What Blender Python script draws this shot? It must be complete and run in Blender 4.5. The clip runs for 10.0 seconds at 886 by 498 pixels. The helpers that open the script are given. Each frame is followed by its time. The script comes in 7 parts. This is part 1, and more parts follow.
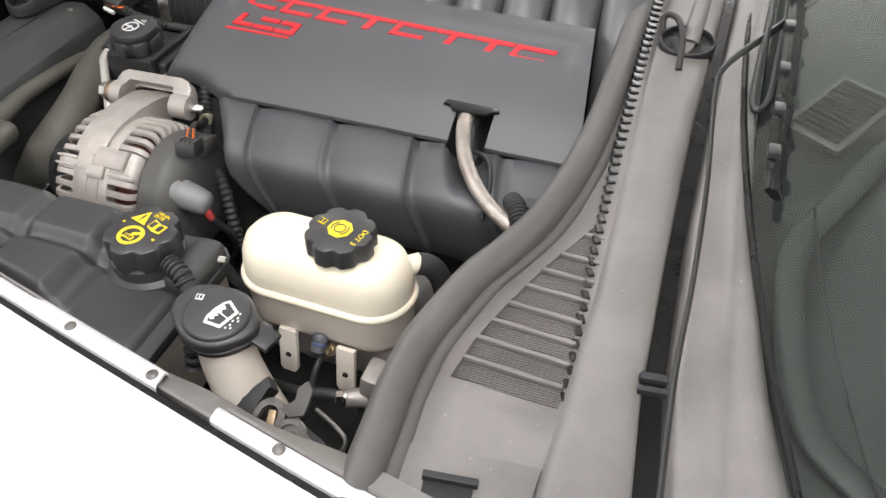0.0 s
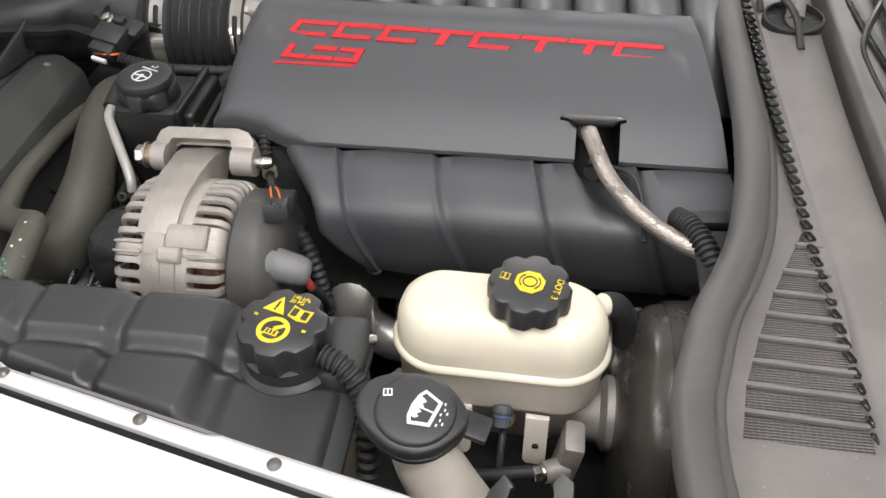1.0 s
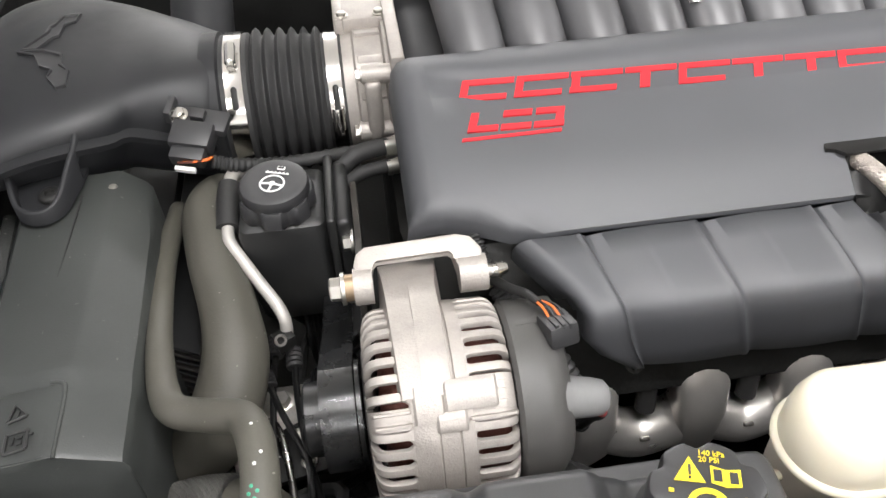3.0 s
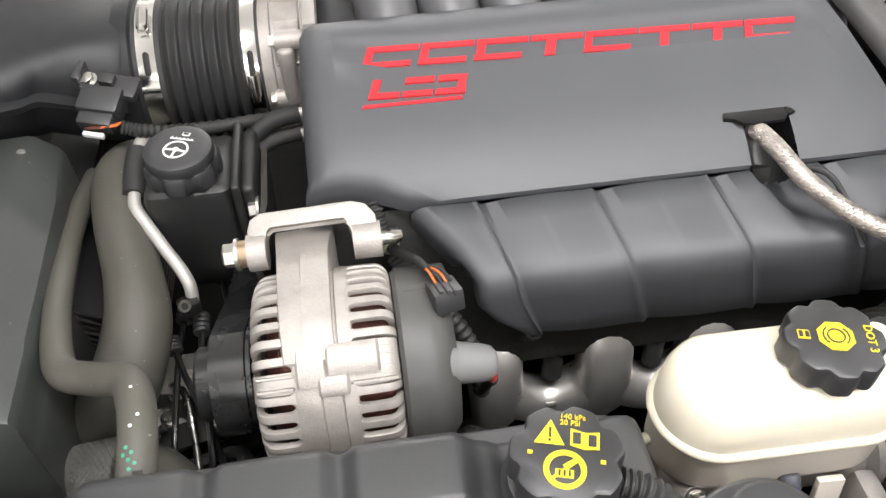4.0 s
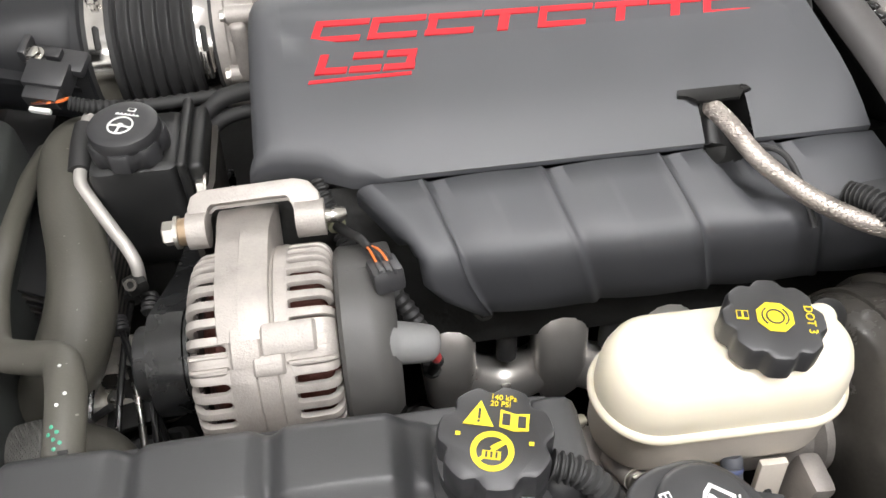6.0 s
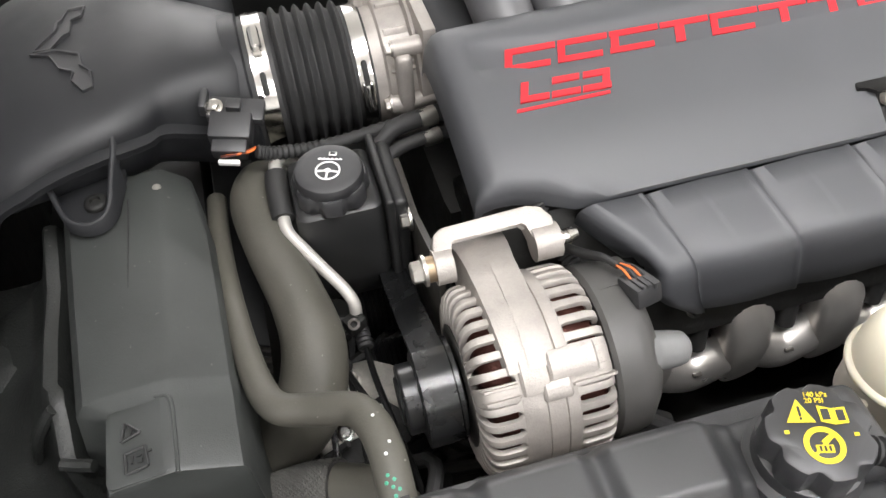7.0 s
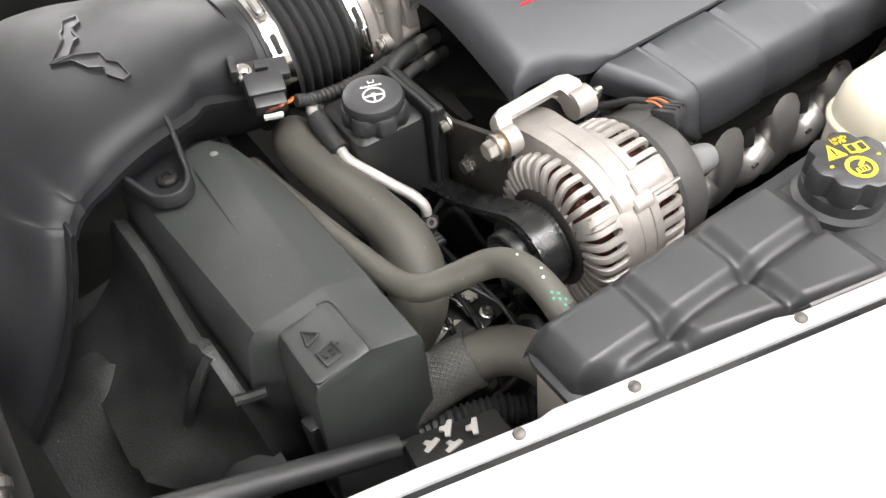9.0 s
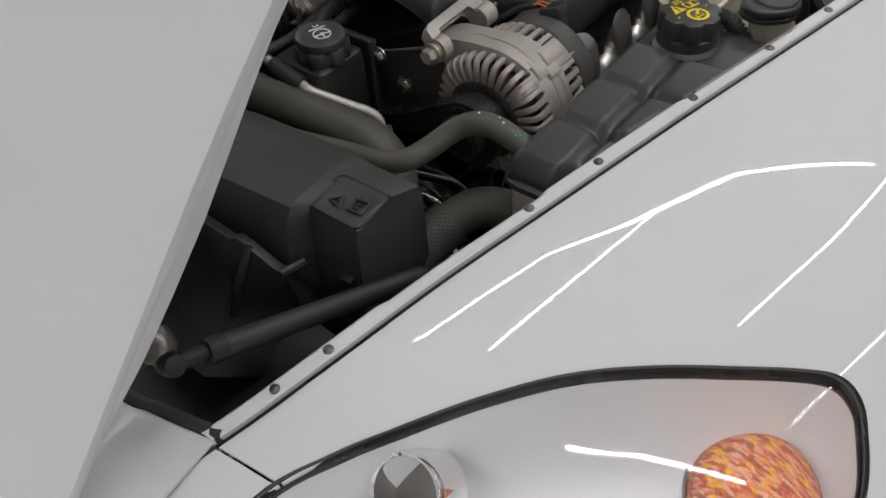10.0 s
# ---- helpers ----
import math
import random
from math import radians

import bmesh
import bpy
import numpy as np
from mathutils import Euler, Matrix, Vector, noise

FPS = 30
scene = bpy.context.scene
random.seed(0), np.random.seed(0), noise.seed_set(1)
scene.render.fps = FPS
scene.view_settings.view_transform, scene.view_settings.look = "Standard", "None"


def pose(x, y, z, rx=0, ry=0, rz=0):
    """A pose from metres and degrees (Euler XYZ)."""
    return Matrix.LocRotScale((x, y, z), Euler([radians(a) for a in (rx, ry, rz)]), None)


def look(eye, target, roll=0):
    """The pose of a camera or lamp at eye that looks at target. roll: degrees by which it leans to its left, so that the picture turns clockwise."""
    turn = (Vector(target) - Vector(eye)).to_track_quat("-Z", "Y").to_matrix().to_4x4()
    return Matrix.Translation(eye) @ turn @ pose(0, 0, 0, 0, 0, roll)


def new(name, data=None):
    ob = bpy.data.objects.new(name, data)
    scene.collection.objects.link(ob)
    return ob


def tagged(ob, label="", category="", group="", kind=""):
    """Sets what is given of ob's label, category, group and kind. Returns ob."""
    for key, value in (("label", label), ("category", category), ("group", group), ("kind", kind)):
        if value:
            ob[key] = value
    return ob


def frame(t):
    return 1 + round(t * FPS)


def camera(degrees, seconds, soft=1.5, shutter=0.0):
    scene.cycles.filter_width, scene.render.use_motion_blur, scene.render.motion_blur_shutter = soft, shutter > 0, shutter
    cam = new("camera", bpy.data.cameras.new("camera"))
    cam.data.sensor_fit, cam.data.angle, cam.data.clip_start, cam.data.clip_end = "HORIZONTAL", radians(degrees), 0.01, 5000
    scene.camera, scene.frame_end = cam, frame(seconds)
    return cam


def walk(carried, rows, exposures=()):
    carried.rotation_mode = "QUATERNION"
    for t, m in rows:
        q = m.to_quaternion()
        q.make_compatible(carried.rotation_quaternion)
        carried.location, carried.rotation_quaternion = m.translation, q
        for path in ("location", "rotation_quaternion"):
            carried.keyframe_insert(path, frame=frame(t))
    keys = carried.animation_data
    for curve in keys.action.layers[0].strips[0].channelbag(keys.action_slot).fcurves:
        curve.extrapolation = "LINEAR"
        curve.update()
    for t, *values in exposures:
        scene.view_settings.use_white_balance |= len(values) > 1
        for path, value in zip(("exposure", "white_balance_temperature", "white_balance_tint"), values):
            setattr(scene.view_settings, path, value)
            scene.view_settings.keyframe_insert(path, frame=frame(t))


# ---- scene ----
cam = camera(57.4, 10.0)
PATH = [
    (0, (0.2393, -0.4200, 1.2810), (-0.2642, 0.9576, -0.0787), -0.27),
    (0.5, (0.1375, -0.4262, 1.2781), (-0.2369, 0.9948, -0.0786), -0.39),
    (1, (0.0001, -0.3825, 1.2466), (-0.2200, 1.0626, -0.1184), -1.41),
    (1.5, (-0.1269, -0.3435, 1.2477), (-0.1730, 1.1230, -0.1114), -2.44),
    (2, (-0.2181, -0.2968, 1.2441), (-0.1809, 1.1686, -0.1165), -3.24),
    (2.2, (-0.2549, -0.2772, 1.2408), (-0.1979, 1.1854, -0.1222), -4.17),
    (3.3, (-0.3150, -0.2255, 1.2256), (-0.1397, 1.1792, -0.1872), -1.78),
    (3.5, (-0.2952, -0.2294, 1.2254), (-0.1162, 1.1633, -0.1988), -1.61),
    (4, (-0.2493, -0.2431, 1.2266), (-0.0814, 1.1266, -0.2211), -1.76),
    (4.5, (-0.1826, -0.2446, 1.2101), (-0.0244, 1.1294, -0.2345), -2.01),
    (5, (-0.1272, -0.2308, 1.1789), (0.0358, 1.1490, -0.2596), -1.76),
    (5.2, (-0.1150, -0.2344, 1.1770), (0.0459, 1.1403, -0.2668), -1.76),
    (6.3, (-0.2686, -0.2441, 1.2345), (-0.1029, 1.0822, -0.2533), -1.56),
    (6.5, (-0.3041, -0.2338, 1.2431), (-0.1352, 1.0824, -0.2532), -2.10),
    (7, (-0.4073, -0.1965, 1.2624), (-0.1198, 1.0741, -0.2552), -3.66),
    (7.5, (-0.5219, -0.1627, 1.2379), (-0.1234, 1.0962, -0.2642), -4.75),
    (8, (-0.5737, -0.1589, 1.2246), (-0.0761, 1.0595, -0.2814), -6.49),
    (8.5, (-0.5909, -0.1664, 1.2309), (-0.0074, 1.0130, -0.2753), -7.17),
    (9, (-0.6319, -0.2390, 1.2667), (0.0334, 0.8931, -0.2419), -6.26),
    (9.5, (-0.7408, -0.3077, 1.3059), (0.0596, 0.7641, -0.1809), -4.84),
    (10, (-0.8849, -0.3138, 1.2745), (0.1676, 0.6066, -0.1556), -4.78),
]
walk(cam, [(t, look(eye, target, roll)) for t, eye, target, roll in PATH],
     [(0, -0.4), (0.5, -0.55), (1, -0.6), (1.5, -0.4), (2, -0.15), (4, -0.02), (5, -0.12), (6.5, -0.15), (7, -0.08), (7.5, 0.15), (8, 0.4), (8.7, 0.43), (9.1, 0.1), (9.5, -1.1), (10, -1.7)])

# world, lamps and exposure ------------------------------------------------
world = bpy.data.worlds.new("garage_air")
scene.world = world
world.use_nodes = True
world.node_tree.nodes["Background"].inputs["Color"].default_value = (0.9, 0.95, 1.0, 1)
world.node_tree.nodes["Background"].inputs["Strength"].default_value = 0.05

STRIP_POWER = 17.0  # watts for each metre of strip
# x, y, turn, length and share of power of each strip light under the ceiling; the last seven are unseen fill, added for
# overall light
STRIPS = [(-0.03, -0.58, -4, 0.9, 1.3), (1.22, -2.2, 0, 1.96, 1.05), (1.02, -1.2, -43, 2.1, 1.3), (-0.28, -0.1, -19, 0.66, 1.3), (0.145, -0.345, -52, 0.34, 1.3), (1.35, -4.2, 8, 2.2, 0.9), (-0.42, -3.3, -79, 3.0, 0.7),
          (-2.7, -0.75, 90, 2.6, 2.2), (-2.9, 2.2, 90, 2.2, 2.0), (-3.1, 2.9, 0, 2.8, 2.7), (0.5, 5.5, 0, 2.8, 4.6), (4.2, 0.6, 90, 2.4, 3.2), (-2.2, -4.2, 0, 2.4, 2.5), (-4.6, 0.0, 90, 2.8, 1.6)]
for sx, sy, sr, sl, power in STRIPS:
    strip = bpy.data.lights.new("strip_lamp", "AREA")
    strip.shape, strip.size, strip.size_y, strip.energy = "RECTANGLE", sl, 0.035 if sl > 1 else 0.02, STRIP_POWER * sl * power
    strip.color = (1.0, 0.98, 0.985)
    new("strip_lamp", strip).matrix_world = pose(sx, sy, 2.86, 0, 0, sr)

from mathutils.bvhtree import BVHTree


# tools --------------------------------------------------------------------
def V(*a):
    return Vector(a)


def make(name, bm, material, smooth=40):
    mesh = bpy.data.meshes.new(name)
    bmesh.ops.recalc_face_normals(bm, faces=bm.faces)
    bm.to_mesh(mesh)
    bm.free()
    mesh.materials.append(material)
    if smooth:
        mesh.shade_smooth()
        mesh.set_sharp_from_angle(angle=radians(smooth))
    return new(name, mesh)


def thing(name, label, category, at=(0, 0, 0), group="", kind=""):
    ob = new(name)
    ob.empty_display_size = 0.02
    ob.location = at
    return tagged(ob, label, category, group, kind)


def solid(name, bm, material, label, category, group="", kind="", smooth=40):
    return tagged(make(name, bm, material, smooth), label, category, group, kind)


def origin(ob):
    return origin(ob.parent) + ob.location if ob.parent else ob.location.copy()


def part(name, bm, material, parent, label="", smooth=40):
    ob = make(name, bm, material, smooth)
    ob.parent = parent
    top = parent
    while top.parent:
        top = top.parent
    ob.matrix_parent_inverse = Matrix.Translation(-top.location) if parent == top else Matrix.Identity(4)
    return tagged(ob, label)


def loft(bm, rings, caps=(True, True), closed=True):
    vs = [[bm.verts.new(p) for p in ring] for ring in rings]
    n = len(vs[0])
    for a, b in zip(vs, vs[1:]):
        for i in range(n if closed else n - 1):
            j = (i + 1) % n
            bm.faces.new((a[i], a[j], b[j], b[i]))
    if closed and caps[0]:
        bm.faces.new(vs[0][::-1])
    if closed and caps[1]:
        bm.faces.new(vs[-1])
    return vs


def curve(points, steps=8):
    """Catmull-Rom line through the points."""
    p = [Vector(q) for q in points]
    if len(p) < 3:
        return [p[0].lerp(p[-1], k / steps) for k in range(steps + 1)]
    p = [p[0] * 2 - p[1]] + p + [p[-1] * 2 - p[-2]]
    out = []
    for a, b, c, d in zip(p, p[1:], p[2:], p[3:]):
        for k in range(steps):
            u = k / steps
            out.append(0.5 * (2 * b + (c - a) * u + (2 * a - 5 * b + 4 * c - d) * u * u + (3 * b - a - 3 * c + d) * u ** 3))
    out.append(p[-2])
    return out


def sweep(bm, points, radius, n=14, steps=8, caps=(True, True), flat=1.0, up=None, wave=None):
    """A tube along a smooth line; radius a number or one for each point given; wave(i) adds to the radius."""
    line = curve(points, steps)
    m = len(line)
    if isinstance(radius, (int, float)):
        rs = [radius] * m
    else:
        rs = []
        for i in range(m):
            f = i / (m - 1) * (len(radius) - 1)
            k = min(int(f), len(radius) - 2)
            rs.append(radius[k] + (radius[k + 1] - radius[k]) * (f - k))
    side = None
    rings = []
    for i, p in enumerate(line):
        d = (line[min(i + 1, m - 1)] - line[max(i - 1, 0)]).normalized()
        if up is not None:
            side = d.cross(Vector(up)).normalized()
        elif side is None:
            side = d.orthogonal().normalized()
        else:
            side = (side - d * side.dot(d)).normalized()
        other = d.cross(side)
        r = rs[i] + (wave(i) if wave else 0)
        rings.append([p + side * r * math.cos(a) + other * r * flat * math.sin(a) for a in (k * math.tau / n for k in range(n))])
    loft(bm, rings, caps)
    return line


def rod(bm, a, b, ra, rb=None, n=16):
    a, b = Vector(a), Vector(b)
    d = (b - a).normalized()
    s = d.orthogonal().normalized()
    o = d.cross(s)
    rb = ra if rb is None else rb
    loft(bm, [[p + (s * math.cos(k * math.tau / n) + o * math.sin(k * math.tau / n)) * r for k in range(n)] for p, r in ((a, ra), (b, rb))])


def lathe(bm, profile, m, n=28, caps=(True, True)):
    """Profile of (radius, height) turned about the local z of m."""
    loft(bm, [[m @ V(r * math.cos(k * math.tau / n), r * math.sin(k * math.tau / n), h) for k in range(n)] for r, h in profile], caps)


def stack(bm, outline, levels, m=None, caps=(True, True)):
    """Rings of outline(inset) at (inset, height)."""
    m = m or Matrix.Identity(4)
    loft(bm, [[m @ V(x, y, h) for x, y in outline(i)] for i, h in levels], caps)


def roundrect(w, h, r, n=5):
    def outline(i):
        a, b, c = w / 2 - i, h / 2 - i, max(r - i, 0.0006)
        out = []
        for sx, sy, q in ((1, 1, 0), (-1, 1, 1), (-1, -1, 2), (1, -1, 3)):
            for k in range(n + 1):
                t = (q + k / n) * math.pi / 2
                out.append((sx * (a - c) + c * math.cos(t), sy * (b - c) + c * math.sin(t)))
        return out
    return outline


def scalloped(r, lobes, depth, n=72):
    def outline(i):
        out = []
        for k in range(n):
            t = k * math.tau / n
            c = math.cos(lobes * t)
            out.append(((r - i - depth * max(0.0, -c) ** 1.3) * math.cos(t), (r - i - depth * max(0.0, -c) ** 1.3) * math.sin(t)))
        return out
    return outline


def box(bm, centre, size, rot=(0, 0, 0), bevel=0.0, seg=2):
    m = pose(*centre, *rot) @ Matrix.Diagonal((*size, 1))
    tmp = bmesh.new()
    bmesh.ops.create_cube(tmp, size=1, matrix=m)
    if bevel:
        bmesh.ops.bevel(tmp, geom=tmp.edges[:], offset=bevel, segments=seg, profile=0.6, affect="EDGES")
    join(bm, tmp)


def join(bm, tmp):
    at = {v: bm.verts.new(v.co) for v in tmp.verts}
    for f in tmp.faces:
        bm.faces.new([at[v] for v in f.verts])
    tmp.free()


def prism(bm, pts, depth, m, bevel=0.0, seg=2):
    """Outline in the local xy of m, from z = 0 to depth."""
    tmp = bmesh.new()
    lo = [tmp.verts.new(m @ V(x, y, 0)) for x, y in pts]
    hi = [tmp.verts.new(m @ V(x, y, depth)) for x, y in pts]
    tmp.faces.new(lo[::-1])
    tmp.faces.new(hi)
    n = len(pts)
    for i in range(n):
        tmp.faces.new((lo[i], lo[(i + 1) % n], hi[(i + 1) % n], hi[i]))
    if bevel:
        bmesh.ops.bevel(tmp, geom=tmp.edges[:], offset=bevel, segments=seg, profile=0.6, affect="EDGES")
    join(bm, tmp)


def sheet(bm, rows, thick, down=(0, 0, -1), skip=None, inner=None):
    """A grid of points made thick, or closed against an inner grid; skip(i, j) leaves out a cell."""
    d = Vector(down) * thick
    ni, nj = len(rows), len(rows[0])
    top = [[bm.verts.new(p) for p in row] for row in rows]
    low = [[bm.verts.new(p) for p in row] for row in inner] if inner else [[bm.verts.new(Vector(p) + d) for p in row] for row in rows]
    have = {(i, j) for i in range(ni - 1) for j in range(nj - 1) if not (skip and skip(i, j))}
    for i, j in have:
        bm.faces.new((top[i][j], top[i + 1][j], top[i + 1][j + 1], top[i][j + 1]))
        bm.faces.new((low[i][j + 1], low[i + 1][j + 1], low[i + 1][j], low[i][j]))
        for (a, b), nb in ((((i, j), (i, j + 1)), (i - 1, j)), (((i + 1, j + 1), (i + 1, j)), (i + 1, j)), (((i + 1, j), (i, j)), (i, j - 1)), (((i, j + 1), (i + 1, j + 1)), (i, j + 1))):
            if nb not in have:
                bm.faces.new((top[a[0]][a[1]], top[b[0]][b[1]], low[b[0]][b[1]], low[a[0]][a[1]]))
    for v in [v for v in bm.verts if not v.link_faces]:
        bm.verts.remove(v)


def smooth_step(u):
    u = max(0.0, min(1.0, u))
    return u * u * (3 - 2 * u)


def lerp_table(table, x):
    """Smooth value at x from a table of (x, value)."""
    if x <= table[0][0]:
        return table[0][1]
    for (a, p), (b, q) in zip(table, table[1:]):
        if x <= b:
            return p + (q - p) * (x - a) / (b - a)
    return table[-1][1]


def snap(ob, p):
    """The nearest point of ob's surface, and its normal."""
    mesh = ob.data
    tree = BVHTree.FromPolygons([v.co for v in mesh.vertices], [f.vertices for f in mesh.polygons])
    q, n, _, _ = tree.find_nearest(Vector(p))
    return q, n


def dot_on(name, ob, p, r, material, parent, label=""):
    q, n = snap(ob, p)
    if n.dot(V(0, -0.4, 1)) < 0:
        n = -n
    m = Matrix.Translation(q) @ n.to_track_quat("Z", "Y").to_matrix().to_4x4()
    bm = bmesh.new()
    lathe(bm, [(r, -0.001), (r * 0.9, 0.0004), (r * 0.3, 0.0007)], m, 10)
    return part(name, bm, material, parent, label)


def hexbolt(bm, at, axis, r, h, flange=1.35):
    m = Matrix.Translation(at) @ Vector(axis).to_track_quat("Z", "Y").to_matrix().to_4x4()
    lathe(bm, [(r * flange, 0), (r * flange, h * 0.22), (r * 1.1, h * 0.3)], m, 20)
    lathe(bm, [(r, h * 0.25), (r, h * 0.9), (r * 0.85, h)], m, 6)


# materials ----------------------------------------------------------------
def surface(name, colour, rough, metal=0.0, vary=0.25, grain=400.0, bump=0.15, stain=12.0, second=None, coat=0.0, rough_vary=0.12, depth=0.0004, specks=0.0, subsurface=0.0, spec=0.5):
    mat = bpy.data.materials.new(name)
    mat.use_nodes = True
    t = mat.node_tree
    b = t.nodes["Principled BSDF"]
    b.inputs["Metallic"].default_value = metal
    b.inputs["Specular IOR Level"].default_value = spec
    b.inputs["Coat Weight"].default_value = coat
    b.inputs["Coat Roughness"].default_value = 0.008
    if subsurface:
        b.inputs["Subsurface Weight"].default_value = subsurface
        b.inputs["Subsurface Radius"].default_value = (0.02, 0.015, 0.008)
        b.inputs["Subsurface Scale"].default_value = 0.3
    pos = t.nodes.new("ShaderNodeTexCoord")
    big = t.nodes.new("ShaderNodeTexNoise")
    big.inputs["Scale"].default_value, big.inputs["Detail"].default_value, big.inputs["Roughness"].default_value = stain, 6, 0.65
    fine = t.nodes.new("ShaderNodeTexNoise")
    fine.inputs["Scale"].default_value, fine.inputs["Detail"].default_value = grain, 3
    for n in (big, fine):
        t.links.new(pos.outputs["Object"], n.inputs["Vector"])
    mix = t.nodes.new("ShaderNodeMix")
    mix.data_type = "RGBA"
    dark = second or tuple(c * (1 - vary) for c in colour)
    light = tuple(min(1.0, c * (1 + vary * 0.6)) for c in colour)
    mix.inputs[6].default_value, mix.inputs[7].default_value = (*dark, 1), (*light, 1)
    blend = t.nodes.new("ShaderNodeMath")
    blend.operation = "MULTIPLY_ADD"
    blend.inputs[1].default_value = 0.35
    t.links.new(fine.outputs["Fac"], blend.inputs[0])
    half = t.nodes.new("ShaderNodeMapRange")
    half.inputs["From Min"].default_value, half.inputs["From Max"].default_value = 0.3, 0.7
    half.inputs["To Min"].default_value, half.inputs["To Max"].default_value = 0.0, 0.65
    t.links.new(big.outputs["Fac"], half.inputs["Value"])
    t.links.new(half.outputs["Result"], blend.inputs[2])
    t.links.new(blend.outputs[0], mix.inputs[0])
    last = mix.outputs[2]
    if specks:
        vor = t.nodes.new("ShaderNodeTexNoise")
        vor.inputs["Scale"].default_value, vor.inputs["Detail"].default_value = 220, 1
        t.links.new(pos.outputs["Object"], vor.inputs["Vector"])
        cut = t.nodes.new("ShaderNodeMapRange")
        cut.inputs["From Min"].default_value, cut.inputs["From Max"].default_value = 0.76, 0.8
        cut.inputs["To Max"].default_value = specks
        t.links.new(vor.outputs["Fac"], cut.inputs["Value"])
        dust = t.nodes.new("ShaderNodeMix")
        dust.data_type = "RGBA"
        dust.inputs[7].default_value = (0.45, 0.43, 0.38, 1)
        t.links.new(cut.outputs["Result"], dust.inputs[0])
        t.links.new(last, dust.inputs[6])
        last = dust.outputs[2]
    t.links.new(last, b.inputs["Base Color"])
    rr = t.nodes.new("ShaderNodeMapRange")
    rr.inputs["To Min"].default_value, rr.inputs["To Max"].default_value = max(0.02, rough - rough_vary), min(1, rough + rough_vary)
    rr.inputs["From Min"].default_value, rr.inputs["From Max"].default_value = 0.3, 0.7
    t.links.new(big.outputs["Fac"], rr.inputs["Value"])
    t.links.new(rr.outputs["Result"], b.inputs["Roughness"])
    if bump:
        bp = t.nodes.new("ShaderNodeBump")
        bp.inputs["Strength"].default_value, bp.inputs["Distance"].default_value = bump, depth
        t.links.new(fine.outputs["Fac"], bp.inputs["Height"])
        t.links.new(bp.outputs["Normal"], b.inputs["Normal"])
    return mat


def woven(name, colour, rough, metal, scale):
    """A braid: crossed waves give relief and colour."""
    mat = surface(name, colour, rough, metal)
    t = mat.node_tree
    b = t.nodes["Principled BSDF"]
    pos = t.nodes["Texture Coordinate"]
    chk = t.nodes.new("ShaderNodeTexVoronoi")
    chk.inputs["Scale"].default_value = scale
    t.links.new(pos.outputs["Object"], chk.inputs["Vector"])
    bp = t.nodes.new("ShaderNodeBump")
    bp.inputs["Strength"].default_value, bp.inputs["Distance"].default_value = 0.9, 0.002
    t.links.new(chk.outputs["Distance"], bp.inputs["Height"])
    t.links.new(bp.outputs["Normal"], b.inputs["Normal"])
    return mat


cover_black = surface("cover_satin_plastic", (0.06, 0.062, 0.068), 0.54, vary=0.12, grain=1500, bump=0.3, stain=8, rough_vary=0.04, spec=0.85)
black = surface("black_moulded_plastic", (0.017, 0.0175, 0.0175), 0.46, spec=0.6, vary=0.3, grain=1100, bump=0.3, stain=14, rough_vary=0.1)
dusty = surface("dusty_black_plastic", (0.042, 0.0455, 0.0432), 0.5, spec=0.55, vary=0.4, grain=900, bump=0.35, stain=18, specks=0.12)
tray_black = surface("tray_plastic", (0.022, 0.0235, 0.022), 0.42, spec=0.5, vary=0.5, grain=500, bump=0.6, stain=25, specks=0.2, depth=0.0008)
tank_black = surface("tank_plastic", (0.031, 0.0315, 0.033), 0.46, spec=0.85, vary=0.2, grain=1300, bump=0.3, stain=9)
cap_black = surface("cap_plastic", (0.026, 0.026, 0.028), 0.46, spec=0.8, vary=0.15, grain=1200, bump=0.2)
manifold_black = surface("manifold_plastic", (0.09, 0.09, 0.094), 0.42, spec=0.8, vary=0.25, grain=900, bump=0.3, stain=12)
grimy_plate = surface("grimy_plate", (0.05, 0.046, 0.04), 0.55, 0.2, vary=0.5, grain=300, bump=0.4, stain=40)
worn_metal = surface("worn_dark_metal", (0.16, 0.15, 0.14), 0.4, 0.8, vary=0.5, grain=300, bump=0.4, stain=60)
duct_black = surface("duct_plastic", (0.0185, 0.0192, 0.021), 0.5, spec=0.42, vary=0.15, grain=1500, bump=0.2, stain=7)
rubber = surface("black_rubber", (0.027, 0.027, 0.027), 0.6, vary=0.2, grain=700, bump=0.3)
hose_rubber = surface("olive_hose_rubber", (0.082, 0.078, 0.064), 0.55, vary=0.25, grain=600, bump=0.35, stain=22, specks=0.35)
booster_black = surface("booster_enamel", (0.066, 0.061, 0.054), 0.24, spec=0.8, vary=0.4, grain=300, bump=0.25, stain=14, rough_vary=0.1)
pale_tape = surface("yellowed_tape", (0.3, 0.3, 0.2), 0.5)
seal_rubber = surface("weathered_seal_rubber", (0.092, 0.088, 0.085), 0.5, vary=0.3, grain=900, bump=0.3, stain=16)
cowl_grey = surface("weathered_cowl_plastic", (0.168, 0.157, 0.15), 0.4, vary=0.3, grain=1100, bump=0.5, stain=16, specks=0.25, rough_vary=0.1)
cast_alu = surface("cast_aluminium", (0.42, 0.39, 0.36), 0.48, 0.42, vary=0.28, grain=700, bump=0.6, stain=45, depth=0.0006, specks=0.2)
# lighter copy of the cast aluminium, offsetting the shade low in the bay
lightened_cast = surface("lightened_gritty_casting", (0.6, 0.57, 0.52), 0.5, 0.3, vary=0.4, grain=500, bump=0.6, stain=50)
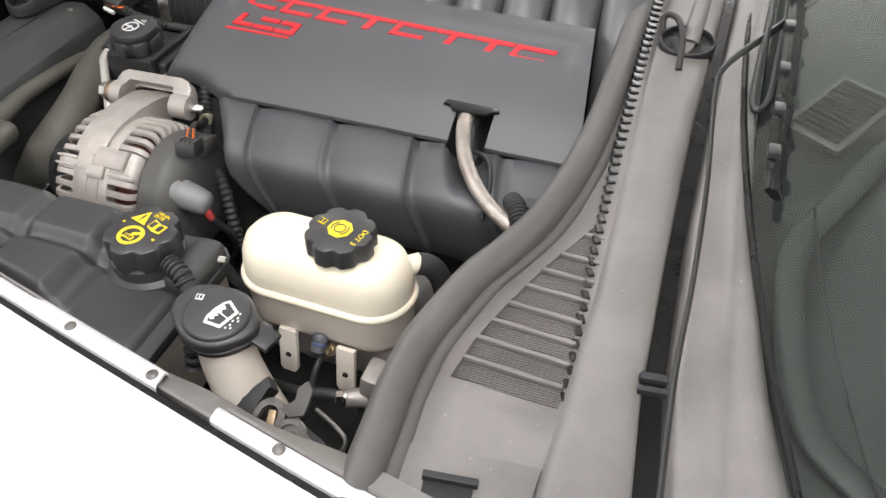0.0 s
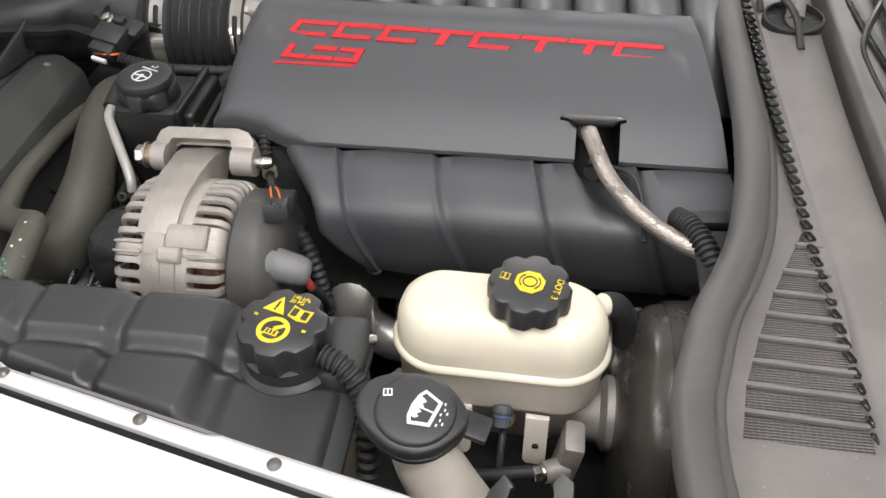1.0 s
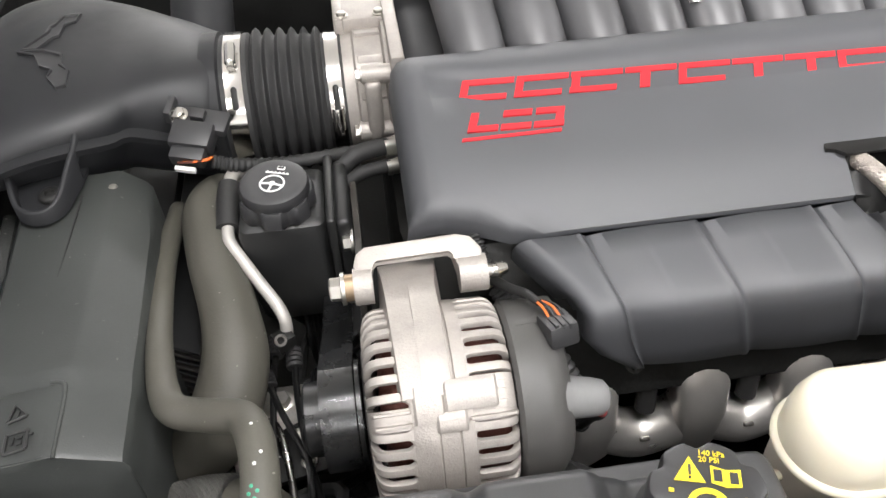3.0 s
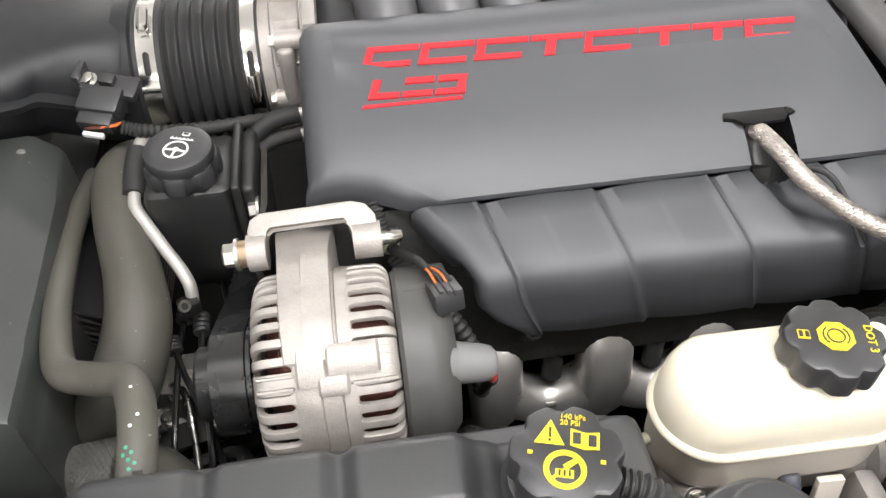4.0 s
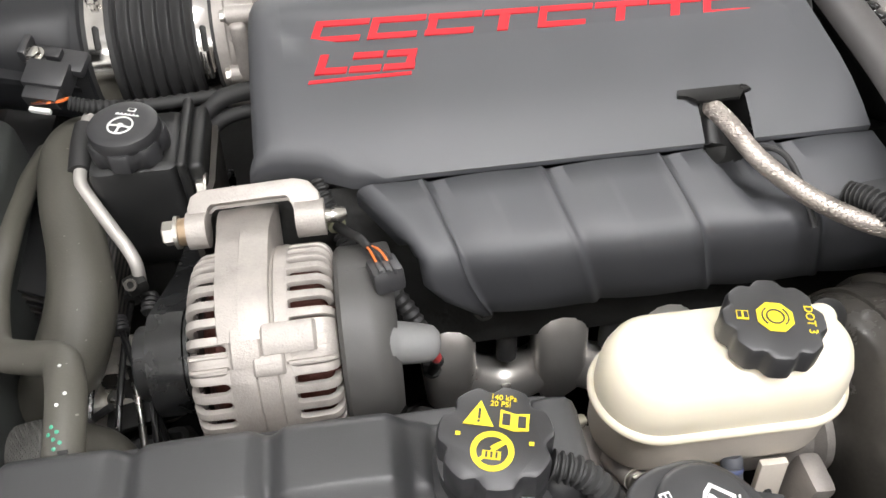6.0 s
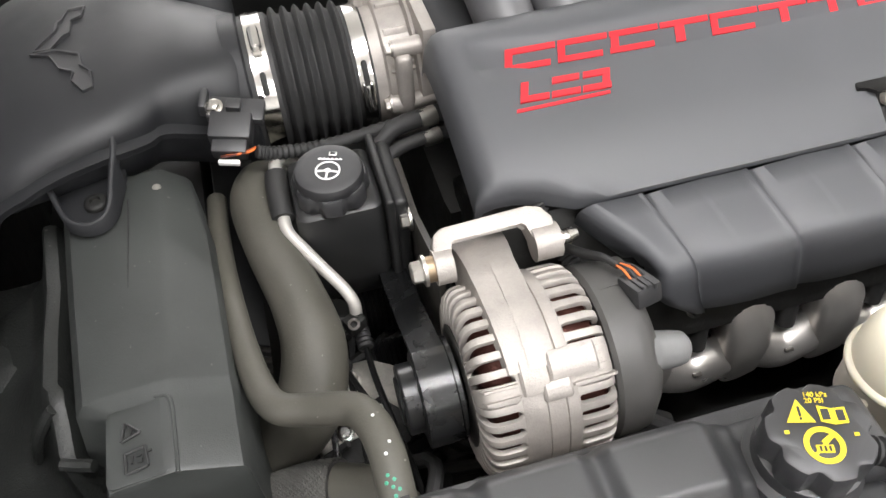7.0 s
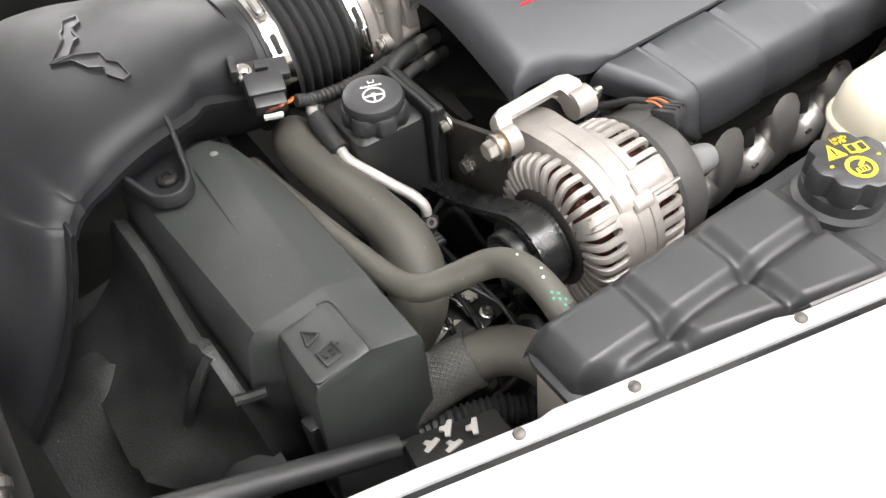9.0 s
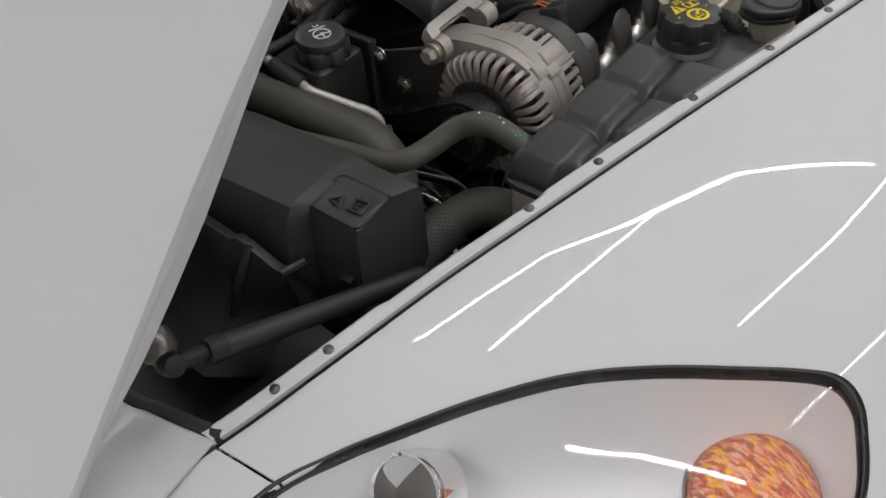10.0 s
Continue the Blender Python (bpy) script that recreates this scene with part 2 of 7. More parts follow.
steel = surface("plated_steel", (0.62, 0.6, 0.56), 0.3, 1.0, vary=0.2, grain=500, bump=0.1)
bright_steel = surface("bright_clamp_steel", (0.8, 0.78, 0.75), 0.16, 1.0, vary=0.1, grain=500, bump=0.05, rough_vary=0.05)
exhaust = surface("exhaust_heat_shield", (0.76, 0.735, 0.7), 0.36, 0.85, vary=0.1, grain=220, bump=0.06, stain=20, depth=0.0006)
brass = surface("tarnished_brass", (0.36, 0.27, 0.18), 0.4, 0.8)
copper = surface("copper_winding", (0.12, 0.042, 0.032), 0.4, 0.6, grain=200, bump=0.8, depth=0.002)
gold_zinc = surface("yellow_zinc_plating", (0.66, 0.55, 0.36), 0.3, 0.85, vary=0.25, grain=400, bump=0.15)
blue_seal = surface("blue_seal_rubber", (0.07, 0.09, 0.19), 0.4)
plug_grey = surface("blue_grey_plug_plastic", (0.085, 0.09, 0.105), 0.45, vary=0.15)
dark_iron = surface("oily_dark_metal", (0.018, 0.018, 0.017), 0.55, 0.3, vary=0.4, grain=200, bump=0.5, stain=25, depth=0.001)
cream = surface("cream_reservoir_plastic", (0.76, 0.7, 0.56), 0.42, vary=0.06, grain=500, bump=0.08, stain=10, subsurface=0.15)
aged_cream = surface("aged_cream_plastic", (0.7, 0.64, 0.56), 0.45, vary=0.12, grain=500, bump=0.1, stain=15)
white_metal = surface("painted_line_metal", (0.52, 0.5, 0.465), 0.4, 0.35, vary=0.12)
car_paint = surface("white_car_paint", (0.612, 0.622, 0.635), 0.6, vary=0.02, grain=900, bump=0.0, coat=1.0, rough_vary=0.03, spec=0.0)
lip_paint = surface("white_flange_paint", (0.62, 0.62, 0.63), 0.4, vary=0.08, grain=300, bump=0.1, stain=20, coat=0.3)
red = surface("red_letter_paint", (0.6, 0.02, 0.03), 0.45, vary=0.08, grain=600, bump=0.15)
yellow = surface("yellow_print", (0.8, 0.62, 0.03), 0.5, vary=0.08, grain=800, bump=0.1)
white_ink = surface("white_print", (0.78, 0.78, 0.76), 0.5, vary=0.06, grain=800, bump=0.1)
chrome = surface("chrome_trim", (0.85, 0.85, 0.86), 0.06, 1.0, vary=0.03, bump=0.0, rough_vary=0.02)
lamp_grey = surface("lamp_bowl_grey", (0.66, 0.66, 0.67), 0.35, 0.0, vary=0.04, grain=200, bump=0.0, stain=2, rough_vary=0.01)
gasket_black = surface("gasket_rubber", (0.008, 0.008, 0.008), 0.3, spec=0.4, vary=0.1, grain=500, bump=0.1)
braid = woven("hose_core", (0.4, 0.365, 0.33), 0.45, 0.3, 760)
braid_wire = surface("braid_wire", (0.47, 0.425, 0.385), 0.42, 0.9, vary=0.35, grain=900, bump=0.1, stain=60)
nylon = woven("nylon_sleeve", (0.06, 0.06, 0.056), 0.6, 0.0, 620)
nylon_yarn = surface("nylon_yarn", (0.085, 0.083, 0.076), 0.45, vary=0.35, grain=900, bump=0.3, stain=60)
orange = surface("orange_wire", (0.7, 0.16, 0.03), 0.45)
belt_rubber = surface("shiny_belt_rubber", (0.014, 0.0145, 0.015), 0.27, spec=0.65, vary=0.1, grain=300, bump=0.1)
dark_sealant = surface("old_sealant", (0.2, 0.19, 0.17), 0.6)
green_ink = surface("green_stamp", (0.06, 0.35, 0.22), 0.5)
red_cap = surface("red_rubber", (0.45, 0.05, 0.05), 0.5)
boot_grey = surface("grey_boot_rubber", (0.2, 0.2, 0.2), 0.5, vary=0.15)
cover_grey = surface("mid_grey_plastic", (0.075, 0.073, 0.07), 0.5, vary=0.2, grain=900)
grey_plastic = surface("dark_grey_plastic", (0.024, 0.024, 0.024), 0.48, vary=0.15, grain=900)
concrete = surface("polished_concrete", (0.34, 0.33, 0.315), 0.45, vary=0.2, grain=60, bump=0.1, stain=2)
plaster = surface("white_plaster", (0.78, 0.78, 0.76), 0.8, vary=0.05, grain=80, bump=0.2, stain=1.5)
leather = surface("dash_vinyl", (0.014, 0.0165, 0.016), 0.55, vary=0.15, grain=700, bump=0.5)


def clear(name, colour, rough=0.0):
    mat = bpy.data.materials.new(name)
    mat.use_nodes = True
    b = mat.node_tree.nodes["Principled BSDF"]
    b.inputs["Base Color"].default_value = (*colour, 1)
    b.inputs["Transmission Weight"].default_value = 1.0
    b.inputs["Roughness"].default_value = rough
    b.inputs["IOR"].default_value = 1.45
    return mat


glass = clear("clear_lens", (0.97, 0.98, 0.98))
screen_glass = clear("green_tinted_glass", (0.52, 0.57, 0.54))
amber = woven("amber_facet_glints", (0.72, 0.22, 0.11), 0.1, 0.35, 330)
t = amber.node_tree
# cell colours put the facets' glints and dark sides into the amber
cell = t.nodes.new("ShaderNodeTexVoronoi")
cell.inputs["Scale"].default_value = 330
ramp = t.nodes.new("ShaderNodeValToRGB")
ramp.color_ramp.interpolation = "CONSTANT"
for at, colour in ((0.0, (0.62, 0.16, 0.08)), (0.3, (0.85, 0.3, 0.17)), (0.55, (0.42, 0.15, 0.1)), (0.68, (0.88, 0.45, 0.32)), (0.88, (0.98, 0.5, 0.04))):
    spot = ramp.color_ramp.elements[0] if at == 0 else ramp.color_ramp.elements.new(at)
    spot.position, spot.color = at, (*colour, 1)
split = t.nodes.new("ShaderNodeSeparateColor")
stretch = t.nodes.new("ShaderNodeMapping")
stretch.inputs["Scale"].default_value = (1.5, 0.4, 0.4)
t.links.new(t.nodes["Texture Coordinate"].outputs["Object"], stretch.inputs["Vector"])
t.links.new(stretch.outputs["Vector"], cell.inputs["Vector"])
t.links.new(cell.outputs["Color"], split.inputs["Color"])
t.links.new(split.outputs["Red"], ramp.inputs["Fac"])
t.links.new(ramp.outputs["Color"], t.nodes["Principled BSDF"].inputs["Base Color"])

# the garage ---------------------------------------------------------------
def slab(name, centre, size, material, label, category):
    bm = bmesh.new()
    box(bm, centre, size)
    return solid(name, bm, material, label, category, kind="structure", smooth=0)


slab("floor", (0, 0, -0.05), (12.2, 12.2, 0.1), concrete, "polished grey concrete garage floor", "floor")
slab("ceiling", (0, 0, 3.05), (12.2, 12.2, 0.1), plaster, "white plastered garage ceiling", "ceiling")
slab("wall_north", (0, 6.05, 1.5), (12.0, 0.1, 3.0), plaster, "white plain garage wall", "wall")
slab("wall_south", (0, -6.05, 1.5), (12.0, 0.1, 3.0), plaster, "white plain garage wall", "wall")
slab("wall_east", (6.05, 0, 1.5), (0.1, 12.0, 3.0), plaster, "white plain garage wall", "wall")
slab("wall_west", (-6.05, 0, 1.5), (0.1, 12.0, 3.0), plaster, "white plain garage wall", "wall")
# the seven added fill strips get fixtures too
for sx, sy, sr, sl, power in STRIPS:
    fixture = thing("ceiling_light", "long white ceiling strip light, of the reflected set or added as unseen fill", "ceiling light", (sx, sy, 2.9), "ceiling strip lights")
    bm = bmesh.new()
    box(bm, (sx, sy, 2.93), (sl + 0.06, 0.1, 0.06), (0, 0, sr), 0.006)
    part("housing", bm, plaster, fixture)
    for end in (-1, 1):
        bm = bmesh.new()
        box(bm, pose(sx, sy, 0, 0, 0, sr) @ V(end * (sl / 2 + 0.02), 0, 2.885), (0.02, 0.09, 0.04), (0, 0, sr), 0.004)
        part("end_cap", bm, plaster, fixture)

# the car's body -----------------------------------------------------------
RAIL_Y = [(-1.2, 0.17), (-0.9, 0.09), (-0.764, 0.017), (-0.714, 0.0), (-0.671, -0.016), (-0.586, -0.038), (-0.49, -0.067), (-0.315, -0.118), (-0.123, -0.165), (0.1, -0.215), (0.35, -0.26), (0.8, -0.3)]
RAIL_Z = [(-1.2, 0.62), (-0.9, 0.745), (-0.764, 0.788), (-0.714, 0.803), (-0.671, 0.814), (-0.586, 0.828), (-0.49, 0.84), (-0.315, 0.861), (-0.123, 0.867), (0.1, 0.872), (0.35, 0.875), (0.8, 0.87)]


def smooth_at(table, x):
    return sum(lerp_table(table, x + k * 0.02) for k in (-2, -1, 0, 1, 2)) / 5


def rail(x, out=0.0, up=0.0):
    return V(x, smooth_at(RAIL_Y, x) - out, smooth_at(RAIL_Z, x) + up)


def skin(x, d):
    """The outer skin, d metres outboard of the flange."""
    e = max(0.0, d - 0.40)
    return V(x, smooth_at(RAIL_Y, x) - d + e * 0.75, smooth_at(RAIL_Z, x) - 0.15 * d - 1.25 * d * d - e * 2.2)


LAMP = [(-0.86, -0.02), (-0.774, -0.031), (-0.72, -0.06), (-0.685, -0.083), (-0.633, -0.117), (-0.581, -0.155), (-0.534, -0.199), (-0.489, -0.247), (-0.458, -0.28), (-0.438, -0.305), (-0.436, -0.324),
        (-0.449, -0.339), (-0.486, -0.359), (-0.56, -0.37), (-0.68, -0.33), (-0.78, -0.25), (-0.86, -0.14), (-0.885, -0.06)]


def inside(x, y, poly):
    hit = False
    for (ax, ay), (bx, by) in zip(poly, poly[1:] + poly[:1]):
        if (ay > y) != (by > y) and x < (bx - ax) * (y - ay) / (by - ay) + ax:
            hit = not hit
    return hit


def nearest(x, y, poly):
    best = None
    for (ax, ay), (bx, by) in zip(poly, poly[1:] + poly[:1]):
        u = max(0.0, min(1.0, ((x - ax) * (bx - ax) + (y - ay) * (by - ay)) / ((bx - ax) ** 2 + (by - ay) ** 2)))
        q = (ax + u * (bx - ax), ay + u * (by - ay))
        d = math.hypot(q[0] - x, q[1] - y)
        if best is None or d < best[0]:
            best = (d, q)
    return best[1]


def skin_z(x, y):
    d = smooth_at(RAIL_Y, x) - y
    return smooth_at(RAIL_Z, x) - 0.15 * d - 1.25 * d * d


car_body = thing("sports_car", "white sports car with its bonnet raised over the engine bay", "car", (0, 0.44, 0.0))


def seam_x(d):
    return -0.768 + 0.16 * d


ds = [0.0065, 0.0076, 0.0105] + [0.016 + 0.0085 * k for k in range(45)] + [0.42, 0.45, 0.5, 0.56, 0.62]
for name, x0, x1, n in (("fender", 0.0, 0.8, 180), ("bumper", -1.15, 0.0, 60)):
    rows = []
    for i in range(n + 1):
        u = i / n
        row = []
        for k, d in enumerate(ds):
            s = seam_x(d)
            x = s + 0.0012 + (x1 - s) * u if name == "fender" else x0 + (s - 0.0012 - x0) * u
            p = skin(x, d)
            if k == 0:
                p.z -= 0.008
            elif k == 1:
                p.z -= 0.0015
            row.append(p)
        rows.append(row)

    gone_set = set()
    for i in range(len(rows) - 1):
        for j in range(len(ds) - 1):
            c = (rows[i][j] + rows[i + 1][j + 1]) / 2
            if c.x < -0.4 and inside(c.x, c.y, LAMP):
                gone_set.add((i, j))
    for i in range(len(rows)):
        for j in range(len(ds)):
            p = rows[i][j]
            near = {(i, j), (i - 1, j), (i, j - 1), (i - 1, j - 1)}
            if near & gone_set and not near <= gone_set:
                x, y = nearest(p.x, p.y, LAMP)
                rows[i][j] = V(x, y, skin_z(x, y))

    def gone(i, j):
        return (i, j) in gone_set
    bm = bmesh.new()
    sheet(bm, rows, 0.003, skip=gone)
    part(name, bm, car_paint, car_body, "glossy white painted panel", smooth=35)
    # the other side of the car mirrors this one
    bm = bmesh.new()
    sheet(bm, [[V(p.x, 0.88 - p.y, p.z) for p in row][::-1] for row in rows], 0.003)
    part(name, bm, car_paint, car_body, "glossy white painted panel", smooth=35)

# flange with its screws along the opening
bm = bmesh.new()
rows = []
for i in range(161):
    x = -0.765 + i * (1.5 / 160)
    w = 0.0105 if (i // 16) % 2 else 0.013
    rows.append([rail(x, -w - 0.002, -0.03), rail(x, -w, -0.004), rail(x, -w + 0.003, -0.0015), rail(x, -0.0008, -0.0015), rail(x, 0.0008, -0.0035), rail(x, 0.0012, -0.03)])
sheet(bm, rows, 0.002, skip=lambda i, j: -0.052 < -0.765 + i * (1.5 / 160) < -0.001)
flange = part("flange", bm, lip_paint, car_body, "white inner flange of the bonnet opening", smooth=18)
for x in (-0.714, -0.671, -0.49, -0.42, -0.315, -0.215, -0.129, -0.05, 0.055):
    bm = bmesh.new()
    p = rail(x, -0.0052, -0.0022)
    lathe(bm, [(0.0042, -0.002), (0.0041, 0.0014), (0.003, 0.0024), (0.0015, 0.0029), (0.0003, 0.003)], Matrix.Translation(p), 18)
    part("screw", bm, worn_metal, flange, "dull grey flange screw")
# black strip laid in the panel gap, standing in for its deep shade
bm = bmesh.new()
sheet(bm, [[rail(-0.765 + i * 0.025, 0.0009, -0.0078), rail(-0.765 + i * 0.025, 0.0072, -0.0082)] for i in range(61)], 0.01)
part("gap_liner", bm, gasket_black, car_body)

# grey inner shelf beside the flange
bm = bmesh.new()
rows = []
for i in range(81):
    x = -0.3 + i * 0.01
    u = max(0.0, min(1.0, (x + 0.06) / 0.05))
    v = max(0.0, min(1.0, (x - 0.02) / 0.09))
    w = 0.0165 + 0.004 * u * u * (3 - 2 * u) + 0.01 * v * v * (3 - 2 * v)
    near = -0.0118 if not -0.056 < x < 0.004 else -0.0015
    rows.append([rail(x, near, -0.03), rail(x, near - 0.0004, -0.006), rail(x, near - 0.0022, -0.005), rail(x, -w, -0.012), rail(x, -w - 0.004, -0.02), rail(x, -w - 0.005, -0.06)])
sheet(bm, rows, 0.002)
part("inner_shelf", bm, cowl_grey, car_body, "grey plastic shelf inside the flange")

# crossing edge of the front, with its dark trim
bm = bmesh.new()
front = curve([(-0.764, 0.017, 0.788), (-0.773, 0.085, 0.7735), (-0.78, 0.15, 0.764), (-0.79, 0.44, 0.75), (-0.78, 0.73, 0.764), (-0.764, 0.863, 0.788)], 10)
rows = []
for p in front:
    rows.append([p + V(0.002, 0, -0.05), p + V(0.0, 0, -0.002), p + V(-0.004, 0, 0), p + V(-0.08, 0, -0.012), p + V(-0.2, 0, -0.06), p + V(-0.32, 0, -0.16), p + V(-0.36, 0, -0.32)])
sheet(bm, rows, 0.003)
part("nose", bm, car_paint, car_body, "glossy white painted nose panel")
bm = bmesh.new()
sweep(bm, [p + V(0.006, 0, -0.004) for p in front[::5]], 0.006, 8)
part("nose_seal", bm, rubber, car_body, "black rubber seal")

# headlamp
lamp = part("headlamp_bowl", bmesh.new(), lamp_grey, car_body, "large swept headlamp with clear lens")
bm = bmesh.new()


def lamp_ring(scale, drop, n=90):
    cx, cy = -0.64, -0.19
    line = curve([(x, y, 0) for x, y in LAMP] + [(LAMP[0][0], LAMP[0][1], 0)], 6)[:-1]
    out = []
    for p in line:
        x, y = cx + (p.x - cx) * scale, cy + (p.y - cy) * scale
        out.append(V(x, y, skin_z(x, y) - drop))
    return out


loft(bm, [lamp_ring(1.0, 0.004), lamp_ring(0.98, 0.02), lamp_ring(0.94, 0.06), lamp_ring(0.8, 0.095), lamp_ring(0.5, 0.11), lamp_ring(0.1, 0.11)], (False, True))
bm.to_mesh(lamp.data)
bm.free()
lamp.data.shade_smooth()
bm = bmesh.new()
ring = lamp_ring(1.0, -0.001)
outer = lamp_ring(1.018, -0.0006)
inner = lamp_ring(0.98, 0.001)
deep = lamp_ring(0.977, 0.012)
out2 = lamp_ring(1.02, 0.004)
mid = lamp_ring(1.003, -0.002)
vs = loft(bm, [out2, outer, mid, inner, deep], (False, False))
part("gasket", bm, gasket_black, lamp, "black rubber gasket")
bm = bmesh.new()
loft(bm, [lamp_ring(0.9965, -0.0006), lamp_ring(0.9955, -0.003), lamp_ring(0.992, -0.0032), lamp_ring(0.9905, -0.0006)], (False, False))
part("gasket_bead", bm, seal_rubber, lamp, "paler bead along the gasket")
bm = bmesh.new()
steps = (0.975, 0.9, 0.8, 0.65, 0.5, 0.3, 0.1, 0.02)
loft(bm, [lamp_ring(s, 0.003) for s in steps], (False, True))
loft(bm, [lamp_ring(s, 0.006) for s in steps], (False, True))
lens = part("lens", bm, glass, lamp, "clear curved lens")
lens.visible_shadow = False
bm = bmesh.new()
tilt = Matrix.Translation((-0.52, -0.275, 0.655)) @ pose(0, 0, 0, 28, -12, 0)
prof = [(0.056 * math.cos(radians(q)), 0.046 * math.sin(radians(q))) for q in range(0, 88, 7)]
lathe(bm, [(0.056, -0.03)] + prof, tilt, 46)
part("turn_lamp", bm, amber, lamp, "amber faceted turn signal", smooth=60)
bm = bmesh.new()
lathe(bm, [(0.062, -0.03), (0.06, -0.004), (0.057, -0.004), (0.057, -0.03)], tilt, 40, (False, False))
part("turn_bezel", bm, chrome, lamp)
bm = bmesh.new()
proj = Matrix.Translation((-0.697, -0.103, 0.744)) @ pose(0, 0, 0, 46, 0, -96) @ Matrix.Scale(0.8, 4)
lathe(bm, [(0.035, -0.03), (0.037, 0.004), (0.0372, 0.012), (0.0355, 0.0145), (0.0325, 0.013), (0.031, 0.0), (0.0295, -0.03)], proj, 48, (False, False))
part("projector_ring", bm, chrome, lamp, "chrome projector ring")
# bowl in darker metal than the ring, putting its dark inside into the colour
bm = bmesh.new()
lathe(bm, [(0.031, -0.018), (0.028, -0.03), (0.018, -0.038), (0.001, -0.04)], proj, 36)
part("projector_bowl", bm, worn_metal, lamp, "projector bowl, darkened inside the ring")
bm = bmesh.new()
box(bm, (-0.64, -0.19, 0.60), (0.42, 0.34, 0.02))
part("lamp_back", bm, black, lamp)

# the raised bonnet
EDGE = [(0.5, 0.18), (0.62, 0.13), (0.75, 0.07), (0.811, 0.045), (0.907, 0.006), (0.966, -0.019), (1.045, -0.051), (1.092, -0.072), (1.131, -0.089), (1.206, -0.128), (1.35, -0.2), (1.6, -0.28), (1.8, -0.3)]


def bonnet(z, w, lift=0.0):
    """z metres above the floor, w from -1 at one side to 1; lift: outwards."""
    half = 0.44 - smooth_at(EDGE, z)
    x = -0.88 + 0.45 * (min(z, 1.22) - 0.75) + 0.1 * max(0.0, z - 1.22) - 0.035 * (1 - w * w) - lift * 0.91
    return V(x, 0.44 + w * half, z + lift * 0.41)


ws = [-1.0, -0.997, -0.985] + [-0.96 + 0.08 * k for k in range(25)] + [0.985, 0.997, 1.0]
rows = []
for i in range(49):
    z = 0.6 + i * 0.0156
    rows.append([bonnet(z, w, 0.0 if abs(w) < 0.99 else (-0.004 if abs(w) == 1 else -0.001)) for w in ws])
bm = bmesh.new()
sheet(bm, rows, 0.003, down=(1, 0, 0))
bonnet_skin = part("bonnet", bm, car_paint, car_body, "raised glossy white bonnet")
rows = []
for i in range(49):
    z = 0.6 + i * 0.0156
    k = lerp_table([(0.86, 0.002), (0.92, 0.009), (0.97, 0.0105), (1.02, 0.0105), (1.06, 0.0075), (1.11, 0.0025), (1.2, 0.001)], z)
    rows.append([bonnet(z, -0.999, -0.004), bonnet(z, -0.998, -0.004 - k), bonnet(z, -0.985, -0.007 - k), bonnet(z, -0.9, -0.02), bonnet(z, 0.0, -0.03), bonnet(z, 0.9, -0.02), bonnet(z, 0.985, -0.012 - k), bonnet(z, 0.998, -0.008 - k), bonnet(z, 0.999, -0.008)])
bm = bmesh.new()
sheet(bm, rows, 0.003, down=(1, 0, 0))
part("bonnet_liner", bm, lip_paint, bonnet_skin, "white inner frame of the bonnet")

# cowl, grille and windscreen ----------------------------------------------
SEAL = [(0.16, 0.95), (0.161, 0.6), (0.163, 0.47), (0.164, 0.34), (0.1645, 0.26), (0.164, 0.188), (0.1585, 0.122), (0.147, 0.06), (0.131, 0.016), (0.116, -0.017), (0.106, -0.053), (0.099, -0.085), (0.098, -0.123), (0.101, -0.156), (0.104, -0.19), (0.112, -0.25)]


def cowl_z(x, y):
    z = 0.856 + 0.07 * max(-0.1, min(y, 0.5)) - 0.05 * (x - 0.16)
    return z


def grille_left(y):
    return lerp_table([(-0.1, 0.127), (-0.064, 0.133), (-0.03, 0.144), (0.016, 0.161), (0.06, 0.182), (0.085, 0.193)], y)


cowl = thing("cowl_panel", "weathered grey plastic cowl panel below the windscreen", "cowl panel", (0.18, 0.1, 0.84))
ys = [-0.3, -0.25, -0.2, -0.16, -0.13, -0.1, -0.08, -0.064, -0.045, -0.03, -0.015, 0.0, 0.016, 0.03, 0.045, 0.06, 0.075, 0.085, 0.1] + [0.13 + 0.04 * k for k in range(21)]
bm = bmesh.new()
rows = []
for y in ys:
    s = lerp_table([(q, p) for p, q in SEAL][::-1], y) + 0.006
    g0 = max(s + 0.012, grille_left(y)) if -0.11 < y < 0.09 else s + 0.012
    g1 = max(0.201 + 0.0 * y - 0.05 * max(0, y), g0 + 0.004)
    edge = lerp_table([(-0.16, 0.258), (-0.07, 0.249), (0.05, 0.2445), (0.21, 0.241), (0.6, 0.246)], y)
    span = edge - g1 - 0.006
    xs = [s, s + 0.006, g0, g1, g1 + 0.003] + [g1 + 0.006 + span * q for q in (0.0, 0.12, 0.25, 0.4, 0.55, 0.7, 0.85, 0.95, 1.0)] + [edge + 0.0015]
    zz = [-0.012, -0.002, 0, 0, 0.004, 0.008, 0.0105, 0.0125, 0.014, 0.0148, 0.0146, 0.0132, 0.0112, 0.009, -0.004]
    rows.append([V(x, y, cowl_z(x, y) + dz) for x, dz in zip(xs, zz)])
sheet(bm, rows, 0.003, skip=lambda i, j: j == 2 and -0.1 <= ys[i] < 0.085)
part("panel", bm, cowl_grey, cowl, smooth=60)
bm = bmesh.new()
rows = []
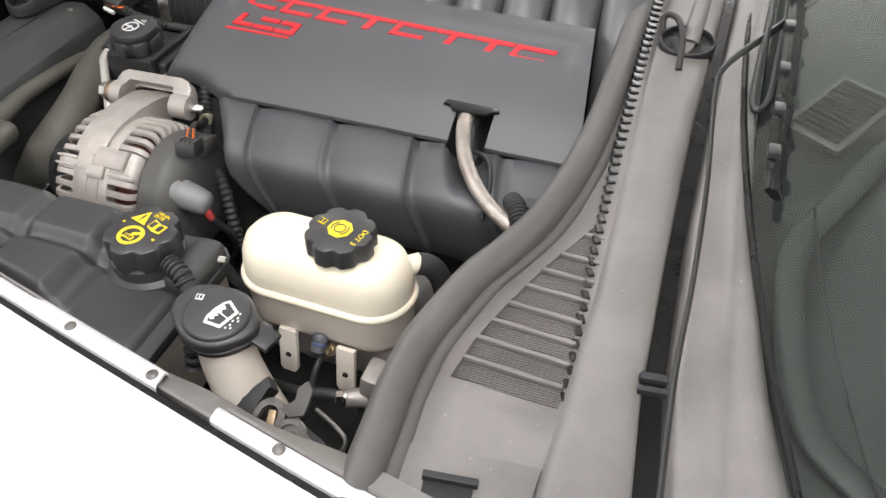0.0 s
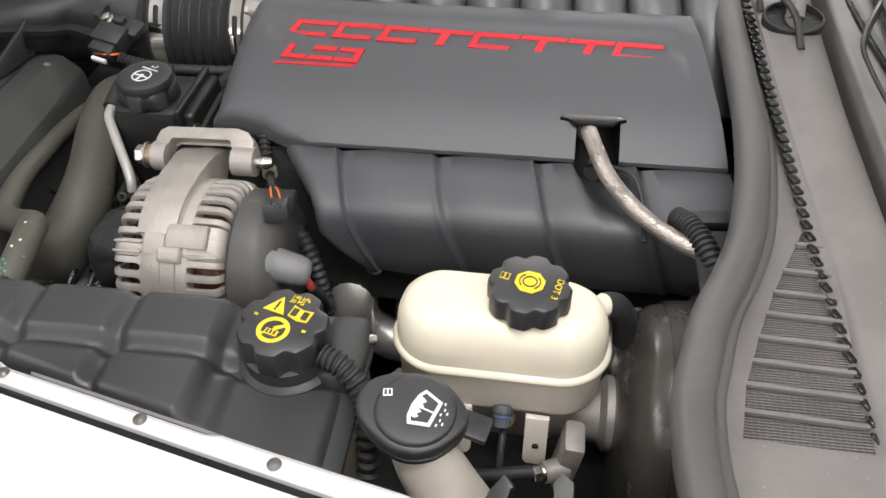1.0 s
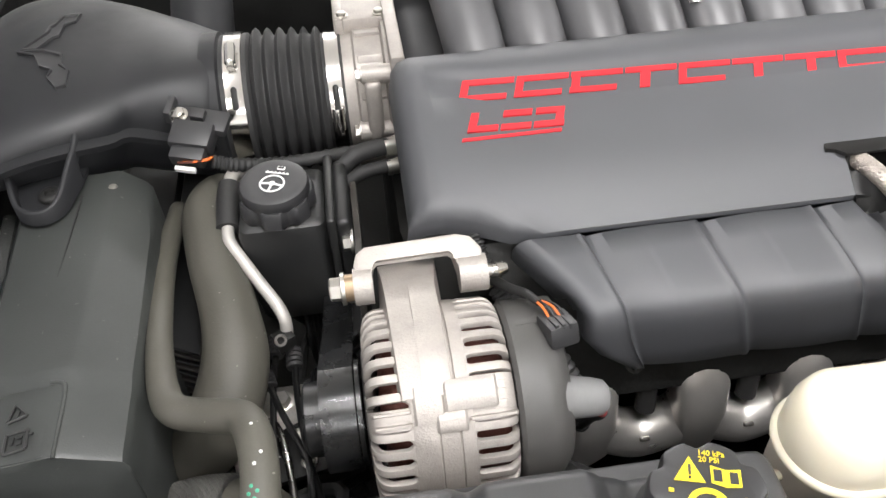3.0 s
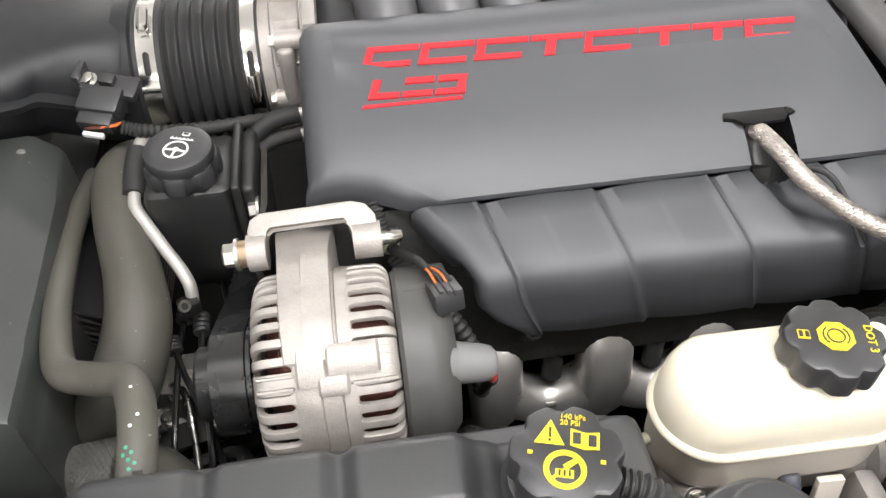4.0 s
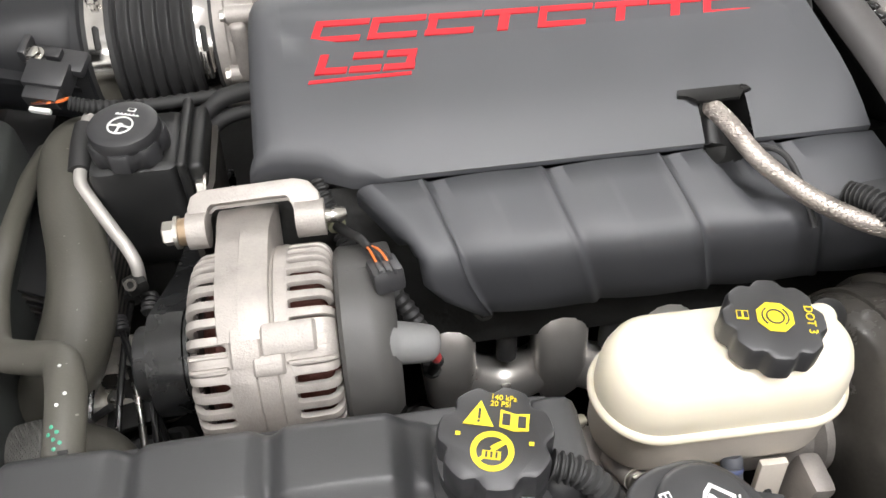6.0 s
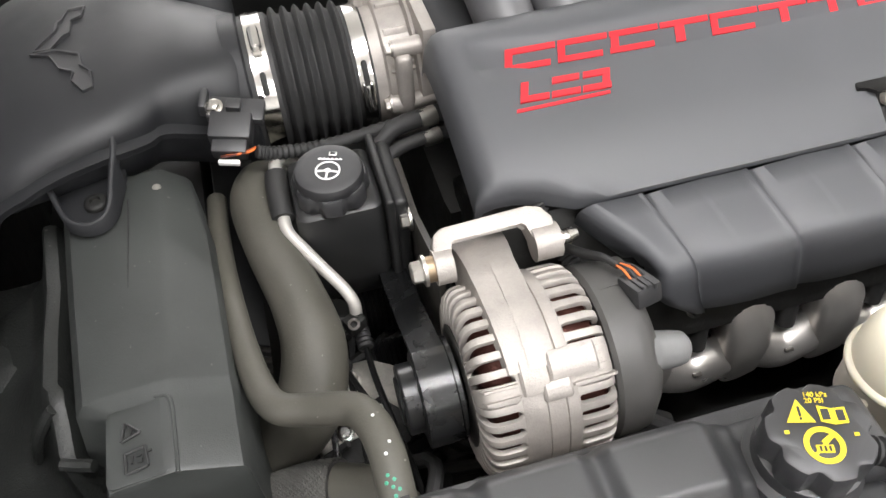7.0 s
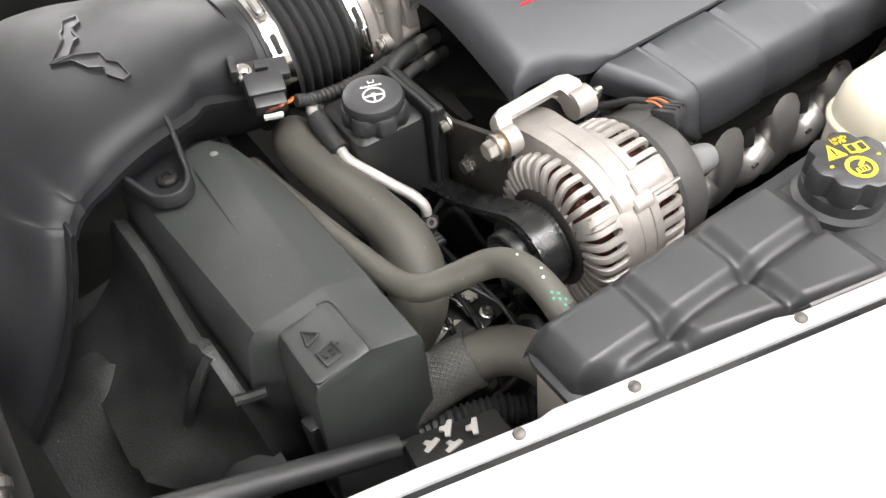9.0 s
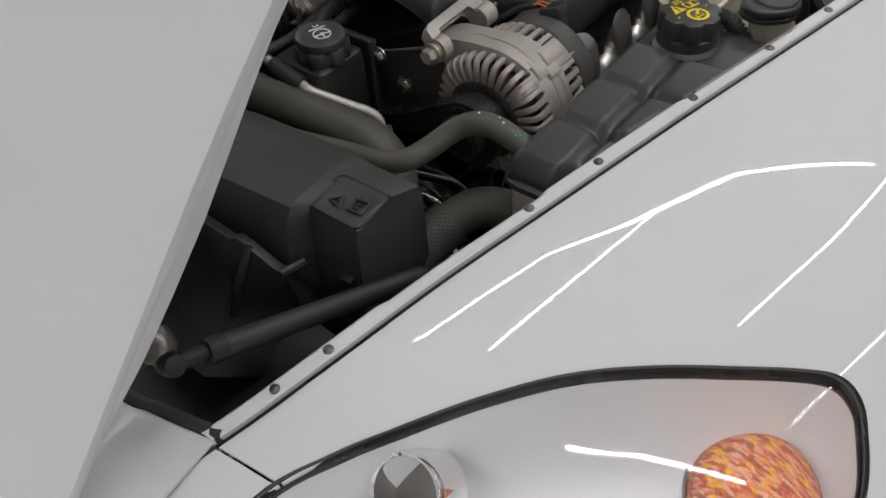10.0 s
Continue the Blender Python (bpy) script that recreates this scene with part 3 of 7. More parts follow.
for y in ys:
    x0 = lerp_table([(-0.3, 0.3), (-0.15, 0.281), (-0.06, 0.2685), (0.09, 0.26), (0.3, 0.2575), (0.9, 0.2585)], y)
    k = lerp_table([(-0.3, 1.9), (-0.145, 1.45), (-0.065, 1.25), (0.07, 0.9), (0.226, 0.75), (0.9, 0.75)], y)
    c = cowl_z(0.24, y)
    rows.append([V(x0 + dx * k, y, c + dz) for dx, dz in ((-0.004, -0.02), (-0.001, 0.01), (0.001, 0.0135), (0.004, 0.0145), (0.012, 0.016), (0.02, 0.0172), (0.026, 0.019), (0.03, 0.0222), (0.034, 0.0246), (0.038, 0.0252), (0.042, 0.024), (0.045, 0.02), (0.046, 0.012))])
sheet(bm, rows, 0.003)
part("rear_panel", bm, cowl_grey, cowl, smooth=60)
bm = bmesh.new()
rows = [[V(0.236, y, cowl_z(0.24, y) - 0.012), V(0.25 + 0.01 * max(0, y), y, cowl_z(0.24, y) - 0.017), V(0.28, y, cowl_z(0.24, y) - 0.01)] for y in ys]
sheet(bm, rows, 0.003)
part("gutter", bm, gasket_black, cowl, "shiny black gutter between the cowl panels")
bm = bmesh.new()
box(bm, (0.255, -0.066, 0.861), (0.019, 0.007, 0.008), (0, 0, 6), 0.003)
part("gutter_clip", bm, duct_black, cowl)
bm = bmesh.new()
box(bm, (0.2555, -0.076, 0.861), (0.019, 0.005, 0.006), (0, 0, 6), 0.002)
part("gutter_clip", bm, duct_black, cowl)
# inset lid
bm = bmesh.new()
prism(bm, [(0.108, -0.245), (0.119, -0.158), (0.203, -0.148), (0.2, -0.25)], 0.0025, Matrix.Translation((0, 0, 0.8495)), 0.001)
part("access_lid", bm, cowl_grey, cowl)
bm = bmesh.new()
box(bm, (0.155, -0.19, 0.8525), (0.03, 0.03, 0.003), (0, 0, 8), 0.001)
box(bm, (0.154, -0.176, 0.8555), (0.034, 0.005, 0.005), (0, 0, 8), 0.001)
part("finger_slot", bm, duct_black, cowl)
# mesh and slats
bm = bmesh.new()
for k in range(93):
    y = -0.099 + k * 0.002
    x0, x1 = grille_left(y) - 0.001, 0.202 - 0.05 * max(0, y)
    if x1 - x0 > 0.004:
        box(bm, ((x0 + x1) / 2, y, cowl_z(0.16, y) - 0.0035), (x1 - x0, 0.0009, 0.0012))
for k in range(20):
    x = 0.127 + k * 0.004
    low, high = -0.1, lerp_table([(0.127, -0.095), (0.133, -0.064), (0.144, -0.03), (0.161, 0.016), (0.182, 0.06), (0.193, 0.085), (0.205, 0.088)], x)
    if x < 0.2 and high - low > 0.004:
        box(bm, (x, (low + high) / 2, cowl_z(0.16, 0) + 0.07 * (low + high) / 2 - 0.0042), (0.0007, high - low, 0.001), (4, 0, 0))
mesh_part = part("mesh", bm, cowl_grey, cowl, "fine dark mesh")
tagged(mesh_part, kind="stuff")
bm = bmesh.new()
box(bm, (0.165, 0.0, 0.83), (0.09, 0.2, 0.004))
part("plenum", bm, rubber, cowl)
for y in (0.06, 0.034, 0.014, -0.005, -0.025, -0.044, -0.062, -0.081):
    x0, x1 = grille_left(y) - 0.001, 0.2
    bm = bmesh.new()
    box(bm, ((x0 + x1) / 2, y - 0.001, cowl_z(0.16, y) - 0.0005), (x1 - x0, 0.0034, 0.004), (0, 0, -3), 0.0012)
    part("slat", bm, cowl_grey, cowl)
# serrated strip standing along the grille's edge
def strip_at(y):
    x = lerp_table([(-0.1, 0.206), (0.0, 0.198), (0.05, 0.194), (0.15, 0.1895), (0.25, 0.186), (0.35, 0.183), (0.45, 0.18), (0.9, 0.168)], y)
    return x, cowl_z(x, y) + lerp_table([(-0.1, 0.002), (0.05, 0.003), (0.15, 0.008), (0.35, 0.011), (0.9, 0.013)], y)


bm = bmesh.new()
rows = []
for k in range(34):
    y = -0.1 + k * 0.029
    x, z = strip_at(y)
    rows.append([V(x - 0.006, y, cowl_z(x, y) - 0.004), V(x - 0.002, y, z - 0.002), V(x + 0.003, y, z - 0.001), V(x + 0.009, y, cowl_z(x, y) + 0.004)])
sheet(bm, rows, 0.002)
carrier = part("serrated_strip", bm, cowl_grey, cowl, "strip with black rubber teeth", smooth=50)
for k in range(82):
    y = -0.09 + k * 0.0112
    x, z = strip_at(y)
    bm = bmesh.new()
    s = lerp_table([(-0.1, 0.55), (0.05, 0.62), (0.2, 0.85), (0.4, 1.0), (0.9, 1.0)], y)
    box(bm, (x - 0.003 * s, y, z - 0.001), (0.0108 * s, 0.0092, 0.005 * s), (0, 16, 22), 0.0012, 1)
    part("tooth", bm, gasket_black, carrier)
# wiper post opening
bm = bmesh.new()
hole_m = Matrix.Translation((0.2185, 0.334, 0.8925)) @ pose(0, 0, 0, 4, 0, 0)
lathe(bm, [(0.0268, -0.014), (0.0272, 0.001), (0.0262, 0.0022), (0.0248, 0.0022), (0.0242, 0.0008), (0.024, -0.003)], hole_m, 36, (False, False))
part("post_collar", bm, duct_black, cowl, "black collar round the wiper post")
# the cowl has no hole here: a black disc stands in for its shade
bm = bmesh.new()
lathe(bm, [(0.0243, -0.006), (0.0243, -0.0012), (0.002, -0.002)], hole_m, 36)
part("collar_floor", bm, gasket_black, cowl, "black disc standing in for the collar's shaded hole")
bm = bmesh.new()
sweep(bm, [(0.221, 0.338, 0.889), (0.222, 0.352, 0.899), (0.223, 0.39, 0.906), (0.225, 0.45, 0.912)], [0.0085, 0.0085, 0.008, 0.008], 14, 6)
part("wiper_post", bm, cowl_grey, cowl)
bm = bmesh.new()
sweep(bm, [(0.193, 0.352, 0.889), (0.1905, 0.358, 0.9), (0.196, 0.358, 0.9055), (0.206, 0.345, 0.907), (0.2145, 0.316, 0.903), (0.2175, 0.284, 0.888)], 0.0031, 10)
solid("washer_tube", bm, rubber, "thin black washer tube looped over the cowl", "tube")

# bulkhead weatherstrip
bm = bmesh.new()
line = [V(x, y, cowl_z(x, y) + 0.004) for x, y in SEAL]
sweep(bm, line, 0.0128, 18, 8, flat=1.15, up=(0, 0, 1))
seal_ob = thing("weatherstrip", "thick weathered rubber seal along the bulkhead edge", "seal", (0.12, 0.1, 0.84))
part("bulb", bm, seal_rubber, seal_ob)
bm = bmesh.new()
sweep(bm, [p + V(0.0145, 0.005, -0.0065) for p in line], 0.0065, 10, 8)
part("ridge", bm, seal_rubber, seal_ob)

# windscreen, wiper and dashboard
bm = bmesh.new()
rows = []
for i in range(15):
    v = i / 14
    row = []
    for j in range(21):
        y = -0.42 + j * 0.086
        x = 0.272 + 0.205 * (y - 0.44) ** 2 + v * 0.75
        row.append(V(x, y, 0.888 + 0.02 * y + v * 0.36 - 0.05 * v * ((y - 0.44) / 0.86) ** 2))
    rows.append(row)
sheet(bm, rows, 0.004)
windscreen = thing("windscreen", "slightly green tinted raked windscreen glass", "windscreen", (0.3, 0.44, 0.89))
screen = part("pane", bm, screen_glass, windscreen)
screen.visible_shadow = False
bm = bmesh.new()
sweep(bm, [(0.2715 + 0.205 * (y - 0.44) ** 2, y, 0.8865 + 0.02 * y) for y in (-0.4, -0.3, -0.2, -0.1, 0.0, 0.1, 0.25, 0.44, 0.65, 0.85, 1.1)], 0.003, 8, 4)
part("lower_trim", bm, gasket_black, windscreen, "black lower edge trim")
bm = bmesh.new()
rows = []
for i in range(21):
    row = []
    for j in range(25):
        x, y = 0.30 + i * 0.05, -0.42 + j * 0.075
        hump = 0.03 * math.exp(-((y - 0.02) / 0.2) ** 2) * min(1, max(0, (x - 0.34) / 0.1))
        row.append(V(x, y, 0.852 + 0.06 * min(1, (x - 0.3) / 0.25) + hump))
    rows.append(row)
sheet(bm, rows, 0.01)
dash = thing("dashboard", "dark green-grey dashboard top behind the windscreen", "dashboard", (0.6, 0.4, 0.85))
part("dash_top", bm, leather, dash)
bm = bmesh.new()
sweep(bm, [(0.47, 0.29, 0.895), (0.407, 0.226, 0.888), (0.372, 0.157, 0.884), (0.334, 0.073, 0.88), (0.332, -0.006, 0.878), (0.346, -0.086, 0.878), (0.384, -0.13, 0.88), (0.44, -0.19, 0.885)], 0.0105, 12, 8, flat=0.55, up=(0, 0, 1))
part("pad_lip", bm, leather, dash, "rolled edge of the dash pad", smooth=60)
bm = bmesh.new()
sweep(bm, [(0.3424, 0.112, 0.8885), (0.3525, 0.005, 0.888), (0.366, -0.076, 0.889), (0.38, -0.14, 0.891)], 0.0011, 6)
part("pad_seam", bm, gasket_black, dash)
bm = bmesh.new()
vent_m = Matrix.Translation((0.3605, 0.253, 0.8895)) @ pose(0, 0, 0, 0, -10, 58)
stack(bm, roundrect(0.088, 0.054, 0.003), [(0, -0.004), (0, 0.001), (0.001, 0.0018)], vent_m)
vent = part("defrost_vent", bm, cover_grey, dash, "slotted demister vent")
for k in range(11):
    bm = bmesh.new()
    box(bm, (0, 0, 0), (0.0045, 0.044, 0.0012), (0, 0, 0))
    bmesh.ops.transform(bm, matrix=vent_m @ Matrix.Translation((-0.035 + k * 0.007, 0, 0.0022)), verts=bm.verts)
    part("vent_slot", bm, gasket_black, vent)

wiper = thing("wiper", "black windscreen wiper arm and blade at rest", "wiper", (0.28, 0.1, 0.9))
bm = bmesh.new()
sweep(bm, [(0.34, 0.45, 0.915), (0.322, 0.40, 0.915), (0.285, 0.325, 0.913), (0.257, 0.262, 0.912), (0.2535, 0.22, 0.908), (0.262, 0.1, 0.9), (0.2655, 0.0, 0.892), (0.266, -0.085, 0.887), (0.272, -0.2, 0.884)], [0.0035, 0.0035, 0.003, 0.0025, 0.0018, 0.0018, 0.0018, 0.0018, 0.0018], 8, 6, flat=1.2)
part("arm", bm, black, wiper)
bm = bmesh.new()
sweep(bm, [(0.307, 0.46, 0.93), (0.305, 0.36, 0.927), (0.304, 0.28, 0.924), (0.303, 0.2, 0.919), (0.304, 0.095, 0.91)], [0.0042, 0.0048, 0.0052, 0.0046, 0.003], 8, 8, flat=0.9)
part("blade", bm, gasket_black, wiper)
bm = bmesh.new()
sweep(bm, [(0.312, 0.46, 0.922), (0.311, 0.3, 0.918), (0.309, 0.1, 0.904)], 0.004, 6, 8, flat=2.2)
part("blade_rubber", bm, gasket_black, wiper)
for y in (0.38, 0.32, 0.25, 0.19, 0.135):
    bm = bmesh.new()
    box(bm, (0.304, y, 0.911 + 0.07 * (y - 0.1) + 0.003), (0.0095, 0.014, 0.009), (0, 0, 2), 0.002)
    part("clip", bm, black, wiper)
bm = bmesh.new()
sweep(bm, [(0.292, 0.5, 0.92), (0.288, 0.35, 0.915), (0.285, 0.23, 0.905), (0.292, 0.215, 0.903), (0.299, 0.24, 0.906), (0.302, 0.34, 0.914)], 0.0035, 8)
part("loop_frame", bm, black, wiper)

# the engine ---------------------------------------------------------------
# Profile of the top cover across the car: (y, z) from the crest to the seam, and on down the ribbed skirt.
TOP = [(0.352, 0.872), (0.345, 0.884), (0.335, 0.889), (0.32, 0.8895), (0.304, 0.888), (0.302, 0.888), (0.286, 0.8845), (0.272, 0.8815), (0.27, 0.881), (0.242, 0.8725), (0.222, 0.8665), (0.203, 0.859), (0.185, 0.8495), (0.17, 0.8395)]
SKIRT = [(0.168, 0.8365), (0.15, 0.832), (0.132, 0.8272), (0.1195, 0.8232), (0.1122, 0.8195), (0.1078, 0.8135), (0.1062, 0.804), (0.1072, 0.79), (0.109, 0.77), (0.1112, 0.748)]
# the skirt's front end along that profile
SKIRT_END = [-0.221, -0.2085, -0.196, -0.1895, -0.1862, -0.1838, -0.1835, -0.182, -0.169, -0.145]


def top_z(y):
    return lerp_table(sorted(TOP), y)


engine_cover = thing("engine_cover", "satin dark grey plastic engine cover with red raised marks", "engine cover", (-0.07, 0.2, 0.74))
XS = [-0.292, -0.289, -0.283, -0.274, -0.264, -0.262, -0.24] + [-0.22 + 0.02 * k for k in range(12)] + [0.0165, 0.0285, 0.041, 0.065, 0.08, 0.1, 0.112, 0.114, 0.128]
rows = []
for x in XS:
    row = []
    for y, z in TOP:
        # the front corner is cut back, and the free end leans out towards the seam
        low = lerp_table([(-0.3, 0.2), (-0.245, 0.198), (-0.225, 0.183), (-0.205, 0.17), (0.2, 0.17)], x)
        yy = 0.352 - (0.352 - y) * (0.352 - low) / 0.182
        zz = top_z(yy) if yy > 0.17 else z
        f = max(0.0, (x - 0.0655) / 0.0695)
        xx = x + (0.335 - yy) * 0.17 * f ** 1.2
        drop = lerp_table([(-0.292, 0.034), (-0.289, 0.012), (-0.283, 0.003), (-0.274, 0.0), (0.2, 0)], x)
        dent = 0.0022 if (-0.2635 < x < 0.113 and 0.271 < y < 0.303) else 0.0
        row.append(V(xx, yy, zz - drop - dent))
    # the cut front corner rolls over; the straight edge ends square
    e = lerp_table([(-0.235, 1.0), (-0.2, 0.0)], x)
    last = row[-1]
    for out, fall in ((0.004, 0.0024), (0.0075, 0.0065), (0.009, 0.013), (0.0085, 0.022)):
        row.append(last + V(-0.5 * out * e, -out * e, -fall * e - 0.0012 * (1 - e) * fall / 0.0065))
    rows.append(row)


def slot(i, j):
    return 0.028 < XS[i] < 0.0645 and (j >= len(TOP) - 1 or TOP[j][0] <= 0.2035)


bm = bmesh.new()
sheet(bm, rows, 0.004, skip=slot)
top_panel = part("top_panel", bm, cover_black, engine_cover, smooth=50)
# ribbed skirt
RIBS = [-0.1745, -0.0905, -0.0055, 0.079]
sx = [-0.212, -0.208, -0.2, -0.19] + [-0.18 + 0.0022 * k for k in range(153)]


def rib_lift(x):
    best = min(RIBS, key=lambda r: abs(x - r))
    d = x - best
    ridge = 0.0019 * math.exp(-(d / 0.0028) ** 2)
    step = -0.0075 * math.exp(-d / 0.014) * (1 - math.exp(-d / 0.0022)) if d > 0 else 0.0
    return ridge + step + 0.0006 * math.cos((x - RIBS[1]) / 0.0818 * math.tau + math.pi)


def skirt_normal(k):
    return (-0.3, 0.95) if k < 3 else ((-0.7, 0.7) if k < 5 else (-0.98, 0.2))


def skirt_lean(k, x):
    y, z = SKIRT[k]
    return x + 0.012 * min(1.0, (0.168 - y) / 0.055) + 0.022 * max(0.0, (0.823 - z) / 0.072)


rows = []
for x in sx:
    row = []
    for k, (y, z) in enumerate(SKIRT):
        down = (0.168 - y) / 0.076
        lift = rib_lift(x) * (1 if k > 0 else 0.9) * (1 if k < 6 else 0.75)
        # trough that lets the braided hose out
        u = (x - 0.047 - 0.004 * k) / 0.0185
        if abs(u) < 1:
            lift -= 0.026 * math.sqrt(1 - u * u) * lerp_table([(0, 1.0), (0.45, 0.9), (0.75, 0.35), (0.92, 0)], down * 1.35)
        ny, nz = skirt_normal(k)
        xx = skirt_lean(k, x)
        if x < -0.168:
            first = SKIRT_END[k] + 0.013 - 0.0006 * k
            xx = first + (skirt_lean(k, -0.168) - first) * (x + 0.212) / 0.044
        row.append(V(xx, y + ny * lift, z + nz * lift))
    rows.append(row)
# the front end rolls over and turns in
end = rows[0]
for a in range(12, 109, 12):
    row = []
    for k, p in enumerate(end):
        r, t = 0.013 - 0.0006 * k, radians(min(a, 96))
        n = V(0, *skirt_normal(k)).normalized()
        row.append(p - V(r * math.sin(t), 0, 0) - n * (r * (1 - math.cos(t)) + (0.012 if a > 96 else 0)))
    rows.insert(0, row)
bm = bmesh.new()
sheet(bm, rows, 0.004, down=(0, 0.6, -0.8))
part("ribbed_skirt", bm, cover_black, engine_cover, smooth=70)
# black strip standing in for the shade in the gap under the top panel's edge
bm = bmesh.new()
sheet(bm, [[V(-0.21 + 0.02 * k, 0.176, 0.8285), V(-0.21 + 0.02 * k, 0.158, 0.8235)] for k in range(12)], 0.006)
part("seam", bm, gasket_black, engine_cover)
# scoop round the hose and its flange; the scoop's black puts its inner shade into the colour
bm = bmesh.new()
rows = []
for k in range(9):
    a = math.pi * k / 8
    x = 0.0465 - 0.0185 * math.cos(a)
    d = 0.028 * math.sin(a)
    rows.append([V(x, 0.206 + d * 0.3, 0.861 - d * 0.55 - 0.001), V(x, 0.185 + d * 0.4, 0.849 - d), V(x, 0.166 + d * 0.3, 0.837 - d)])
sheet(bm, rows, 0.002)
part("scoop", bm, gasket_black, engine_cover)
bm = bmesh.new()
prism(bm, [(0.014, 0.199), (0.016, 0.207), (0.067, 0.207), (0.07, 0.2), (0.062, 0.199), (0.058, 0.192), (0.026, 0.192), (0.022, 0.199)], 0.0028, Matrix.Translation((0, 0, 0.8575)) @ pose(0, 0, 0, 0, 0, 0), 0.001)
part("slot_flange", bm, gasket_black, engine_cover)

# red raised marks: plain slanted bars in place of the lettering
def bars(cells, y0, y1, slant, thick, high=-0.0012):
    for x0, x1, top, low, stem in cells:
        bm = bmesh.new()
        for on, ya, yb in ((top, y1 - thick, y1), (low, y0, y0 + thick)):
            if not on:
                continue
            a, b = on
            qa, qb = (ya - y0) * slant, (yb - y0) * slant
            ring = [(x0 + a + qa, ya), (x0 + b + qa, ya), (x0 + b + qb, yb), (x0 + a + qb, yb)]
            ring = [(x, y - 0.034 * (x + 0.243)) for x, y in ring]
            loft(bm, [[V(x, y, top_z(y) + h) for x, y in ring] for h in (-0.006, high)])
        if stem:
            a, w = stem
            ring = [(x0 + a, y0), (x0 + a + w, y0), (x0 + a + w + (y1 - y0) * slant, y1), (x0 + a + (y1 - y0) * slant, y1)]
            ring = [(x, y - 0.034 * (x + 0.243)) for x, y in ring]
            loft(bm, [[V(x, y, top_z(y) + h) for x, y in ring] for h in (-0.006, high - 0.0001)])
        part("raised_mark", bm, red, engine_cover, "red painted mark")


w = 0.0405
cells = []
for k in range(8):
    x0 = -0.243 + k * 0.0425
    cells.append((x0, x0 + w, (0, w), None if k in (3, 5, 6) else (0, w * 0.9), (0.0, 0.006) if k in (0, 1, 4, 7) else ((0.017, 0.007) if k in (5, 6) else ((0.012, 0.008) if k == 3 else (0.001, 0.0065)))))
bars(cells, 0.2785, 0.2995, 0.32, 0.0052)
bars([(-0.241 + k * 0.0245, 0, (0, 0.0215) if k else None, (0, 0.0225), (0.0, 0.006) if k == 0 else ((0.0155, 0.006) if k == 2 else None)) for k in range(3)], 0.2475, 0.264, 0.35, 0.0048, 0.0014)
bm = bmesh.new()
ring = [(-0.246, 0.2405), (-0.172, 0.2405), (-0.1715, 0.243), (-0.245, 0.243)]
loft(bm, [[V(x, y, top_z(y) + h) for x, y in ring] for h in (-0.003, 0.0008)])
part("raised_mark", bm, red, engine_cover, "red painted underline")

# intake manifold behind the cover
manifold = thing("intake_manifold", "black plastic intake manifold with arched runners", "intake manifold", (-0.05, 0.47, 0.78))
for k in range(8):
    x = -0.22 + k * 0.0525
    bm = bmesh.new()
    sweep(bm, [(x + 0.012, 0.30, 0.80), (x + 0.006, 0.355, 0.862), (x, 0.42, 0.894), (x - 0.004, 0.5, 0.90), (x - 0.006, 0.58, 0.87), (x - 0.006, 0.64, 0.80)], [0.025, 0.0268, 0.0275, 0.0275, 0.0268, 0.025], 20, 6, flat=0.95)
    for s in (-0.012, 0.012):
        sweep(bm, [(x + s + 0.006, 0.355, 0.8855), (x + s, 0.42, 0.9185), (x + s - 0.004, 0.5, 0.9245), (x + s - 0.006, 0.58, 0.893)], 0.002, 6, 5)
    part("runner", bm, manifold_black, manifold)
bm = bmesh.new()
box(bm, (-0.05, 0.47, 0.81), (0.46, 0.22, 0.1), (0, 0, 0), 0.02, 3)
part("plenum", bm, duct_black, manifold)
bm = bmesh.new()
sweep(bm, [(-0.025, 0.37, 0.892), (-0.022, 0.4, 0.925), (-0.012, 0.44, 0.935), (0.01, 0.52, 0.935)], 0.006, 12)
solid("fuel_pipe", bm, bright_steel, "bright steel pipe between the manifold runners", "pipe")

# far cover, seen past the manifold
bm = bmesh.new()
rows = []
for x in (-0.29, -0.285, -0.2, -0.1, 0.0, 0.1, 0.15):
    rows.append([V(x, 0.88 - y, z - (0.02 if x == -0.29 else 0)) for y, z in TOP[::2] + SKIRT[::2]])
sheet(bm, rows, 0.004)
solid("engine_cover", bm, cover_black, "satin dark grey plastic cover over the far cylinder bank", "engine cover")

# block, heads and exhaust
block = thing("engine_block", "dark oily engine block below the covers", "engine", (-0.05, 0.44, 0.35))
bm = bmesh.new()
box(bm, (-0.05, 0.44, 0.55), (0.5, 0.36, 0.42), (0, 0, 0), 0.02)
part("crankcase", bm, dark_iron, block)
for s in (-1, 1):
    bm = bmesh.new()
    box(bm, (-0.045, 0.44 + s * 0.2, 0.715), (0.48, 0.2, 0.14), (s * 28, 0, 0), 0.012)
    part("cylinder_head", bm, dark_iron, block)
for k in range(8):
    bm = bmesh.new()
    box(bm, (-0.2 + k * 0.045, 0.17, 0.75), (0.012, 0.05, 0.02), (30, 0, 0), 0.003)
    part("head_rib", bm, cast_alu, block)
man = thing("exhaust_manifold", "heat-stained metal exhaust manifold with bulging runners", "exhaust manifold", (-0.08, 0.1, 0.66))
PORTS = (-0.165, -0.074, 0.0115, 0.097)
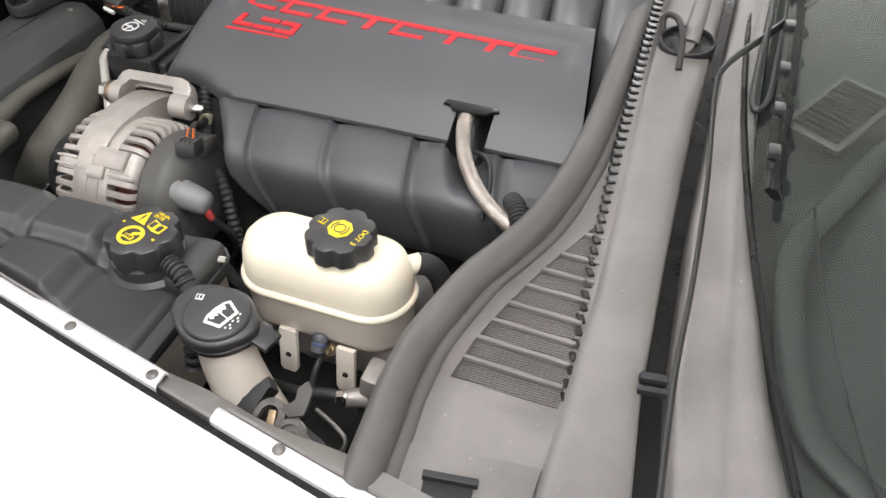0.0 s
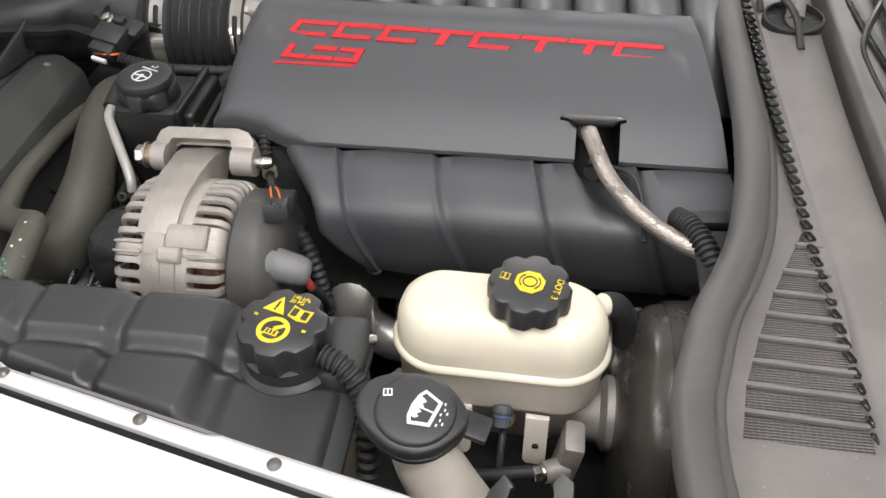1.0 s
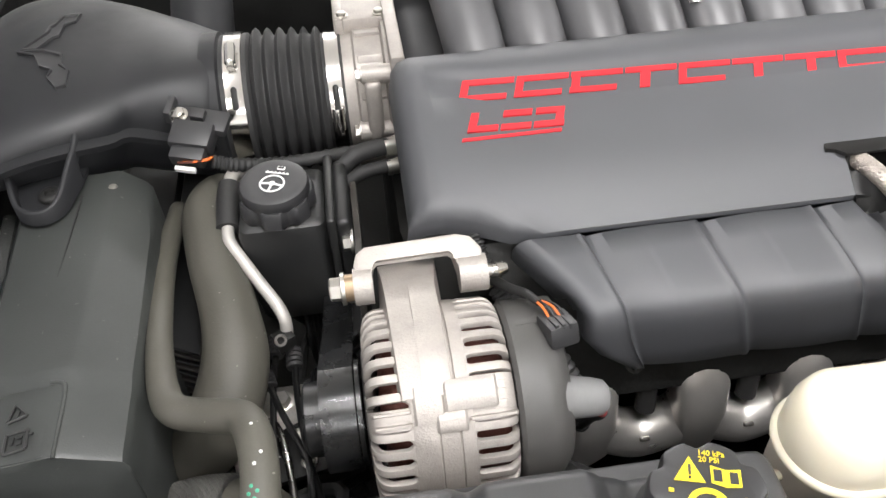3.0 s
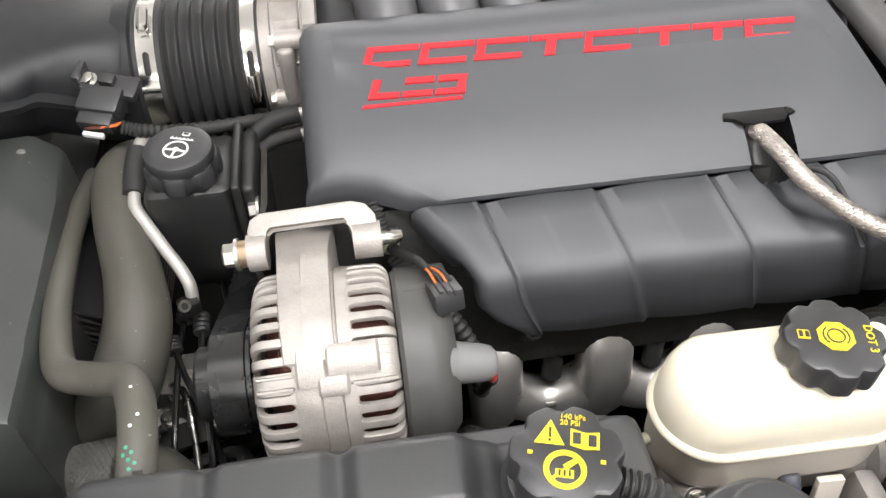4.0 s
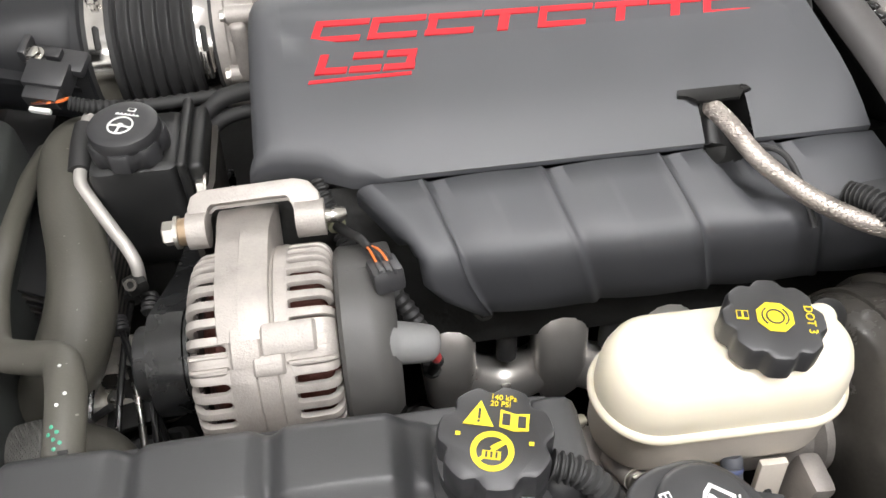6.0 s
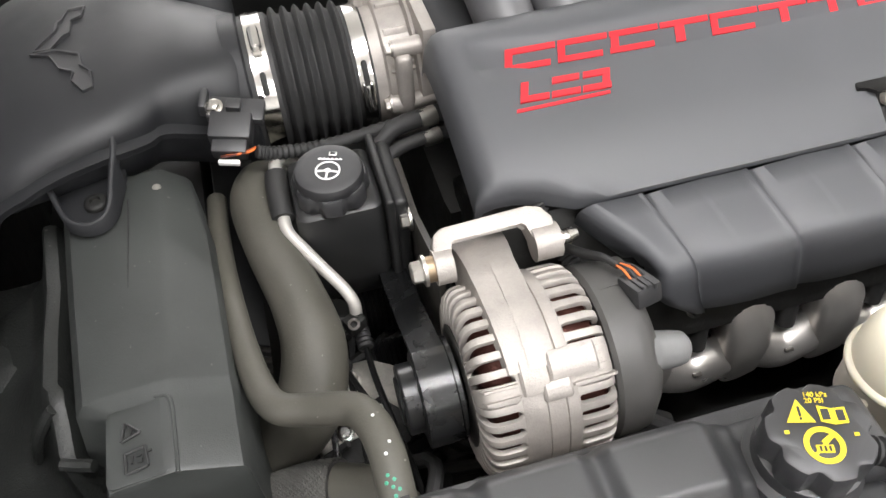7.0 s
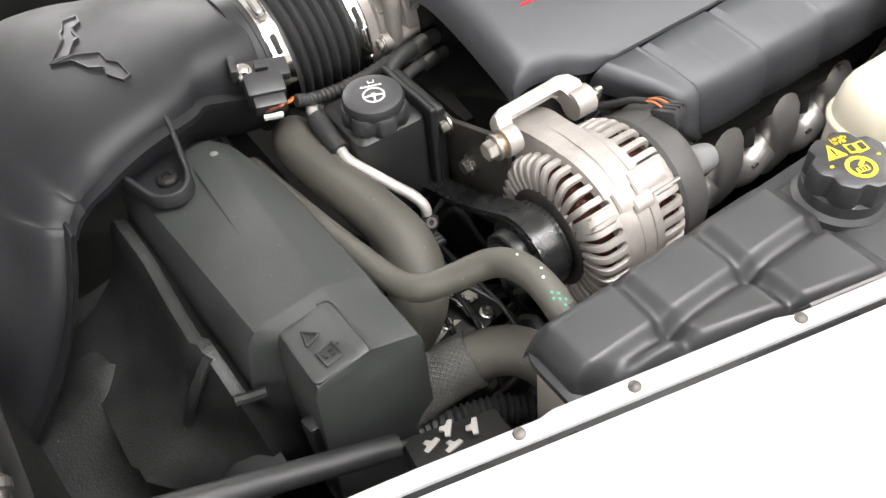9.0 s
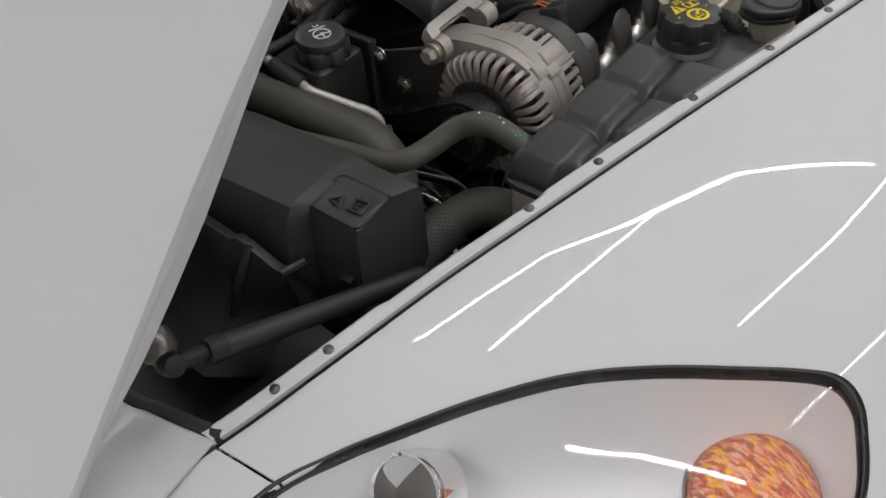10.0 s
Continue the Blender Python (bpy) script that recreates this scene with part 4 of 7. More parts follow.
for x in PORTS:
    rings = []
    for p, wide, deep in ((V(x, 0.185, 0.716), 0.018, 0.016), (V(x, 0.16, 0.713), 0.0205, 0.018), (V(x, 0.145, 0.707), 0.0222, 0.019), (V(x, 0.132, 0.692), 0.0226, 0.0195), (V(x, 0.126, 0.668), 0.022, 0.0195), (V(x, 0.126, 0.634), 0.0195, 0.018), (V(x, 0.128, 0.61), 0.011, 0.011)):
        i = len(rings)
        d = (V(0, -1, 0.08), V(0, -0.96, -0.25), V(0, -0.75, -0.65), V(0, -0.4, -0.92), V(0, -0.1, -1), V(0, 0, -1), V(0, 0, -1))[i].normalized()
        up = d.cross(V(1, 0, 0)).normalized()
        ring = []
        for k in range(24):
            t = k * math.tau / 24
            c, q = math.cos(t), math.sin(t)
            ring.append(p + V(1, 0, 0) * wide * math.copysign(abs(c) ** 0.6, c) + up * deep * math.copysign(abs(q) ** 0.6, q))
        rings.append(ring)
    bm = bmesh.new()
    loft(bm, rings)
    run = part("runner", bm, exhaust, man, smooth=60)
    bm = bmesh.new()
    prism(bm, [(-0.022, 0.0), (0.022, 0.0), (0.012, 0.022), (0.004, 0.03), (-0.004, 0.03), (-0.012, 0.022)], 0.004, Matrix.Translation((x - 0.004, 0.147, 0.7255)) @ pose(0, 0, 0, 14, 0, 0), 0.001)
    part("port_flange", bm, worn_metal, run)
    bm = bmesh.new()
    hexbolt(bm, (x - 0.004, 0.163, 0.732), (0, -0.12, 1), 0.005, 0.005)
    part("bolt", bm, dark_iron, run)
for a, b in zip(PORTS, PORTS[1:]):
    bm = bmesh.new()
    sweep(bm, [(a + 0.003, 0.13, 0.664), (a + 0.018, 0.129, 0.646), ((a + b) / 2, 0.128, 0.636), (b - 0.018, 0.129, 0.646), (b - 0.003, 0.13, 0.664)], [0.019, 0.0205, 0.021, 0.0205, 0.019], 20, 8)
    log = part("log", bm, exhaust, man, smooth=70)
    bm = bmesh.new()
    box(bm, ((a + b) / 2, 0.112, 0.6495), (0.008, 0.004, 0.006), (40, 0, 0), 0.001)
    part("cast_mark", bm, worn_metal, log)
bm = bmesh.new()
hexbolt(bm, (-0.1385, 0.119, 0.744), (0.1, -0.6, 0.75), 0.0055, 0.006)
solid("skirt_bolt", bm, dark_iron, "dull bolt under the engine cover's skirt", "bolt")
for x in (-0.112, -0.027, 0.058):
    lead = thing("spark_plug_lead", "black rubber spark plug lead with crimped boot", "plug lead", (x, 0.12, 0.7), "spark plug leads")
    bm = bmesh.new()
    sweep(bm, [(x, 0.16, 0.775), (x - 0.002, 0.145, 0.74), (x - 0.004, 0.134, 0.70), (x - 0.005, 0.128, 0.67)], [0.006, 0.008, 0.0085, 0.0085], 12)
    part("boot", bm, rubber, lead)
    bm = bmesh.new()
    sweep(bm, [(x - 0.004, 0.137, 0.712), (x - 0.0042, 0.135, 0.703)], 0.0095, 12)
    part("crimp_ring", bm, steel, lead)

# braided hose from the cover, with its corrugated sleeve
def wind(line, radius, n, lead, thick, material, parent):
    """A woven cover round a line: n ribbons wound each way, passing over and under each other."""
    sides, run = [], [0.0]
    for i, p in enumerate(line):
        d = (line[min(i + 1, len(line) - 1)] - line[max(i - 1, 0)]).normalized()
        s = d.orthogonal() if not sides else sides[-1][0] - d * sides[-1][0].dot(d)
        s.normalize()
        sides.append((s, d.cross(s)))
        if i:
            run.append(run[-1] + (p - line[i - 1]).length)
    half = 0.93 * math.pi / n
    for way in (1, -1):
        bm = bmesh.new()
        for k in range(n):
            rings = []
            for i, p in enumerate(line):
                s, o = sides[i]
                a0 = math.tau * k / n + way * run[i] / lead
                r = radius + way * thick * 0.5 * math.cos(n * run[i] / lead + math.pi * k)
                ring = []
                for da, dr in ((-half, 0), (-0.68 * half, thick), (0.68 * half, thick), (half, 0)):
                    ring.append(p + (s * math.cos(a0 + da) + o * math.sin(a0 + da)) * (r + dr))
                rings.append(ring)
            loft(bm, rings)
        tagged(part("braid", bm, material, parent, smooth=50), kind="stuff")



hose = thing("braided_hose", "steel-braided hose curving from the cover to the bulkhead", "hose", (0.05, 0.15, 0.8))
bm = bmesh.new()
sweep(bm, [(0.038, 0.206, 0.846), (0.0395, 0.192, 0.852), (0.044, 0.17, 0.853), (0.055, 0.143, 0.845), (0.076, 0.114, 0.837), (0.102, 0.092, 0.831), (0.13, 0.08, 0.826), (0.165, 0.08, 0.82)], 0.006, 20, 12)
core = part("core", bm, braid, hose)
line = curve([(0.038, 0.206, 0.846), (0.0395, 0.192, 0.852), (0.044, 0.17, 0.853), (0.055, 0.143, 0.845), (0.076, 0.114, 0.837), (0.102, 0.092, 0.831), (0.13, 0.08, 0.826), (0.165, 0.08, 0.82)], 18)
wind(line, 0.0062, 11, 0.0068, 0.0005, braid_wire, hose)
bm = bmesh.new()
sweep(bm, [(0.037, 0.205, 0.846), (0.0375, 0.194, 0.851)], 0.008, 16)
part("collar", bm, dark_iron, hose)
bm = bmesh.new()
sweep(bm, [(0.109, 0.113, 0.832), (0.118, 0.096, 0.838), (0.128, 0.073, 0.835), (0.139, 0.044, 0.822)], 0.0074, 14, 24, wave=lambda i: (0.0014, 0.0014, -0.0012, -0.0012)[i % 4])
conduit = thing("corrugated_conduit", "short black corrugated conduit with a pale end tape", "conduit", (0.125, 0.08, 0.83))
part("sleeve", bm, rubber, conduit, smooth=30)
bm = bmesh.new()
sweep(bm, [(0.1375, 0.048, 0.8245), (0.1405, 0.04, 0.819)], 0.0086, 14)
part("end_tape", bm, pale_tape, conduit, "yellowed end tape")
bm = bmesh.new()
sweep(bm, [(0.14, 0.042, 0.82), (0.146, 0.024, 0.806), (0.149, 0.004, 0.786)], 0.0058, 12)
part("lead", bm, rubber, conduit)
bm = bmesh.new()
box(bm, (0.134, 0.114, 0.83), (0.03, 0.013, 0.012), (10, 0, 6), 0.003)
part("connector", bm, cap_black, conduit)
bm = bmesh.new()
sweep(bm, [(0.056, 0.165, 0.838), (0.075, 0.15, 0.842), (0.083, 0.13, 0.832), (0.086, 0.1, 0.815)], 0.0022, 8)
solid("thin_cable", bm, rubber, "thin black cable beside the braided hose", "cable")

# alternator ---------------------------------------------------------------
AX, AY, AZ, AR = -0.287, 0.096, 0.762, 0.069
alt = thing("alternator", "weathered cast aluminium alternator with finned end housings", "alternator", (AX, AY, AZ - AR))
axis = Matrix.Translation((0, AY, AZ)) @ pose(0, 0, 0, 0, 90, 0)


def ring_pt(x, r, a):
    """a: degrees from straight up, positive towards the car's near side."""
    return V(x, AY - r * math.sin(radians(a)), AZ + r * math.cos(radians(a)))


bm = bmesh.new()
lathe(bm, [(0.02, -0.327), (0.046, -0.326), (0.052, -0.321), (0.0555, -0.315), (0.0565, -0.248), (0.052, -0.242), (0.02, -0.238)], axis, 48)
part("winding", bm, copper, alt, "dark red copper windings behind the fins")
bm = bmesh.new()
lathe(bm, [(0.0605, -0.3085), (AR - 0.0006, -0.3085), (AR + 0.0006, -0.307), (AR + 0.0006, -0.2925), (AR - 0.0004, -0.2918), (AR + 0.0004, -0.2911), (AR + 0.0004, -0.2798), (AR - 0.0006, -0.279), (AR + 0.0006, -0.2782), (AR + 0.0006, -0.271), (AR - 0.0006, -0.2695), (0.0605, -0.2695)], axis, 96)
part("stator_band", bm, cast_alu, alt)


def finned(name, line, n, solid_arc, wide, deep):
    """A cast end housing: a wall over solid_arc, and n rounded bars along a line of (x, r), each wide and deep."""
    a0, a1 = solid_arc
    cols = [a0 + (a1 - a0) * k / 8 for k in range(9)]
    bm = bmesh.new()
    sheet(bm, [[ring_pt(x, r - 0.0004, a) for x, r in line[:-2]] for a in cols], 0, inner=[[ring_pt(x, r - 0.005, a) for x, r in line[:-2]] for a in cols])
    housing = part(name, bm, cast_alu, alt, smooth=50)
    m, rings = len(line), []
    for i, (x, r) in enumerate(line):
        (xa, ra), (xb, rb) = line[max(i - 1, 0)], line[min(i + 1, m - 1)]
        l = math.hypot(xb - xa, rb - ra)
        nx, nr = (rb - ra) / l, -(xb - xa) / l
        if nr < -0.2 or (abs(nr) <= 0.2 and nx * (line[-1][0] - line[0][0]) < 0):
            nx, nr = -nx, -nr
        w = min(wide, 0.62 * math.tau * r / n) / 2
        if i < 3:
            w += (math.pi * r / n + 0.0003 - w) * (1.0, 0.55, 0.12)[i]
        rings.append([ring_pt(x + nx * d * deep, r + nr * d * deep, 0) + V(0, u * w, 0) for u, d in ((-1, -0.8), (-1, -0.16), (-0.86, -0.03), (-0.5, 0.0), (0.5, 0.0), (0.86, -0.03), (1, -0.16), (1, -0.8))])
    bm = bmesh.new()
    loft(bm, rings)
    first = part("fin", bm, cast_alu, housing, smooth=50)
    hub = Matrix.Translation((0, AY, AZ))
    for k in range(1, n):
        fin = new("fin", first.data)
        fin.parent = housing
        fin.matrix_basis = hub @ Matrix.Rotation(math.tau * k / n, 4, "X") @ hub.inverted()


finned("front_housing", [(-0.3075, AR), (-0.3088, AR), (-0.3102, AR), (-0.3120, AR + 0.0003), (-0.3190, AR + 0.0003), (-0.3250, AR), (-0.3292, AR - 0.0018), (-0.3322, AR - 0.0052), (-0.3340, AR - 0.0105), (-0.3348, AR - 0.016), (-0.3348, AR - 0.021), (-0.3342, AR - 0.026)], 36, (36, 47), 0.0056, 0.0055)
finned("rear_housing", [(-0.2715, AR), (-0.2702, AR), (-0.2688, AR), (-0.2665, AR + 0.0003), (-0.2580, AR + 0.0003), (-0.2500, AR), (-0.2462, AR - 0.0018), (-0.2432, AR - 0.005), (-0.2418, AR - 0.0095), (-0.2412, AR - 0.015), (-0.2412, AR - 0.02)], 36, (24, 47), 0.0058, 0.0055)
# boss in darker metal, standing in for the shaded open centre of the face
bm = bmesh.new()
lathe(bm, [(0.018, -0.328), (0.041, -0.329), (0.0445, -0.331), (0.0445, -0.335), (0.041, -0.3362), (0.018, -0.334)], axis, 48)
part("bearing_boss", bm, worn_metal, alt)
# spine, shoulder blocks and mounting loop
bm = bmesh.new()
rings = []
for a in range(-58, 34, 6):
    lift = lerp_table([(-58, 0.0315), (-50, 0.0265), (-44, 0.0225), (-30, 0.0115), (-10, 0.0045), (30, 0.003)], a)
    lean, thin = 0.002 * (a + 50) / 84, 0.002 * (a + 50) / 84
    wide = lerp_table([(-58, 0.004), (-46, 0.002), (-34, 0.0)], a)
    rings.append([ring_pt(x + lean + thin * (1 if x < -0.3 else -1) + (-wide * 0.45 if x < -0.31 else (wide if x > -0.29 else 0)), r, a) for x, r in ((-0.318, AR - 0.004), (-0.316, AR + lift), (-0.301, AR + lift + 0.001), (-0.299, AR + lift + 0.002), (-0.284, AR + lift + 0.001), (-0.281, AR + lift), (-0.2795, AR - 0.004))])
loft(bm, rings)
part("spine", bm, cast_alu, alt)
for name, xa, xb, a0, a1, h in (("rib_block", -0.3065, -0.2865, 23, 45, 0.0042), ("rib_block", -0.2875, -0.2535, 25, 40, 0.0056), ("rib_block", -0.2935, -0.2735, 40, 50, 0.0048), ("rib_block", -0.332, -0.3065, 37, 39, 0.0018), ("rib_block", -0.332, -0.3065, 43.5, 45.5, 0.0018), ("rib_block", -0.2735, -0.242, 44, 46, 0.0022)):
    bm = bmesh.new()
    rings = []
    for k in range(6):
        a = a0 + (a1 - a0) * k / 5
        e = 0.0015 if k in (0, 5) else 0.0
        rings.append([ring_pt(x, r - e, a) for x, r in ((xa, AR - 0.003), (xa + 0.0005, AR + h - 0.0015), (xa + 0.002, AR + h), (xb - 0.002, AR + h), (xb - 0.0005, AR + h - 0.0015), (xb, AR - 0.003))])
    loft(bm, rings)
    part(name, bm, cast_alu, alt)
bm = bmesh.new()
frame_m = Matrix(((1, 0, 0, 0), (0, 0.84, -0.55, 0.154), (0, 0.55, 0.84, 0.8255), (0, 0, 0, 1))) @ Matrix.Translation((0, 0, -0.0085))
prism(bm, [(-0.334, -0.008), (-0.334, 0.014), (-0.3315, 0.0215), (-0.325, 0.0255), (-0.262, 0.0275), (-0.252, 0.0245), (-0.2455, 0.016), (-0.2445, -0.011), (-0.262, -0.011), (-0.263, 0.0145), (-0.267, 0.0185), (-0.319, 0.0175), (-0.323, 0.014), (-0.3235, -0.008)], 0.0165, frame_m, 0.0028, 2)
part("mounting_loop", bm, cast_alu, alt, smooth=50)
for x0, x1, r in ((-0.335, -0.322, 0.0128), (-0.263, -0.2435, 0.0128)):
    bm = bmesh.new()
    rod(bm, (x0, 0.154, 0.8255), (x1, 0.154, 0.8255), r, n=24)
    part("mounting_eye", bm, cast_alu, alt)
bolt = thing("mounting_bolt", "plated hex bolt through the alternator's mounting ears", "bolt", (-0.345, 0.154, 0.8255))
bm = bmesh.new()
hexbolt(bm, (-0.341, 0.154, 0.8255), (-1, 0, 0), 0.0085, 0.011)
part("head", bm, steel, bolt)
bm = bmesh.new()
rod(bm, (-0.3415, 0.154, 0.8255), (-0.335, 0.154, 0.8255), 0.0095, n=20)
part("spacer", bm, brass, bolt, "rust-tinged spacer")
bm = bmesh.new()
rod(bm, (-0.244, 0.154, 0.8255), (-0.234, 0.154, 0.8255), 0.005, n=12)
part("tip", bm, steel, bolt)
bm = bmesh.new()
rod(bm, (-0.236, 0.154, 0.8255), (-0.229, 0.155, 0.826), 0.0065, 0.004, n=10)
part("nut", bm, steel, bolt)
# pulley and fan bearing
bm = bmesh.new()
prof = [(0.012, -0.3785), (0.024, -0.378), (0.0255, -0.3765), (0.0255, -0.3665), (0.0315, -0.366)]
for g in range(6):
    x = -0.364 + g * 0.0036
    prof += [(0.033, x), (0.033, x + 0.0012), (0.0302, x + 0.0022)]
prof += [(0.037, -0.3415), (0.037, -0.3385), (0.024, -0.338), (0.02, -0.334)]
lathe(bm, prof, axis, 48)
part("pulley", bm, belt_rubber, alt, "glossy black grooved pulley")
bm = bmesh.new()
lathe(bm, [(0.008, -0.3805), (0.017, -0.38), (0.018, -0.377)], axis, 28)
part("hub_cap", bm, gasket_black, alt)
# rear plastic cover, terminal boot and plug
bm = bmesh.new()
lathe(bm, [(0.03, -0.241), (0.061, -0.241), (0.064, -0.238), (0.064, -0.222), (0.062, -0.214), (0.05, -0.204), (0.02, -0.203)], axis, 48)
part("rear_cover", bm, cover_grey, alt, "grey plastic rear cover")
bm = bmesh.new()
lathe(bm, [(0.0165, -0.006), (0.0162, 0.002), (0.0148, 0.004), (0.0142, 0.008), (0.013, 0.024), (0.0118, 0.031), (0.0085, 0.0345), (0.002, 0.0355)], Matrix.Translation((-0.2125, 0.067, 0.791)) @ V(0.965, 0.03, -0.26).to_track_quat("Z", "Y").to_matrix().to_4x4(), 28)
part("terminal_boot", bm, boot_grey, alt, "soft grey terminal boot")
bm = bmesh.new()
sweep(bm, [(-0.183, 0.0665, 0.776), (-0.181, 0.0665, 0.7705), (-0.18, 0.068, 0.765)], 0.0038, 12)
part("lead_sleeve", bm, red_cap, alt, "red rubber lead sleeve")
bm = bmesh.new()
sweep(bm, [(-0.18, 0.0675, 0.766), (-0.178, 0.076, 0.75), (-0.178, 0.088, 0.73), (-0.182, 0.1, 0.70)], 0.004, 10)
part("lead", bm, rubber, alt, "black cable end")
bm = bmesh.new()
box(bm, (-0.22, 0.116, 0.812), (0.036, 0.036, 0.018), (-22, 0, 4), 0.004)
part("regulator_housing", bm, cover_grey, alt)
plug = thing("wire_connector", "dark grey plug with orange wires on the alternator", "connector", (-0.208, 0.1, 0.82))
bm = bmesh.new()
box(bm, (-0.2075, 0.095, 0.826), (0.02, 0.024, 0.016), (-20, 0, 12), 0.003)
part("housing", bm, cap_black, plug)
for k in range(3):
    bm = bmesh.new()
    box(bm, (-0.2115 + k * 0.0045, 0.0925, 0.8345), (0.0026, 0.013, 0.004), (-20, 0, 12), 0.0006)
    part("latch", bm, cap_black, plug)
for k in range(4):
    bm = bmesh.new()
    sweep(bm, [(-0.2125 + k * 0.0036, 0.1, 0.832), (-0.2155 + k * 0.003, 0.108, 0.8345), (-0.2185 + k * 0.0012, 0.117, 0.831)], 0.0009, 8, 5)
    part("wire", bm, orange if k in (0, 2) else rubber, plug)
bm = bmesh.new()
sweep(bm, [(-0.216, 0.1135, 0.832), (-0.2215, 0.127, 0.8275), (-0.229, 0.145, 0.815), (-0.2387, 0.166, 0.8045)], [0.0026, 0.003, 0.0036, 0.004], 10)
part("loom", bm, rubber, plug)
bm = bmesh.new()
sweep(bm, [(-0.237, 0.1625, 0.806), (-0.2405, 0.171, 0.806)], 0.0068, 14)
part("tape_band", bm, pale_tape, plug, "yellowed tape band")
bm = bmesh.new()
sweep(bm, [(-0.239, 0.168, 0.8045), (-0.2445, 0.18, 0.82), (-0.249, 0.195, 0.83), (-0.256, 0.215, 0.818), (-0.26, 0.23, 0.79)], 0.0055, 12, 16, wave=lambda i: (0.001, 0.001, -0.0009, -0.0009)[i % 4])
part("conduit", bm, rubber, plug, smooth=30)

# belt, idlers and the dark plate behind
bm = bmesh.new()
prism(bm, [(0.30, 0.80), (0.235, 0.795), (0.163, 0.825), (0.15, 0.81), (0.155, 0.72), (0.25, 0.68)], 0.005, Matrix.Translation((-0.333, 0, 0)) @ Matrix(((0, 0, 1, 0), (1, 0, 0, 0), (0, 1, 0, 0), (0, 0, 0, 1))), 0.0012)
solid("mounting_bracket", bm, grimy_plate, "dark steel plate bracket behind the alternator", "bracket")
for y, z in ((0.236, 0.792), (0.203, 0.767)):
    bm = bmesh.new()
    hexbolt(bm, (-0.334, y, z), (-1, 0, 0), 0.0075, 0.009)
    solid("bracket_bolt", bm, steel, "plated hex bolt on the bracket", "bolt", "bracket bolts")
belt = thing("belt_drive", "glossy black drive belt running round ribbed front pulleys", "belt drive", (-0.365, 0.2, 0.55))
bm = bmesh.new()
path = []
for k in range(13):
    a = radians(180 * k / 12 - 20)
    path.append((AY - 0.0352 * math.sin(a), AZ + 0.0352 * math.cos(a)))
path += [(0.17, 0.62), (0.25, 0.56), (0.36, 0.6), (0.38, 0.68), (0.34, 0.705), (0.28, 0.712), (0.18, 0.752)]
rings = []
n = len(path)
for k in range(n + 1):
    y, z = path[k % n]
    a, b = path[(k - 1) % n], path[(k + 1) % n]
    ty, tz = b[0] - a[0], b[1] - a[1]
    l = math.hypot(ty, tz)
    ny, nz = tz / l * 0.0025, -ty / l * 0.0025
    rings.append([V(-0.3655, y - ny, z - nz), V(-0.3425, y - ny, z - nz), V(-0.3425, y + ny, z + nz), V(-0.3655, y + ny, z + nz)])
loft(bm, rings, (False, False))
part("loop", bm, belt_rubber, belt)
for (y, z, r) in ((0.3, 0.66, 0.06), (0.2, 0.63, 0.035)):
    bm = bmesh.new()
    prof = [(0.01, -0.39), (r * 0.8, -0.389), (r, -0.386)]
    for g in range(6):
        prof += [(r, -0.384 + g * 0.0045), (r - 0.003, -0.382 + g * 0.0045)]
    prof += [(r, -0.355), (r * 0.5, -0.352)]
    lathe(bm, prof, Matrix.Translation((0, y, z)) @ pose(0, 0, 0, 0, 90, 0), 40)
    part("idler_pulley", bm, gasket_black, belt, "black ribbed pulley")

bm = bmesh.new()
hexbolt(bm, (-0.214, 0.176, 0.7795), (0, -0.45, 0.9), 0.0075, 0.008)
solid("head_bolt", bm, boot_grey, "plated flange bolt below the engine cover's corner", "bolt")
# cast bracket, fittings and leads at the engine's dark front
front = thing("timing_bracket", "grimy cast aluminium bracket at the engine's front", "bracket", (-0.41, 0.15, 0.6))
bm = bmesh.new()
prism(bm, [(-0.445, 0.115), (-0.385, 0.118), (-0.368, 0.135), (-0.37, 0.185), (-0.39, 0.2), (-0.44, 0.2), (-0.455, 0.175)], 0.03, Matrix.Translation((0, 0.0, 0.678)) @ pose(0, 0, 0, -12, 0, 0), 0.004)
part("casting", bm, lightened_cast, front)
for x, y, z in ((-0.39, 0.135, 0.677), (-0.428, 0.14, 0.676), (-0.41, 0.18, 0.668)):
    bm = bmesh.new()
    hexbolt(bm, (x, y, z + 0.002), (0, -0.2, 1), 0.0075, 0.012)
    part("bolt", bm, steel, front)
for k, (x0, y0, x1, y1) in enumerate(((-0.405, 0.205, -0.418, 0.05), (-0.425, 0.2, -0.44, 0.06), (-0.392, 0.19, -0.386, 0.045), (-0.415, 0.17, -0.375, 0.06))):
    lead = thing("sensor_lead", "thin black wire with a ribbed boot", "wire", (x0, y0, 0.68), "sensor leads")
    bm = bmesh.new()
    sweep(bm, [(x0, y0, 0.725), (x0 + 0.3 * (x1 - x0), y0 + 0.3 * (y1 - y0), 0.72), (x0 + 0.7 * (x1 - x0) + 0.004, y0 + 0.7 * (y1 - y0), 0.708), (x1, y1, 0.67)], 0.0026, 8, 6)
    part("wire", bm, gasket_black, lead)
    bm = bmesh.new()
    sweep(bm, [(x0, y0, 0.726), (x0 + 0.1 * (x1 - x0), y0 + 0.12 * (y1 - y0), 0.724)], 0.006, 12, 8, wave=lambda i: 0.001 if i % 2 else 0)
    part("boot", bm, rubber, lead, smooth=30)
